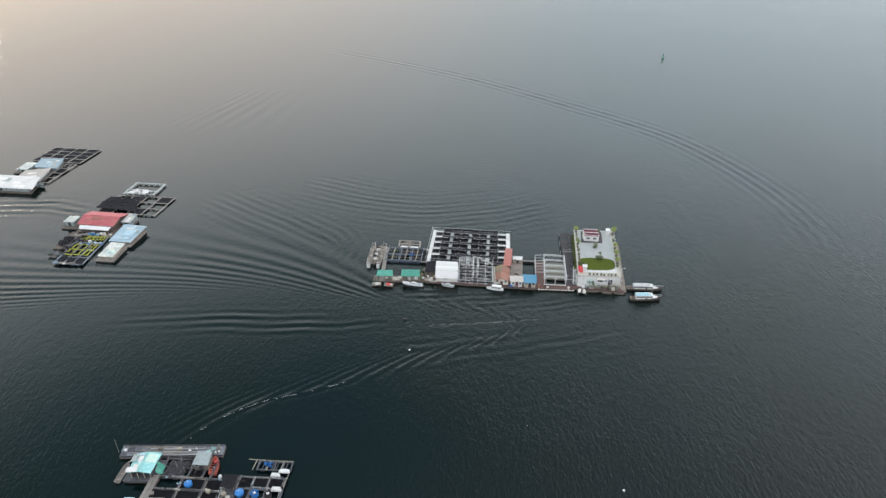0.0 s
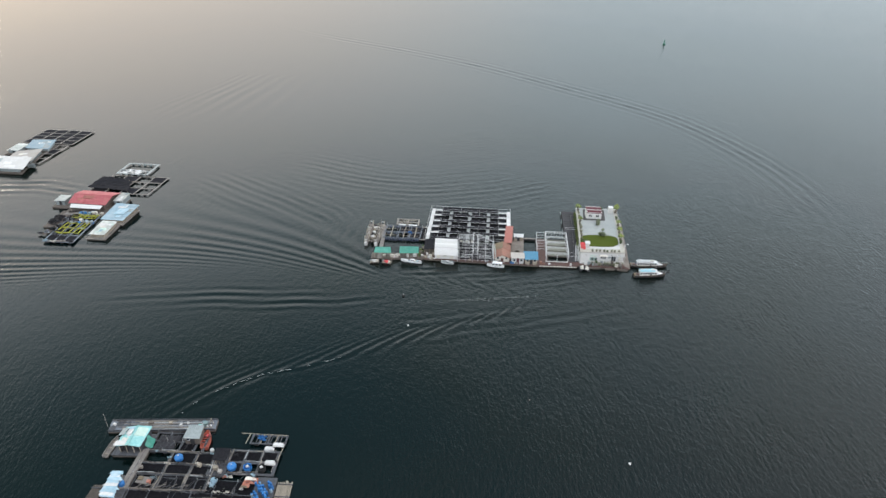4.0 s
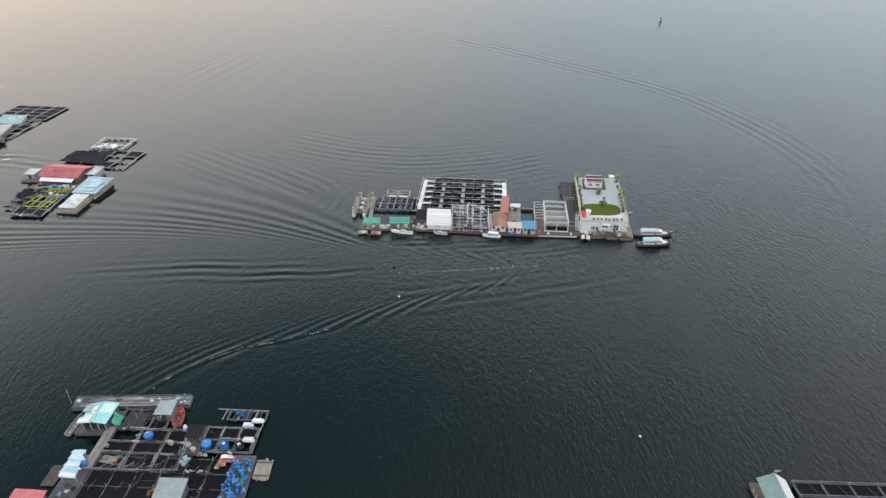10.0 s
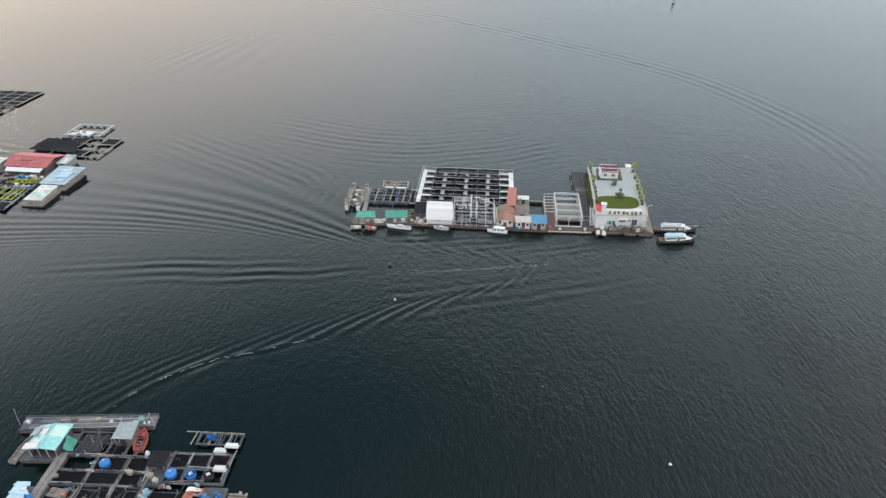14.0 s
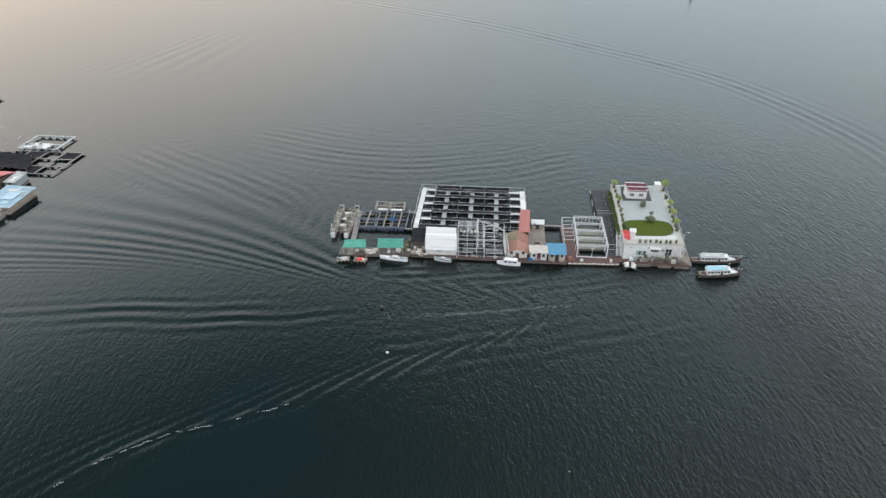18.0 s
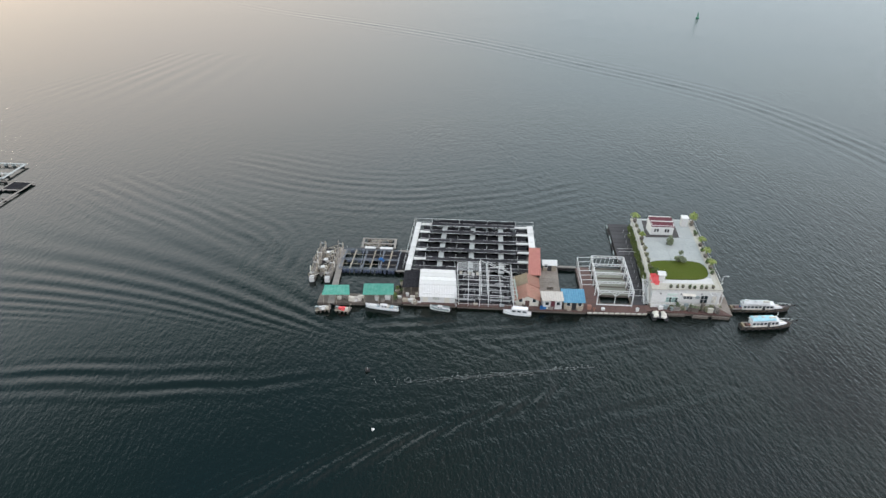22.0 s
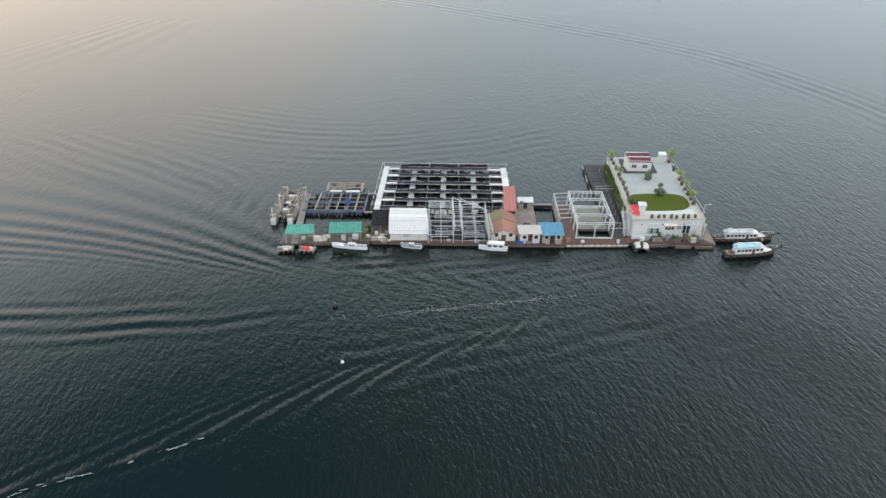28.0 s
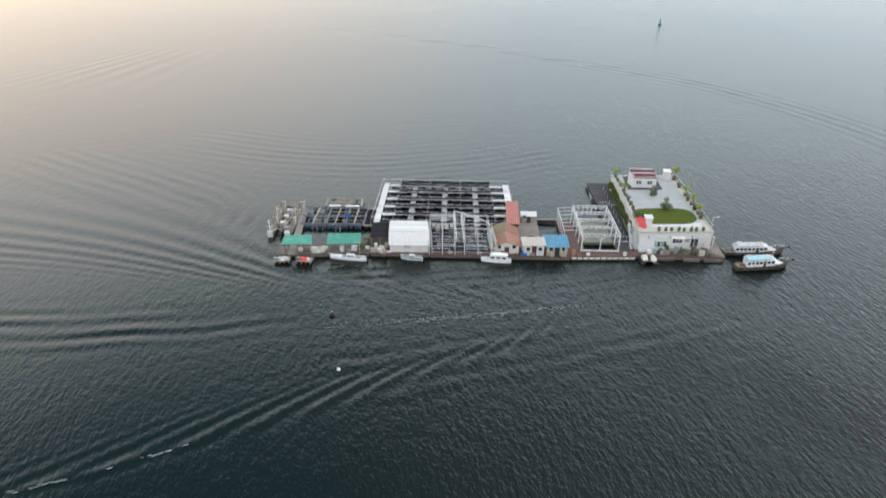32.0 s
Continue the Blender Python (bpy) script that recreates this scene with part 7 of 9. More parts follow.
catamaran()
for x, y, mat, turn in ((-19.2, -59.2, "white", 14), (-14.7, -59.3, "signal", -9)):
    t = thing("service_raft", (0, 0, 0), "small timber service raft loaded with " + ("white boxes" if mat == "white" else "red and white gear"), "raft", "service rafts at the quay", loose=True)
    for k in range(4):
        part("log_float", tube(B(), (-1.4 + k * 0.9, -1.3 - 0.3 * (k % 2), 0.2), (-1.4 + k * 0.9, 1.4, 0.2), 0.2, 8), "wood_dark", t)
    for k in range(6):
        part("raft_board", beam(B(), (-1.75 + 0.2 * (k % 3), -1.1 + k * 0.42, 0.49), (1.5 + 0.25 * (k % 2), -1.1 + k * 0.42, 0.49), 0.34, 0.09), "wood" if k % 2 else "wood_pale", t)
    for k, (bx, by, w, d, h) in enumerate(((-1.7, 0.1, 0.9, 0.6, 0.35), (-0.6, -0.4, 0.7, 0.8, 0.5), (0.3, 0.2, 0.9, 0.7, 0.3), (1.2, -0.5, 0.6, 0.6, 0.45), (0.1, -0.9, 0.8, 0.5, 0.3))):
        b = box(B(), -w / 2, w / 2, -d / 2, d / 2, 0, h)
        b.transform(pose(bx * 0.75, by, 0.54, 0, 0, 17 * (k - 2)))
        part("load_box", b, mat if k in (1, 2, 4) else ("wall" if k else "grey"), t)
    part("rope_heap", leaves(B(), (-1.1, -0.7, 0.7), (0.5, 0.4, 0.15), 50, 0.2, random), "wood_pale", t)
    part("leaning_pole", tube(B(), (1.2, -1.3, 0.55), (1.7, 1.5, 1.5), 0.05, 5), "wood_pale", t)
    moor(t, x, y, 0, turn)
# odds and ends on the landing and the quays
for x, y, w, d, h, mat in ((61.0, -53.6, 1.4, 0.5, 0.9, "wood"), (63.2, -52.9, 0.8, 0.6, 1.5, "grey"), (65.1, -53.8, 1.6, 0.7, 0.8, "wood_dark"), (67.0, -52.9, 0.7, 0.7, 1.7, "wood_dark"), (68.6, -53.9, 1.2, 0.8, 1.0, "terrace"), (70.0, -53.5, 0.7, 1.2, 1.4, "wood"), (58.6, -52.9, 0.9, 0.6, 1.0, "grey"), (26.0, -55.6, 0.9, 0.5, 0.8, "wood_dark"), (32.0, -55.5, 1.2, 0.6, 0.6, "wood"), (21.0, -55.1, 1.1, 0.5, 0.5, "grey"), (15.0, -54.9, 0.8, 0.4, 0.5, "wood_pale")):
    b = box(B(), -w / 2, w / 2, -d / 2, d / 2, 0, h * 0.9)
    box(b, -w / 2 - 0.04, w / 2 + 0.04, -d / 2 - 0.04, d / 2 + 0.04, h * 0.905, h)
    b.transform(pose(x, y, 0.69, 0, 0, (x * 37) % 40 - 20))
    solid("storage_chest", b, mat, (x, y, 0.69), "weathered chest standing on the deck boards", "box", "chests on the quay")
for x, y, w, d, a in ((60.5, -55.1, 4.2, 0.7, 3), (66.0, -55.6, 3.4, 0.8, -4), (70.6, -55.8, 3.8, 0.7, -6), (56.6, -54.9, 2.2, 0.5, 2)):
    b = box(B(), -w / 2, w / 2, -d / 2, d / 2, -0.15, 0.5)
    b.transform(pose(x, y, 0, 0, 0, a))
    solid("edge_float", b, "wood_dark", (x, y, 0), "low dark brown float moored along the landing", "float", "floats along the landing")
for k, (x, y, w, d, h, mat) in enumerate(((-13.0, -55.2, 1.5, 1.0, 1.0, "wall"), (-11.6, -55.0, 1.2, 0.9, 0.9, "dusty"), (-10.9, -53.4, 1.0, 0.8, 0.6, "wall"), (-2.4, -52.6, 0.9, 0.6, 0.5, "white"), (0.6, -52.2, 1.1, 0.7, 0.5, "wall"), (1.6, -51.4, 0.7, 0.7, 0.9, "wood_pale"), (-0.6, -51.2, 0.7, 0.6, 0.7, "white"), (2.2, -54.8, 0.8, 0.5, 0.3, "white"), (-16.4, -53.0, 0.9, 0.7, 0.7, "wood"))):
    b = box(B(), -w / 2, w / 2, -d / 2, d / 2, 0, h * 0.85)
    for m in range(3):
        box(b, -w / 2 - 0.02, w / 2 + 0.02, -d / 2 + d * (m + 0.05) / 3, -d / 2 + d * (m + 0.92) / 3, h * 0.855, h)
    b.transform(pose(x, y, 0.715, 0, 0, (k * 23) % 30 - 15))
    solid("slatted_crate", b, mat, (x, y, 0.715), "pale slatted crate on the quay deck", "crate", "crates on the quay")

# ---- the near farm ----
SHIFT = Vector((0.05, -1.1, 0))
def near_barge():
    q = [(-71.4, -169.9), (-47.0, -167.2), (-47.4, -162.8), (-72.0, -165.3)]
    t = thing("timber_barge", (-59.5, -166, 0), "long weathered timber barge with plank deck", "barge")
    part("hull", prism(B(), q, -0.3, 0.35), "wood_dark", t)
    for k in range(16):
        a, c = k / 16, (k + 1) / 16 - 0.004
        for m in range(2):
            part("deck_board", prism(B(), [quad_at(q, u, v) for u, v in ((a, m / 2), (c, m / 2), (c, m / 2 + 0.494), (a, m / 2 + 0.494))], 0.35, 0.55 + 0.015 * ((k + m) % 3)), "pipe" if (k * 3 + m * 5) % 4 else "wood_old", t)
    for k in range(15):
        u0, u1, v = 0.02 + 0.05 * ((k * 3) % 7), 0.55 + 0.06 * ((k * 5) % 8), 0.06 + 0.06 * k
        a, c = quad_at(q, u0, v), quad_at(q, u1, v + 0.03 * ((k * 7) % 5 - 2) / 2)
        part("long_plank", beam(B(), (*a, 0.62 + 0.01 * (k % 3)), (*c, 0.62 + 0.01 * (k % 3)), 0.12 + 0.05 * (k % 2), 0.07), ("wood", "galv", "wood_old", "wood_pale", "wood")[k % 5], t)
    for v in (0.0, 0.97):
        part("bulwark", prism(B(), [quad_at(q, u, w) for u, w in ((0, v), (1, v), (1, v + 0.03), (0, v + 0.03))], 0.5, 0.85), "wood_old", t)
    part("bow_post", tube(B(), (-72.2, -167.5, 0.3), (-73.6, -165.8, 2.6), 0.06, 6), "wood", t)
    part("stern_frame", tube(B(), (-48.9, -165.4, 0.5), (-48.4, -164.6, 2.0), 0.08, 6), "wood_pale", t)
    part("stern_frame", tube(B(), (-47.8, -165.2, 0.5), (-48.4, -164.6, 2.0), 0.08, 6), "wood_pale", t)


near_barge()
rn = random.Random(21)
solid("blue_netting", leaves(B(), (-49.8, -164.6, 0.95), (0.9, 0.5, 0.3), 130, 0.24, rn), "slate", (-49.8, -164.6, 0.6), "small heap of blue-grey netting on the barge", "net heap")
for x, y in ((-49.0, -166.3), (-48.3, -165.9), (-50.4, -165.7)):
    solid("white_float", lathe(B(), (x, y, 0.6), [(0.1, 0), (0.28, 0.12), (0.3, 0.3), (0.12, 0.5)], 10), "white", (x, y, 0.6), "round white float lying on the barge deck", "float", "floats on the barge")
clutter("barge_tub", 0.6, [(-70.6, -167.4, 0.7, 0.6, 0.5, "white", "box"), (-53.9, -165.2, 0.6, 0.6, 0.4, "white", "tub"), (-55.3, -166.2, 0.6, 0.5, 0.4, "white", "box"), (-57.9, -165.6, 0.8, 0.6, 0.5, "wood_pale", "box"), (-49.6, -165.6, 1.1, 0.8, 0.8, "sage", "box"), (-50.7, -166.4, 0.9, 0.7, 0.6, "teal", "box"), (-62.5, -166.0, 1.0, 0.7, 0.4, "wood_dark", "box")], "weathered * on the barge deck", rn)
hut("turquoise_hut", [(-65.6, -178.0), (-60.6, -177.8), (-60.6, -170.2), (-65.8, -171.0)], 0.7, 2.6, 3.0, "teal", "wood_old", "timber hut under a patched turquoise sheet roof", axis="y", windows=2, open_front=True, roof2="teal")
plank_deck("hut_raft", [(-67.2, -179.0), (-59.6, -178.6), (-59.4, -170.2), (-67.0, -170.4)], 0.7, "wood_old", "timber raft under the turquoise hut", 9)
solid("white_roof_patch", sheet(B(), (-66.6, -174.3, 2.72), (-65.2, -174.3, 3.0), (-65.0, -171.6, 3.05), (-66.5, -171.6, 2.75), 0.4, 0.04), "grey", (-66, -173, 2.7), "loose grey roofing sheet on the turquoise roof", "roof sheet")
solid("green_tarpaulin", cloth(B(), (-60.4, -176.0, 1.6), (-59.0, -175.8, 1.0), (-58.9, -173.0, 1.2), (-60.4, -172.8, 2.2), 8, 8, 0.3, 0.03, 2), "green", (-59.5, -174.5, 1.1), "bright green tarpaulin slung beside the hut", "tarpaulin")
for x0, x1, y0, y1, z0, z1, mat in ((-63.3, -60.7, -174.2, -170.9, 3.07, 2.70, "mint"), (-66.3, -63.7, -178.2, -176.3, 2.70, 3.04, "sheet"), (-65.0, -63.7, -174.0, -172.0, 2.88, 3.06, "sheet"), (-65.4, -63.7, -171.9, -171.0, 2.84, 3.06, "pale_blue")):
    solid("roof_sheet", sheet(B(), (x0, y0, z0), (x1, y0, z1), (x1, y1, z1), (x0, y1, z0), 0.5, 0.03), mat, ((x0 + x1) / 2, (y0 + y1) / 2, 2.7), "loose roofing sheet patching the turquoise hut roof", "roof sheet", "roof patches")
solid("brown_net", cloth(B(), (-58.8, -176.0, 0.66), (-54.2, -176.0, 0.66), (-54.0, -170.2, 0.66), (-58.6, -170.4, 0.66), 8, 8, -0.2, 0.03, 12), "net_grey", (-56.5, -173, 0.62), "grey-brown net spread over the pens", "net")
for k in range(12):
    x, y = -58.8 + k * 0.85, -176.2 + (k * 2.7) % 5
    solid("scaffold_pole", tube(B(), (x, y, 0.85), (x + 2.2 * ((k % 3) - 0.6), y + 2.4, 0.95), 0.04, 5), ("wood", "wood_old", "wood_old")[k % 3], (x, y, 0.7), "long pale pole laid across the pens", "pole", "poles over the pens")
boat("grey_punt", (-68.4, -175.5, 0.0), 88, 7.4, 1.5, "narrow grey timber punt", "wood", "wood", 0.45, open_benches=3)
pen_raft("pen_raft", [-59.6, -56.4, -53.0, -49.6, -47.6], [-176.4, -172.6, -169.4], 0.62, 0.55, "wood_old", "old grey timber pen raft behind the barge", nets=[(0, 0), (2, 0), (3, 1), (1, 1)], posts=0.7, net="net_wet")
for k in range(7):
    x = -58.6 + k * 1.15
    solid("scaffold_pole", tube(B(), (x, -176.6, 0.75), (x + 0.8, -168.8, 0.95), 0.045, 5), "wood_old", (x, -176, 0.7), "long pale pole laid across the pens", "pole", "poles over the pens")
hut("grey_hut", [(-52.1, -173.6), (-48.6, -173.5), (-48.8, -168.6), (-52.0, -168.9)], 0.66, 2.4, 2.7, "grey", "wood_dark", "dark timber hut with a flat grey roof", axis="m", windows=1)
boat("red_rowing_boat", (-47.9, -171.4, 0.0), 97, 6.5, 2.0, "orange-red open rowing boat with thwarts", "orange", "orange", 0.8, open_benches=5, bow=0.5)
solid("boat_box", box(B(), -48.3, -47.6, -170.3, -169.6, 0.55, 0.9), "signal", (-47.9, -169.9, 0.55), "bright red crate inside the rowing boat", "crate")

near = pen_raft("pen_raft", [-60.0, -53.8, -48.2, -43.4], [-190.2, -184.9, -181.0, -176.6], 0.62, 0.7, "wood_old", "wide grey timber pen raft with netted pens", nets=[(1, 2), (2, 2), (0, 1), (1, 1), (2, 1), (1, 0), (2, 0)], posts=0.5, net="net_wet")
pen_raft("pen_raft", [-40.8, -37.4, -33.8, -30.2], [-183.3, -179.2, -174.9], 0.62, 0.75, "wood_old", "grey timber pen raft with square wells", nets=[(0, 1), (1, 1), (2, 1), (0, 0)], net="net_wet")
for y in (-190.2, -184.9, -181.0, -176.6):
    for d in (-0.28, 0.28):
        part("pipe_rail", tube(B(), (-60.3, y + d, 0.72), (-43.2, y + d, 0.72), 0.08, 6), "wood" if d > 0 else "wood_old", near)
for x in (-60.0, -53.8, -48.2, -43.4):
    for d in (-0.25, 0.25):
        part("pipe_rail", tube(B(), (x + d, -190.4, 0.76), (x + d, -176.4, 0.76), 0.07, 6), "wood" if d > 0 else "wood_old", near)
plank_deck("walkway_deck", [(-61.2, -190.4), (-59.4, -190.4), (-59.4, -176.2), (-61.2, -176.2)], 0.78, "wood", "grey-brown boarded walkway along the pen raft", 12, along=False)
jetty = pen_raft("finger_raft", [-37.6, -35.6, -33.6, -31.6, -29.6], [-171.8, -168.4], 0.62, 0.45, "wood_old", "slim timber finger raft with loose white boards", posts=0.0)
for x0, x1, y0, y1 in ((-32.2, -29.6, -173.0, -172.0), (-33.8, -31.6, -174.6, -173.6), (-32.6, -30.2, -180.0, -178.8)):
    b = box(B(), x0, x1, y0, y1, 0.66, 0.85)
    box(b, x0 + 0.15, x1 - 0.3, y0 + 0.2, y1 + 0.3, 0.855, 1.0)
    solid("white_board", b, "sheet", (x0, y0, 0.66), "stack of white foam boards on the raft", "board", "boards on the raft")
solid("blue_netting", leaves(B(), (-35.4, -170.2, 0.95), (1.3, 0.8, 0.35), 200, 0.28, rn), "plastic", (-35.4, -170.2, 0.65), "heap of blue netting on the finger raft", "net heap")
solid("timber_pole", tube(B(), (-40.4, -168.2, 0.70), (-29.4, -168.3, 0.70), 0.09, 6), "wood_pale", (-35, -168, 0.7), "long pale pole over the finger raft", "pole")


def blue_tank(x, y, r, z, mat="plastic", lid=True, label="round blue plastic tank on the pen raft"):
    t = thing("fish_tank", (x, y, z), label, "tank", "tanks on the raft")
    part("tank_wall", lathe(B(), (x, y, z), [(r * 0.92, 0), (r, 0.8), (r * 0.97, 0.85), (r * 0.9, 0.85), (r * 0.86, 0.2)], 18), mat, t)
    if lid:
        part("cover", lathe(B(), (x, y, z + 0.86), [(r * 0.96, 0), (r * 0.7, 0.22), (r * 0.15, 0.34)], 18), mat, t)
        part("cover_handle", box(B(), x - 0.15, x + 0.15, y - 0.08, y + 0.08, z + 1.18, z + 1.3), "white", t)
    else:
        part("fitting", box(B(), x - 0.45, x + 0.45, y - 0.12, y + 0.12, z + 0.8, z + 0.95), "white", t)
        part("fitting", box(B(), x - 0.12, x + 0.12, y - 0.45, y + 0.45, z + 0.804, z + 0.954), "white", t)


blue_tank(-51.9, -179.0, 1.1, 0.3)
blue_tank(-39.5, -181.3, 1.2, 0.3)
blue_tank(-36.0, -181.3, 1.1, 0.3, lid=False)
blue_tank(-32.9, -181.3, 1.05, 0.3, "rubber", False, "round black tank with white fittings")
shelter("black_shelter", [(-44.2, -180.2), (-41.0, -180.2), (-40.9, -175.6), (-44.3, -175.6)], 0.6, 1.5, 1.6, "net", "low black net shelter on posts", "shelter")
plank_deck("shelter_float", [(-44.6, -184.4), (-40.6, -184.4), (-40.6, -175.2), (-44.6, -175.2)], 0.6, "wood_old", "grey timber float below the net shelter", 7)
solid("white_buoy", lathe(B(), (-45.2, -176.0, 0.65), [(0.2, 0), (0.5, 0.3), (0.5, 0.6), (0.2, 0.95)], 12), "white", (-45.2, -176, 0.6), "round white buoy on the float", "buoy")

south = pen_raft("net_pen_raft", [-59.0, -54.6, -50.2, -45.8, -41.4, -37.0, -33.0], [-206.0, -200.4, -195.2, -190.6, -186.0], 0.62, 0.22, "wood_old", "broad raft of pens under slack black nets", nets=[(i, j) for i in range(6) for j in range(4)], posts=0.6, net="net_wet")
for i in range(5):
    x = -56 + i * 4.6
    part("net_line", tube(B(), (x, -190.4, 0.95), (x + 1.6, -184.6, 1.2), 0.04, 5), "wood_old", south)
hut("grey_roof_hut", [(-43.6, -201.6), (-38.8, -201.6), (-38.9, -195.2), (-43.8, -195.2)], 0.62, 2.7, 3.0, "grey", "wood_old", "hut with a wide plain grey roof among nets", axis="m", windows=1)
solid("pink_net_heap", leaves(B(), (-45.6, -197.2, 0.95), (0.7, 1.5, 0.35), 150, 0.26, rn), "tarp_orange", (-45.6, -197.2, 0.62), "heap of faded pink net on the pens", "net heap")
solid("blue_netting", leaves(B(), (-41.8, -187.3, 1.0), (0.8, 1.5, 0.4), 150, 0.28, rn), "pale_blue", (-41.8, -187.3, 0.62), "heap of pale blue net and bags", "net heap")
for k, (x, y, w, d, mat, lab) in enumerate(((-35.0, -187.2, 1.9, 2.6, "tarp_orange", "crumpled faded orange tarpaulin over gear"), (-33.4, -186.2, 1.7, 2.2, "tarp_orange", "crumpled faded orange tarpaulin over gear"), (-34.4, -185.4, 2.4, 1.1, "wall", "dirty white sheet over gear"), (-35.2, -188.4, 1.6, 1.0, "rust", "rust-brown sheet over gear"))):
    z = 0.95 + 0.05 * k
    solid("tarpaulin", cloth(B(), (x - w / 2, y - d / 2, z), (x + w / 2, y - d / 2 + 0.3, z), (x + w / 2 - 0.2, y + d / 2, z), (x - w / 2 + 0.3, y + d / 2, z), 10, 8, 0.16, 0.04, 7 + k), mat, (x, y, 0.66), lab, "tarpaulin", "tarpaulins on the raft")
plank_deck("drum_deck", [(-33.2, -206), (-28.3, -206), (-28.8, -184.2), (-33.0, -184.2)], 0.63, "wood_old", "grey deck crowded with blue drums", 8, along=False)
for k in range(84):
    x, y = -32.7 + (k % 5) * 0.7 + 0.9 * (k % 4 > 1) + rn.uniform(-0.3, 0.3), -202.6 + (k // 5) * 0.98 + rn.uniform(-0.35, 0.35)
    z = 0.66
    d = thing("blue_drum", (x, y, z), "blue plastic drum on the timber deck", "drum", "drums on the deck")
    part("drum_body", lathe(B(), (x, y, z), [(0.28, 0), (0.31, 0.1), (0.3, 0.3), (0.31, 0.5), (0.31, 0.75), (0.25, 0.82)], 10), ("plastic", "plastic", "plastic", "plastic", "slate", "plastic", "plastic")[k % 7], d)
    part("drum_lid", lathe(B(), (x, y, z + 0.82), [(0.23, 0), (0.23, 0.04)], 10), "plastic", d)
solid("green_net_bundle", leaves(B(), (-29.6, -193.3, 1.0), (0.7, 1.3, 0.4), 160, 0.26, rn), "green", (-29.6, -193.3, 0.65), "heap of green netting beside the drums", "net heap")
logs = thing("log_raft", (-27, -188, 0), "raft of loose pale logs beside the deck", "raft")
for k in range(10):
    x = -28.3 + k * 0.32
    part("log", tube(B(), (x + rn.uniform(-0.05, 0.05), -191.2 + rn.uniform(-0.4, 0.4), 0.22), (x - 0.1, -185.0 + rn.uniform(-0.4, 0.5), 0.22), 0.15, 7), "wood_pale", logs)
for y in (-190.2, -186.0):
    part("tie_beam", beam(B(), (-28.5, y, 0.42), (-25.1, y, 0.42), 0.18), "wood_old", logs)
shelter("pale_blue_shelter", [(-63.2, -194.6), (-60.1, -194.8), (-61.5, -186.4), (-63.4, -186.4)], 0.5, 1.9, 2.2, "pale_blue", "ragged pale blue sheet shelter", "shelter")
for k in range(8):
    y = -194.2 + k * 0.98
    solid("torn_strip", cloth(B(), (-63.5 - 0.25 * (k % 2), y, 1.95 + k * 0.03), (-60.5 - k * 0.13 + 0.5 * ((k * 7) % 3), y - 0.1, 1.98 + k * 0.03), (-60.6 - k * 0.13 + 0.3 * (k % 2), y + 1.02, 2.0 + k * 0.03), (-63.4, y + 1.0, 1.97 + k * 0.03), 6, 3, 0.06, 0.03, k), "pale_blue" if k % 3 else "sheet", (-62, y, 1.9), "torn strip of pale blue sheet on the shelter", "sheet", "torn strips")
plank_deck("shelter_raft", [(-64.0, -206.0), (-59.2, -206.0), (-59.6, -185.6), (-63.6, -185.6)], 0.52, "wood_old", "dark grey timber raft under the blue shelter", 8, along=False)
blue_tank(-60.9, -189.2, 0.8, 0.52)
t = thing("log_raft", (-65.8, -192, 0), "half-sunk raft of dark logs", "raft")
for k in range(7):
    x = -66.9 + k * 0.36
    part("log", tube(B(), (x, -195.2, 0.18), (x + 0.05, -189.1, 0.2), 0.17, 7), "wood_dark", t)
part("tie_beam", beam(B(), (-67.1, -190.2, 0.4), (-64.5, -190.2, 0.4), 0.2), "wood_old", t)
hut("red_roof_hut", [(-68.0, -206.4), (-62.6, -206.4), (-62.6, -200.2), (-68.0, -200.0)], 0.5, 2.7, 3.2, "red", "wood_old", "timber hut under a red sheet roof", axis="m", windows=1)
plank_deck("hut_float", [(-68.6, -207), (-62.2, -207), (-62.2, -199.6), (-68.6, -199.6)], 0.5, "wood_dark", "dark float under the red-roofed hut", 6)

for k in range(20):
    L = rn.uniform(1.6, 4.2)
    if k < 10:
        x, y, a = rn.uniform(-58, -38), rn.uniform(-204, -190), rn.choice([0.1, 1.45, 1.2, -0.3]) + rn.uniform(-0.15, 0.15)
    else:
        x, y, a = rn.uniform(-59, -48), rn.choice([-190.2, -184.9, -181.0, -176.6]) + rn.uniform(-0.2, 0.2), rn.uniform(-0.03, 0.03)
    solid("loose_pole", tube(B(), (x, y, 0.70), (x + math.cos(a) * L, y + math.sin(a) * L, 0.74), 0.045, 5), rn.choice(["wood", "wood_old", "wood_old"]), (x, y, 0.66), "loose pole lying across the pens", "pole", "loose poles")
for k in range(9):
    x = -38.6 + k * 1.1
    solid("raft_bar", beam(B(), (x, -172.2, 0.70), (x + 0.3, -168.2, 0.70), 0.14), "wood_pale" if k % 3 == 0 else "wood_old", (x, -170, 0.66), "thin timber bar across the finger raft", "bar", "bars of the finger raft")
for k in range(12):
    x, y = rn.uniform(-59, -30), rn.uniform(-190, -177)
    solid("net_scrap", leaves(B(), (x, y, 0.85), (0.5, 0.4, 0.2), 40, 0.2, rn), rn.choice(["pale_blue", "white", "wood_old", "net_grey", "tarp_orange"]), (x, y, 0.62), "small heap of net and rope scraps", "net heap", "net scraps")

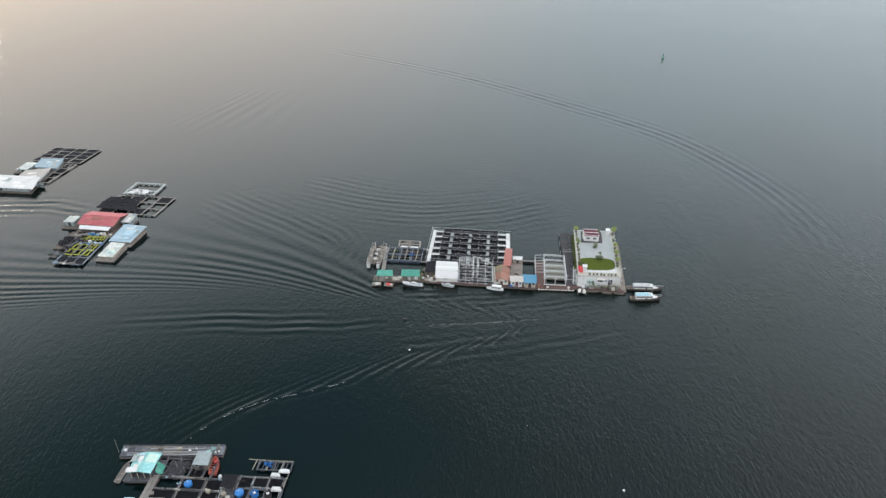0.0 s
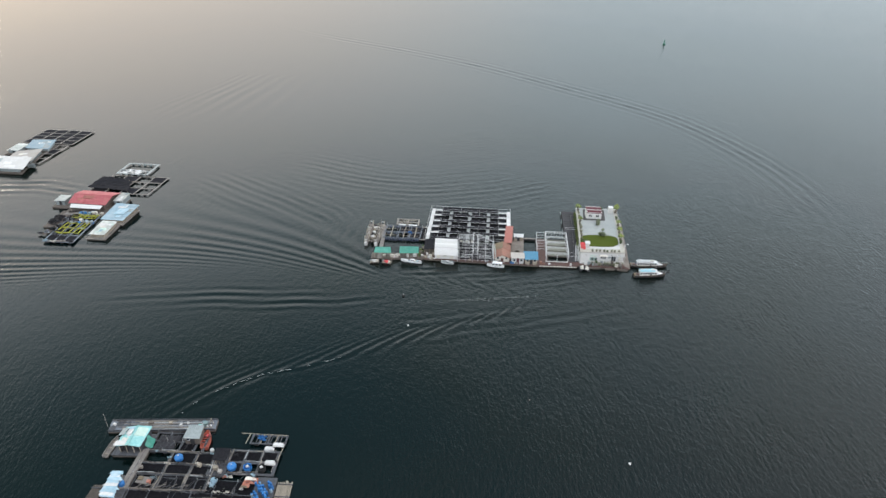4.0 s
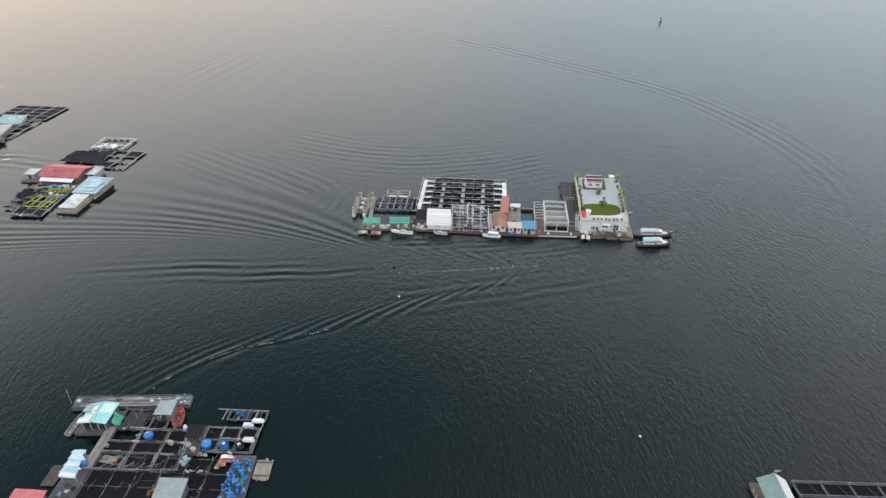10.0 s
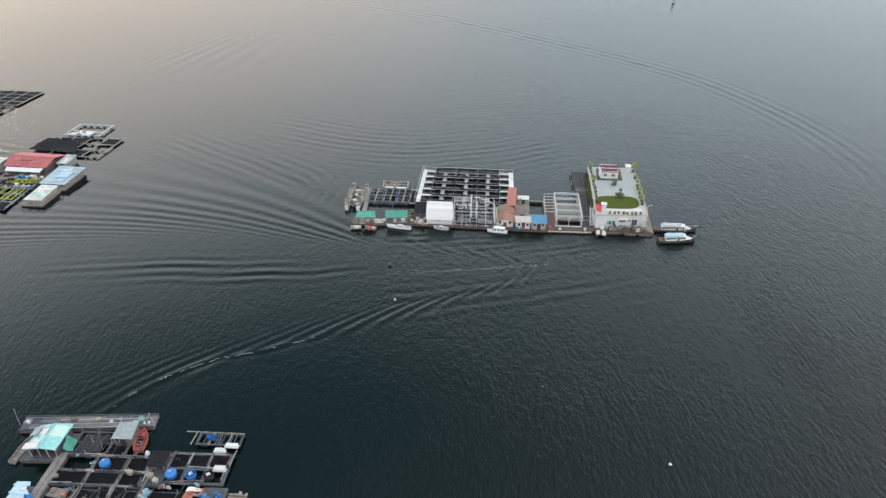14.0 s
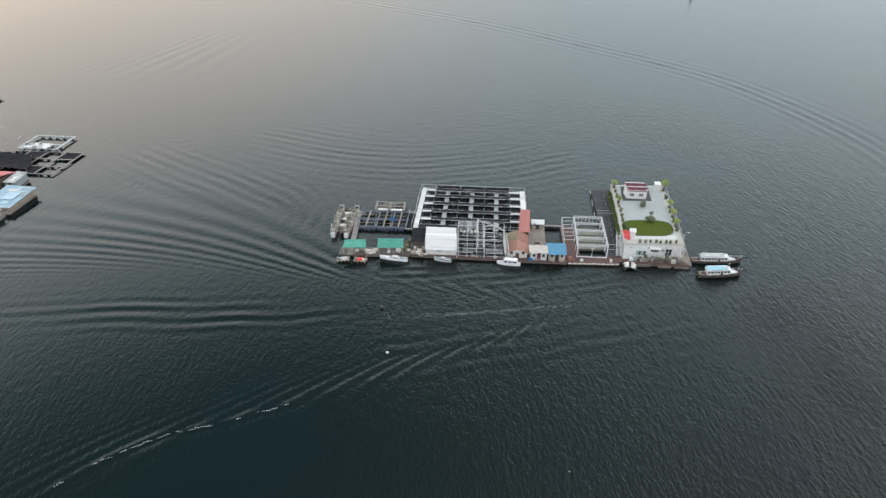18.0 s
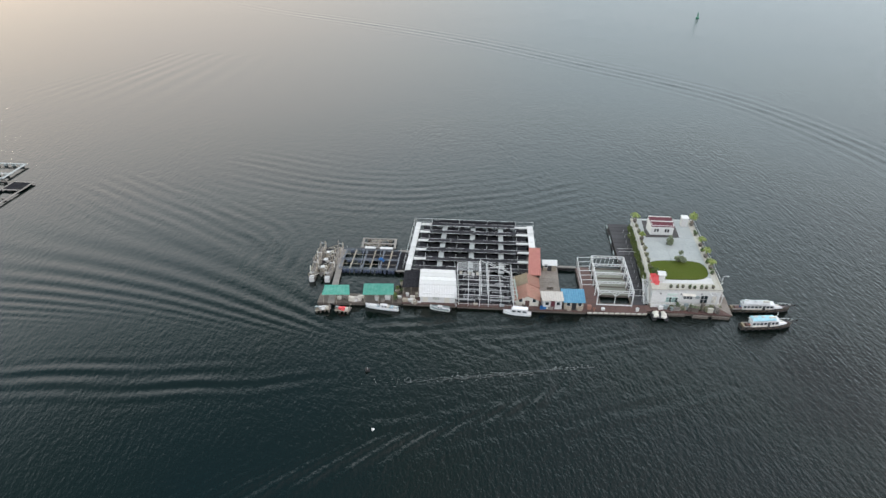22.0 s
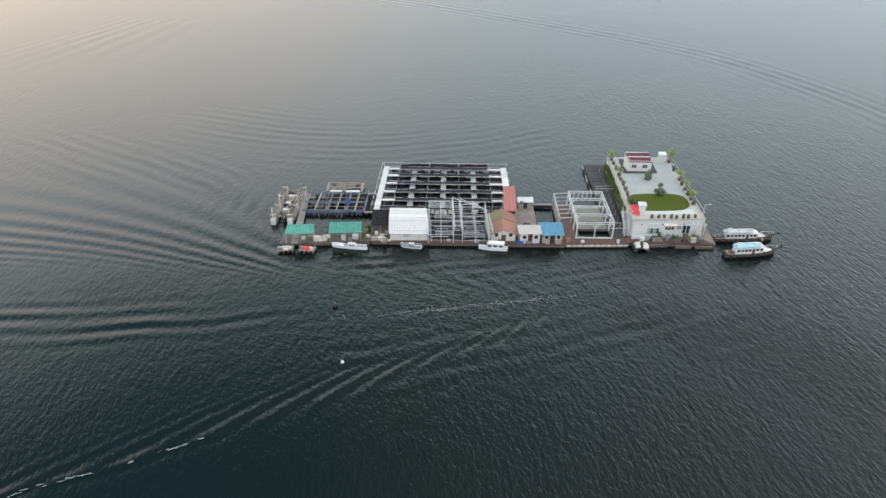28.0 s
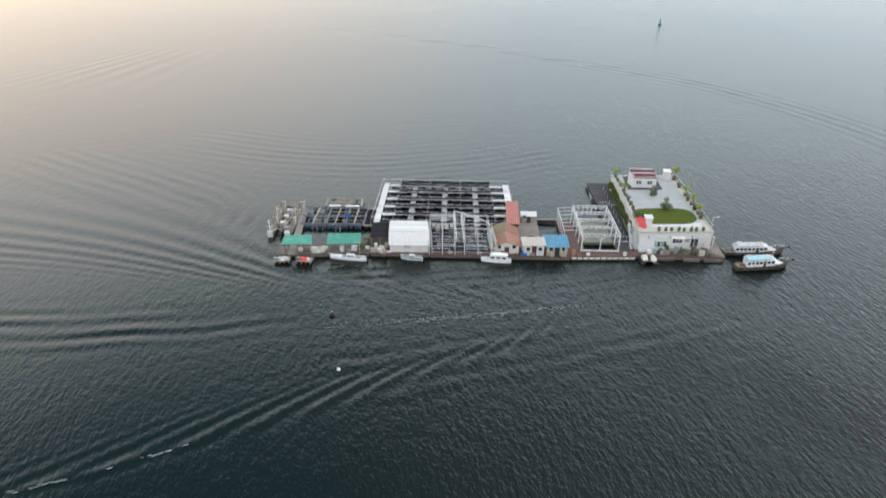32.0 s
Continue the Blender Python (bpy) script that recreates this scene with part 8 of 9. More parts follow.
for row, y0 in enumerate((-191.0, -196.4, -201.6)):
    for k in range(9):
        x = -57.6 + k * 2.5 + 0.4 * noise.noise(Vector((k * 1.7, row * 3.1, 0)))
        if (-44.5 < x < -38 and row) or (k * 2 + row) % 3 == 0:
            continue
        solid("net_stick", tube(B(), (x, y0, 0.66), (x + 0.7 + 0.3 * (k % 2), y0 + 2.5, 0.9), 0.026, 5), "wood", (x, y0, 0.62), "thin pale stick holding down the black nets", "stick", "sticks on the nets")
for k in range(10):
    x, y = -62.6 + 2.6 * ((k * 0.37) % 1), -203.5 + k * 0.9
    solid("deck_scrap", leaves(B(), (x, y, 0.75), (0.6, 0.5, 0.2), 40, 0.24, rn), ("net_grey", "wood_old", "slate", "wall")[k % 4], (x, y, 0.53), "scraps of rope and net on the raft", "net heap", "net scraps")
for k, (x, y, w, d, h, mat) in enumerate(((-56.8, -187.4, 3.0, 2.2, 0.25, "wood"), (-57.6, -187.0, 1.2, 0.9, 0.5, "rust"), (-55.6, -187.9, 0.9, 0.7, 0.5, "tarp_orange"), (-58.9, -183.0, 0.8, 0.6, 0.5, "yard"), (-46.6, -181.4, 1.0, 0.8, 0.6, "wood_pale"), (-41.9, -178.4, 1.0, 1.2, 0.8, "wood"), (-42.8, -182.2, 1.2, 0.9, 0.7, "wood_pale"), (-41.6, -183.3, 0.9, 0.8, 0.6, "dusty"))):
    b = box(B(), -w / 2, w / 2, -d / 2, d / 2, 0, h * 0.85)
    for m in range(4):
        box(b, -w / 2 + w * (m + 0.04) / 4, -w / 2 + w * (m + 0.94) / 4, -d / 2 - 0.03, d / 2 + 0.03, h * 0.855, h)
    b.transform(pose(x, y, 0.66, 0, 0, (k * 31) % 24 - 12))
    solid("slatted_crate", b, mat, (x, y, 0.66), "weathered slatted crate on the pen raft", "crate", "crates on the raft")
for k in range(26):
    x, y = rn.uniform(-58.5, -34), rn.choice([-190.4, -186.2, -185.0, -181.0, -176.8, -195.2]) + rn.uniform(-0.3, 0.3)
    solid("net_scrap", leaves(B(), (x, y, 0.85), (rn.uniform(0.4, 1.3), 0.35, 0.16), 36, 0.2, rn), rn.choice(["net_grey", "wood_old", "wood_dark", "net_grey", "wall", "slate"]), (x, y, 0.62), "small heap of net and rope scraps", "net heap", "net scraps")
for k in range(9):
    x = -58.2 + k * 1.15
    solid("frame_rail", beam(B(), (x, -190.0 + 0.4 * (k % 3), 0.74), (x + 1.9, -188.2 - 0.5 * (k % 2), 0.78), 0.09), ("wood", "wood_old")[k % 2], (x, -189.4, 0.66), "tangled timber rail of a broken frame", "rail", "broken frame rails")
for k in range(46):
    along = k % 2
    if k < 26:
        x, y = (rn.uniform(-60, -46), rn.choice([-190.2, -184.9, -181.0, -176.6]) + rn.uniform(-0.5, 0.5)) if along else (rn.choice([-60, -53.8, -48.2, -43.4]) + rn.uniform(-0.4, 0.4), rn.uniform(-190, -180))
    else:
        x, y = (rn.uniform(-40.8, -33), rn.choice([-183.3, -179.2, -174.9]) + rn.uniform(-0.5, 0.5)) if along else (rn.choice([-40.8, -37.4, -33.8, -30.2]) + rn.uniform(-0.4, 0.4), rn.uniform(-183, -178))
    L, a = rn.uniform(2, 5), rn.gauss(0, 0.05) + (0 if along else math.pi / 2)
    z = (0.87 if k < 26 else 0.68) + 0.0015 * k
    solid("raft_pole", beam(B(), (x, y, z), (x + math.cos(a) * L, y + math.sin(a) * L, z), 0.11), rn.choice(["wood", "wood_pale", "wood", "galv", "yard"]), (x, y, z - 0.06), "pale weathered pole laid along the raft's walkway", "pole", "poles on the walkways")
patch_roof([(-66.2, -178.3), (-63.5, -178.2), (-63.5, -171.1), (-66.4, -171.6)], 2.72, 2.9, 5, ["sheet", "mint", "pale_blue", "wall"], rn, (0.7, 1.6))
# ---- the right-hand farm ----
SHIFT = Vector((-0.5, -0.6, 0))
hut("two_tone_hut", [(69.8, -202.4), (75.0, -202.6), (75.8, -189.2), (70.6, -188.9)], 0.66, 2.2, 3.7, "sage", "wood_dark", "large hut, one roof side grey-green and one white", axis="y", windows=2, roof2="sheet")
plank_deck("hut_raft", [(68.8, -204.2), (77.0, -204.2), (77.2, -187.9), (69.7, -187.9)], 0.66, "wood_dark", "dark timber raft under the two-tone hut", 8, along=False)
for k in range(8):
    y = -203.5 + k * 1.8
    solid("deck_post", tube(B(), (69.0 + k * 0.06, y, 0.6), (69.0 + k * 0.06, y, 1.5), 0.05, 6), "steel", (69.0, y, 0.6), "white rail post beside the hut", "railing", "hut rail posts")
ant = thing("antenna", (72.9, -189.9, 3.65), "thin roof aerial with cross arms", "antenna")
part("pole", tube(B(), (72.9, -189.9, 3.6), (72.9, -189.9, 5.4), 0.04, 5), "galv", ant)
part("arm", beam(B(), (72.1, -189.9, 5.3), (73.8, -189.9, 5.3), 0.05), "galv", ant)
part("arm", beam(B(), (72.3, -189.9, 5.0), (73.5, -189.9, 5.0), 0.05), "galv", ant)
long_raft = pen_raft("pen_raft", [78.6, 84.2, 89.9, 95.6, 101.3, 107.0], [-203.2, -197.4, -191.6, -187.3], 0.65, 0.6, "wood_old", "long grey pen raft of square wells", nets=[(i, j) for i in range(5) for j in range(3)], posts=0.6, net="net_wet")
for k in range(4):
    x = 81.4 + k * 5.7
    solid("pen_divider", tube(B(), (x, -187.4, 0.75), (x + 1.2, -191.6, 0.8), 0.05, 5), "wood_old", (x, -189, 0.7), "thin grey pole dividing a pen", "pole", "poles over the right farm")

for y in (-203.2, -197.4, -191.6, -187.3):
    for d in (-0.32, 0.32):
        part("pipe_rail", tube(B(), (78.3, y + d, 0.8), (107.3, y + d, 0.8), 0.08, 6), "wood_old" if d < 0 else "pipe", long_raft)

# ---- the left farm ----
SHIFT = Vector((-1.8, -3.6, 0))
pen_raft("pen_raft", [-137.0, -133.4, -130.0, -126.4], [-53.0, -46.4, -39.0, -31.6, -24.0], 0.65, 0.6, "pipe", "grey timber pen raft with yellow-green pipes", nets=[(0, 0), (1, 0), (2, 0), (0, 1), (0, 2), (0, 3)], skew=-0.05, net="net")
for x0, x1, y0, y1 in ((-136.8, -128.0, -28.4, -24.6), (-136.4, -127.6, -44.6, -34.0)):
    t = thing("yellow_pipe_frame", ((x0 + x1) / 2, (y0 + y1) / 2, 0.65), "yellow-green pipe frame round a pen", "pipe frame", "pipe frames")
    for k in range(3):
        y = y0 + (y1 - y0) * k / 2
        for m in range(3):
            xa, xb = x0 + (x1 - x0) * (m + 0.06) / 3, x0 + (x1 - x0) * (m + 0.97) / 3
            part("pipe", tube(B(), (xa, y + rn.uniform(-0.5, 0.5), 0.85), (xb, y + rn.uniform(-0.5, 0.5), 0.85), rn.uniform(0.12, 0.26), 7), "yellow", t)
    for k in range(5):
        x = x0 + (x1 - x0) * k / 4 + rn.uniform(-0.5, 0.5)
        part("pipe", tube(B(), (x, y0, 0.87), (x + rn.uniform(-0.6, 0.6), y1, 0.87), rn.uniform(0.1, 0.2), 7), "yellow", t)
solid("net_mound", leaves(B(), (-141.2, -31.0, 1.1), (2.0, 5.0, 0.5), 400, 0.45, rn), "net_grey", (-141.2, -31, 0.4), "dark mound of piled nets on the raft", "net heap")
plank_deck("net_float", [(-143.6, -39.0), (-138.4, -39.0), (-139.2, -20.0), (-144.0, -20.0)], 0.5, "wood_dark", "dark float piled with nets", 8, along=False)
plank_deck("farm_raft", [(-142.6, -21.4), (-123.4, -21.4), (-123.2, -3.0), (-142.8, -3.6)], 0.62, "wood_dark", "wide dark raft under the red-roofed house", 14)
hut("red_roofed_house", [(-141.9, -17.3), (-128.0, -17.9), (-127.6, -2.7), (-142.5, -1.9)], 0.62, 3.00, 4.30, "red", "wood_dark", "long farm house under a red sheet roof", "house", axis="x", windows=3)
solid("white_awning", sheet(B(), (-140.8, -20.8, 2.2), (-128.8, -21.3, 2.2), (-128.4, -18.5, 2.8), (-141.2, -18.0, 2.8), 0.6, 0.05), "sheet", (-135, -21, 2.9), "white sheet awning along the red roof", "awning")
for x in (-140.5, -135, -129.2):
    solid("awning_post", beam(B(), (x, -20.7, 0.6), (x, -20.7, 2.2), 0.14), "wood_pale", (x, -20.7, 0.6), "pale timber post under the awning", "post", "awning posts")
plank_deck("front_float", [(-142.0, -24.6), (-125.4, -24.6), (-125.4, -21.4), (-142.0, -21.4)], 0.6, "wood", "timber float under the awning", 8)
plank_deck("hut_float", [(-150.0, -17.0), (-142.8, -17.0), (-142.8, -8.6), (-150.0, -8.6)], 0.6, "wood_dark", "small dark float under the white hut", 5)
hut("white_hut", [(-149.4, -14.4), (-145.4, -14.4), (-145.4, -8.2), (-149.4, -8.2)], 0.62, 2.50, 2.80, "patchy", "grey", "small white hut beside the red-roofed house", axis="m", windows=0)
hut("pale_hut", [(-127.2, -11.2), (-123.6, -11.2), (-123.8, -1.6), (-127.4, -1.4)], 0.62, 2.50, 2.80, "patchy", "grey", "pale hut at the end of the red roof", axis="m", windows=0)
hut("blue_grey_hut", [(-124.4, -31.0), (-116.2, -31.4), (-115.8, -14.8), (-124.6, -13.8)], 0.62, 1.90, 2.40, "slate", "wood_pale", "wide hut with a dull blue-grey sheet roof", axis="m", windows=0, door=False)
solid("loose_roof_sheet", sheet(B(), (-121.6, -26.0, 2.35), (-117.6, -26.0, 2.35), (-117.4, -20.1, 2.55), (-121.0, -20.1, 2.55), 0.7, 0.04), "pale_blue", (-119.5, -24, 3.2), "loose pale blue metal sheet lying on the roof", "roof sheet")
plank_deck("hut_float", [(-124.8, -33.2), (-115.9, -33.2), (-115.6, -15.4), (-124.8, -14.6)], 0.6, "wood", "timber float under the pale blue hut", 9, along=False)
hut("white_boathouse", [(-122.7, -46.5), (-117.3, -46.7), (-117.4, -33.8), (-122.7, -33.6)], 0.62, 1.70, 2.10, "patchy", "wood_pale", "long boathouse with a patched pale roof", "boathouse", axis="m", windows=0, door=False)
plank_deck("boathouse_float", [(-123.4, -48.8), (-116.6, -48.8), (-116.7, -33.6), (-123.4, -33.6)], 0.6, "wood", "grey timber float under the boathouse", 8, along=False)
pen_raft("pen_raft", [-144.0, -137.6, -131.2, -125.0, -119.0], [4.0, 12.2, 20.4, 28.6], 0.65, 0.65, "wood", "grey timber pen raft behind the red-roofed house", nets=[(0, 0), (0, 1), (1, 1), (2, 0), (3, 2), (1, 2)], skew=0.04)
solid("black_shade_roof", cloth(B(), (-145.6, 8.0, 1.5), (-127.6, 5.6, 1.4), (-131.6, 21.0, 1.6), (-145.4, 23.6, 1.6), 14, 10, 0.5, 0.04, 3), "net", (-137, 14, 0.65), "broad black shade net over the pens", "net")
for x, y in ((-145, 8.6), (-136.5, 7.2), (-128.2, 6.2), (-132.4, 20.2), (-139, 21.4), (-145, 22.8)):
    solid("shade_post", tube(B(), (x, y, 0.5), (x, y, 1.55), 0.09, 6), "wood_pale", (x, y, 0.5), "short timber post under the shade net", "post", "shade posts")
wr = pen_raft("white_raft", [-142.0, -128.6], [31.2, 36.4, 47.6], 0.9, 1.0, "concrete", "white-decked raft with open wells", floats="grey", skew=0.0)
part("white_cover", cloth(B(), (-141, 31.6, 1.0), (-131, 31.8, 1.0), (-133, 37, 1.0), (-139, 38, 1.0), 10, 6, 0.25, 0.05, 6), "white", wr)

for k in range(22):
    x, y = rn.uniform(-136.5, -126.5), rn.choice([-53, -46.4, -39, -31.6, -24]) + rn.uniform(-0.3, 0.3)
    solid("net_scrap", leaves(B(), (x, y, 0.85), (rn.uniform(0.6, 1.4), 0.5, 0.25), 45, 0.32, rn), rn.choice(["pipe", "net_grey", "wood", "slate", "wall"]), (x, y, 0.62), "small heap of net and rope scraps", "net heap", "net scraps")
for k in range(8):
    x, y = rn.uniform(-141, -131), rn.uniform(31, 36)
    solid("white_bags", leaves(B(), (x, y, 1.1), (1.0, 0.6, 0.25), 50, 0.4, rn), rn.choice(["white", "concrete", "grey"]), (x, y, 0.9), "heap of pale bags on the white raft", "bags", "bags on the raft")
patch_roof([(-122.7, -46.5), (-117.3, -46.7), (-117.4, -33.8), (-122.7, -33.6)], 1.70, 2.10, 12, ["sheet", "grey", "wall", "mint", "slate", "white"], rn)
patch_roof([(-124.4, -31.0), (-116.2, -31.4), (-115.8, -14.8), (-124.6, -13.8)], 1.90, 2.40, 13, ["slate", "pale_blue", "grey", "slate", "sheet", "slate"], rn, (1.2, 3.2))
patch_roof([(-141.6, -18.2), (-128.0, -18.8), (-128.2, -11.8), (-141.9, -10.8)], 3.05, 4.20, 7, ["red", "rose", "rose", "red"], rn, (1.2, 3.4))
patch_roof([(-127.2, -11.2), (-123.6, -11.2), (-123.8, -1.6), (-127.4, -1.4)], 2.50, 2.80, 4, ["sheet", "grey", "white"], rn)
for x0, y0, x1, y1, mat in ((-123.4, -48.7, -116.6, -48.7, "wood_pale"), (-116.6, -48.6, -116.7, -33.8, "wood_pale"), (-116.3, -33.0, -116.0, -15.6, "wood_pale")):
    t = thing("deck_railing", ((x0 + x1) / 2, (y0 + y1) / 2, 0.6), "pale timber railing along the float's edge", "railing", "railings of the left farm")
    m = max(3, int(math.dist((x0, y0), (x1, y1)) / 2.2))
    for k in range(m + 1):
        x, y = x0 + (x1 - x0) * k / m, y0 + (y1 - y0) * k / m
        part("post", beam(B(), (x, y, 0.55), (x, y, 1.5), 0.12), mat, t)
    part("rail", beam(B(), (x0, y0, 1.45), (x1, y1, 1.45), 0.1), mat, t)
for k in range(30):
    x, y = rn.uniform(-142, -134), rn.uniform(-48, -21)
    solid("piled_net", leaves(B(), (x, y, 0.8), (rn.uniform(0.7, 1.8), rn.uniform(0.6, 1.3), 0.28), 60, 0.34, rn), rn.choice(["net", "net_grey", "net_grey", "wood_dark", "pipe", "mat"]), (x, y, 0.55), "dark heap of old net on the pens", "net heap", "net heaps of the left farm")
for k in range(24):
    x, y = rn.uniform(-136, -127), rn.uniform(-23.6, -21.8) if k % 2 else rn.uniform(-34.0, -31.0)
    b = box(B(), -0.5, 0.5, -0.4, 0.4, 0, rn.uniform(0.5, 1.1))
    b.transform(pose(x, y, 0.62, 0, 0, rn.uniform(-30, 30)))
    solid("storage_box", b, rn.choice(["slate", "wall", "pale_blue", "grey", "plastic", "wood"]), (x, y, 0.62), "weathered box standing on the float", "box", "boxes of the left farm")
for k in range(16):
    x, y = rn.uniform(-142, -126), rn.choice([4.0, 12.2, 20.4, 28.6])
    solid("loose_pole", beam(B(), (x, y, 0.76), (x + rn.uniform(2, 5), y + rn.uniform(-0.2, 0.2), 0.76), 0.16), rn.choice(["wood", "wood_pale", "wood_old"]), (x, y, 0.66), "loose pole lying across the pens", "pole", "loose poles")
# ---- the far left farm ----
SHIFT = Vector((0.6, -8.6, 0))
pen_raft("pen_raft", [-208.0, -202.0, -196.0, -190.0, -183.6], [80.6, 87.4, 94.0, 100.6, 107.4], 0.65, 0.75, "wood", "far grey timber pen raft of many wells", nets=[(i, j) for i in range(4) for j in range(4)])
pen_raft("pen_raft", [-194.0, -189.0, -184.4], [46.0, 54.0, 62.0, 70.0, 78.0], 0.65, 0.7, "wood", "narrow grey pen raft along the farm's edge", nets=[(0, 0), (0, 1), (1, 2)])
hut("grey_blue_hut", [(-199.2, 65.6), (-188.4, 65.4), (-191.4, 80.2), (-201.4, 78.6)], 0.62, 2.10, 2.70, "slate", "grey", "wide hut with a grey-blue sheet roof", axis="m", windows=0, door=False)
hut("white_hut", [(-205.4, 60.0), (-200.6, 60.4), (-200.6, 71.8), (-205.6, 71.4)], 0.62, 2.10, 2.40, "patchy", "grey", "pale-roofed hut on the far farm", axis="m", windows=1)
hut("tan_hut", [(-198.6, 44.2), (-187.4, 44.8), (-190.6, 63.8), (-199.6, 57.8)], 0.62, 1.90, 2.40, "dusty", "grey", "wide hut with a dusty tan roof", axis="m", windows=2)
hut("long_white_hall", [(-212.0, 30.3), (-184.6, 30.5), (-188.4, 46.9), (-214.0, 46.3)], 0.62, 2.30, 3.00, "sheet", "grey", "large hall with a long white sheet roof", "hall", axis="m", windows=4)
for q, lab in (([(-213.0, 28.8), (-184.0, 29.0), (-187.6, 47.0), (-214.8, 46.4)], "dark raft under the long white hall"), ([(-199.8, 47.2), (-187.0, 47.4), (-190.0, 64.4), (-200.4, 58.6)], "dark raft under the tan hut"), ([(-206.2, 57.4), (-188.0, 62.6), (-190.8, 78.8), (-206.4, 71.0)], "dark raft under the far huts")):
    plank_deck("hut_raft", q, 0.6, "wood_dark", lab, 10, along=False)
patch_roof([(-212.0, 30.3), (-184.6, 30.5), (-188.4, 46.9), (-214.0, 46.3)], 2.30, 3.00, 12, ["sheet", "white", "sheet", "grey"], rn, (2.5, 6.0))
patch_roof([(-199.2, 65.6), (-188.4, 65.4), (-191.4, 80.2), (-201.4, 78.6)], 2.10, 2.70, 8, ["slate", "grey", "grey", "sheet"], rn, (1.5, 4.0))
patch_roof([(-198.6, 44.2), (-187.4, 44.8), (-190.6, 63.8), (-199.6, 57.8)], 1.90, 2.40, 6, ["dusty", "sheet", "wall"], rn, (1.5, 3.5))
solid("white_heap", leaves(B(), (-184.8, 40.0, 1.3), (1.6, 3.0, 0.9), 200, 0.6, rn), "grey", (-184.8, 40, 0.6), "heap of white bags at the raft edge", "bags")

SHIFT = Vector((0, 0, 0))
# ---- broken crests on the near wake ----
foam_line = curve([(-62.1, -173.2), (-58.6, -164.2), (-53.3, -153.3), (-43.4, -142.6), (-31.4, -135.8), (-21.9, -129.6)], 300)
foam = B()
rf = random.Random(8)
for k in range(1, 299):
    if noise.noise(Vector((k * 0.045, 3.1, 0))) + 0.5 * noise.noise(Vector((k * 0.21, 7, 0))) < 0.1 + 0.2 * (k < 110):
        continue
    p, q = Vector((*foam_line[k - 1], 0)), Vector((*foam_line[k + 1], 0))
    d = (q - p).normalized()
    s = Vector((-d.y, d.x, 0))
    c = (p + q) / 2 + s * (rf.gauss(0, 0.12) + 0.5 * noise.noise(Vector((k * 0.07, 0, 5))))
    L, w = rf.uniform(0.2, 0.5), rf.uniform(0.02, 0.055)
    ring = [foam.verts.new((*(c + d * L * a + s * w * b2).xy, 0.15)) for a, b2 in ((-1, 0), (-0.3, -1), (0.5, -0.8), (1, 0.2), (0.3, 1), (-0.5, 0.9))]
    cap = foam.verts.new((*c.xy, 0.18))
    for i in range(6):
        foam.faces.new((ring[i], ring[(i + 1) % 6], cap))
solid("foam_flecks", foam, "concrete", (-55, -128, 0), "white flecks of foam along a wake crest", "foam", kind="stuff")

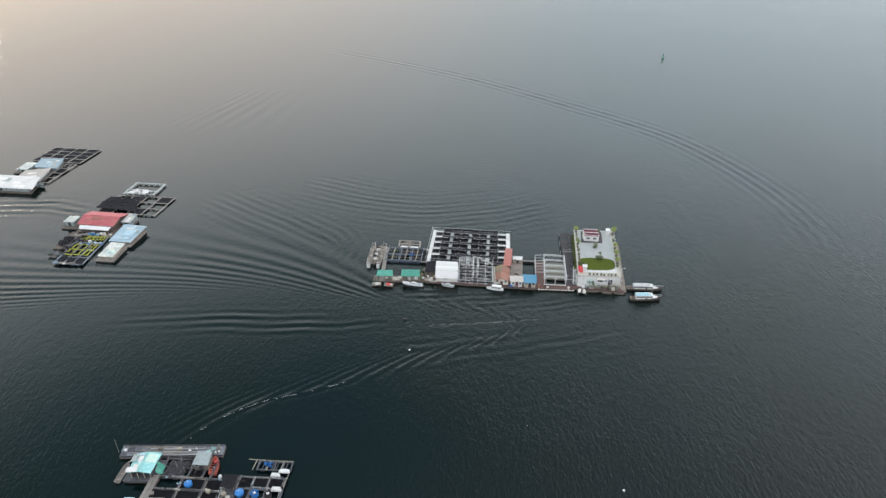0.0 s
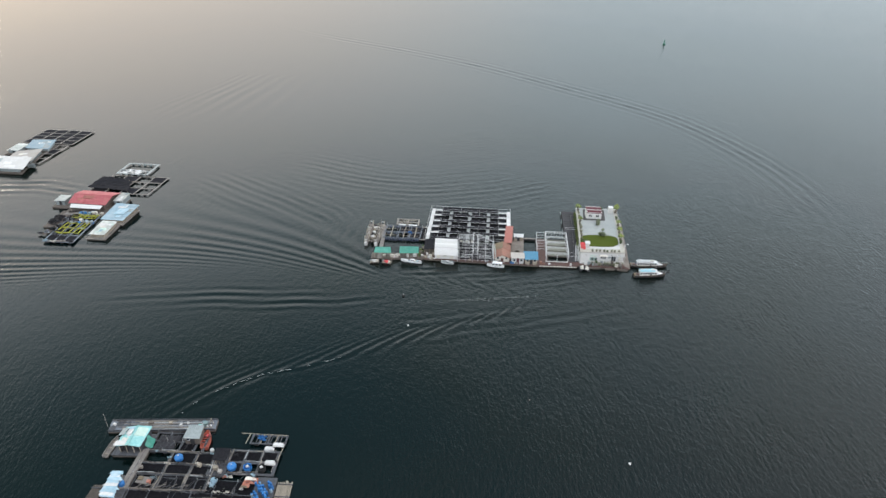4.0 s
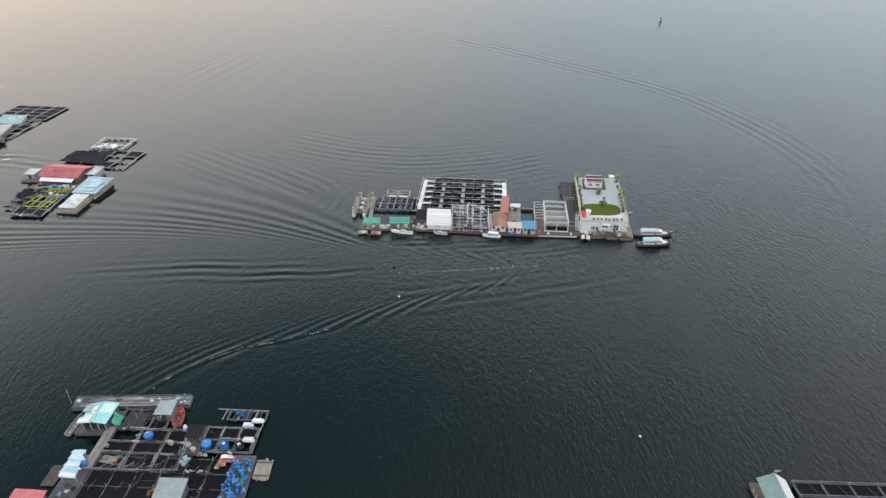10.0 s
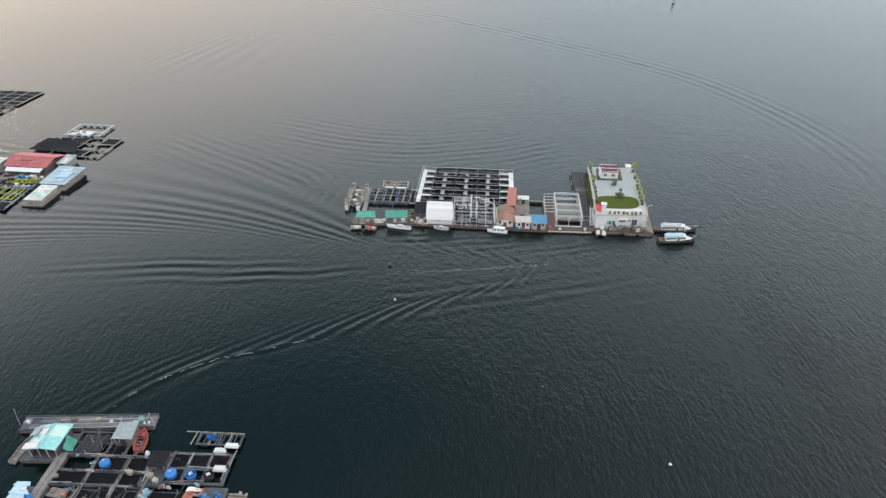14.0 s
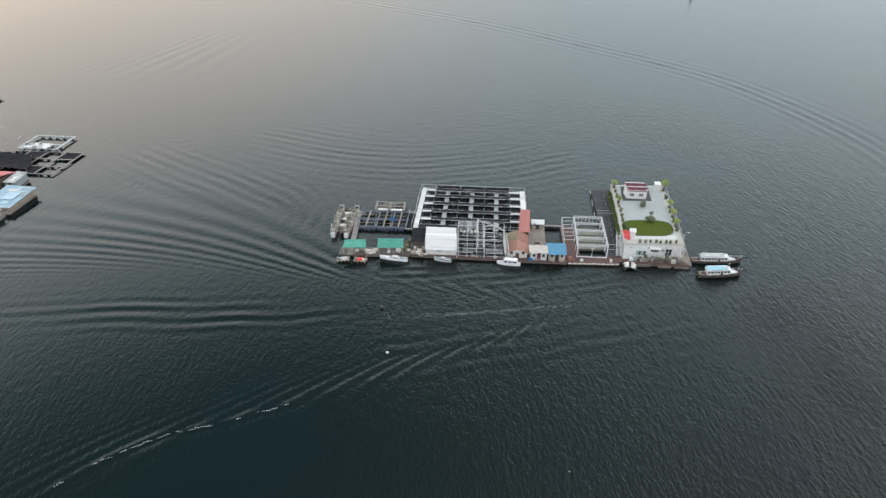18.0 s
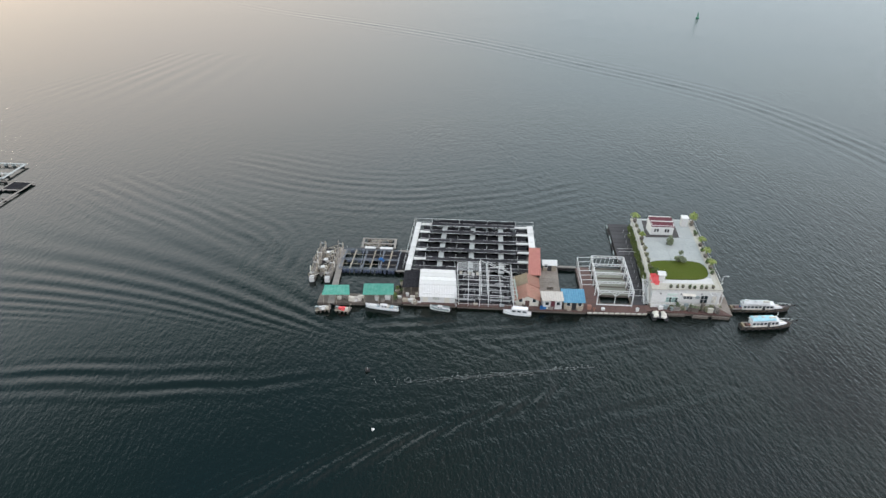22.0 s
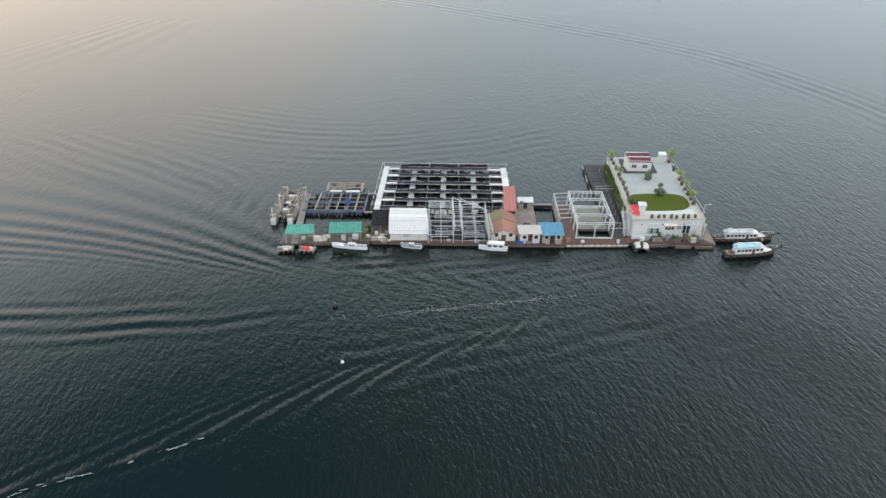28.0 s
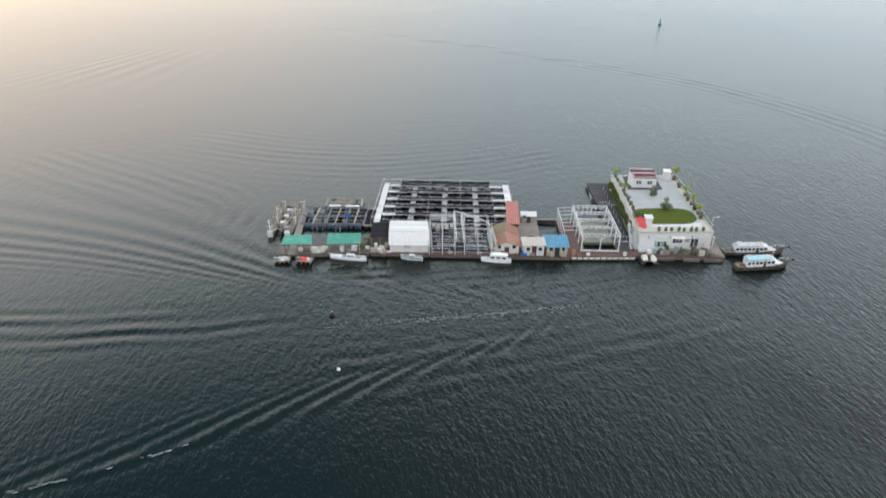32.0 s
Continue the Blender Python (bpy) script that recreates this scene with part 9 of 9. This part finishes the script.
# the churned trail that the ferry left, thinning out behind
trail = B()
for k in range(900):
    u = rf.random() ** 0.8
    if noise.noise(Vector((u * 9, 1.7, 0))) + 0.7 * rf.uniform(-1, 1) < 0.5 - 1.3 * math.sin(math.pi * min(1, u * 1.1)) ** 0.7:
        continue
    x, y = -8 + 46 * u, -91.6 + 7.2 * u + 3.2 * u * u
    off = rf.gauss(0, 0.75 - 0.25 * u) + 0.5 * noise.noise(Vector((u * 22, 0, 3)))
    a, L, w = rf.gauss(0.2, 0.3), rf.uniform(0.08, 0.3) * (0.5 + 0.7 * u), rf.uniform(0.008, 0.03)
    c, d = Vector((x - off * 0.2, y + off, 0)), Vector((math.cos(a), math.sin(a), 0))
    sd = Vector((-d.y, d.x, 0))
    ring = [trail.verts.new((*(c + d * L * p + sd * w * q).xy, 0.11)) for p, q in ((-1, 0), (-0.3, -1), (0.5, -0.8), (1, 0.2), (0.3, 1), (-0.5, 0.9))]
    cap = trail.verts.new((*c.xy, 0.14))
    for i in range(6):
        trail.faces.new((ring[i], ring[(i + 1) % 6], cap))
solid("foam_trail", trail, "concrete", (15, -87, 0), "thin white foam flecks of a boat's churned trail", "foam", kind="stuff")

# ---- buoys and the far beacon ----
for x, y, mat, lab in ((-4.5, -107.8, "white", "small white mooring buoy afloat"), (-7.1, -86.7, "rubber", "small black mooring buoy afloat"), (50.9, -173.0, "white", "white mooring buoy afloat"), (29.5, -147.0, "terracotta", "tiny brown float on the water")):
    s = {"white": 0.33, "rubber": 0.5}.get(mat, 0.24)
    t = thing("mooring_buoy", (x, y, 0), lab, "buoy", "mooring buoys")
    part("float_body", lathe(B(), (x, y, -0.25), [(s * 0.3, 0), (s * 0.9, s * 0.35), (s, s * 0.8), (s * 0.8, s * 1.35), (s * 0.3, s * 1.6)], 14), mat, t, smooth=True)
    part("ring", tube(B(), (x, y, -0.25 + s * 1.55), (x, y, s * 1.9 - 0.25), s * 0.13, 6), "galv", t)
t = thing("beacon", (0, 0, 0), "distant green channel beacon on a round float", "beacon", loose=True)
part("float_base", lathe(B(), (0, 0, -0.3), [(0.95, 0), (1.05, 0.35), (1.05, 0.85), (0.75, 1.05)], 14), "beacon", t)
for k in range(4):
    a = k * math.tau / 4 + 0.5
    part("tower_leg", tube(B(), (math.cos(a) * 0.75, math.sin(a) * 0.75, 0.6), (math.cos(a) * 0.25, math.sin(a) * 0.25, 3.1), 0.1, 6), "beacon", t)
part("tower_panel", lathe(B(), (0, 0, 1.7), [(0.46, 0), (0.34, 1.25)], 8), "beacon", t)
part("lantern", lathe(B(), (0, 0, 3.1), [(0.22, 0), (0.22, 0.45), (0.07, 0.55)], 10), "beacon", t)
t.matrix_basis = pose(150.7, 277.6, 0)
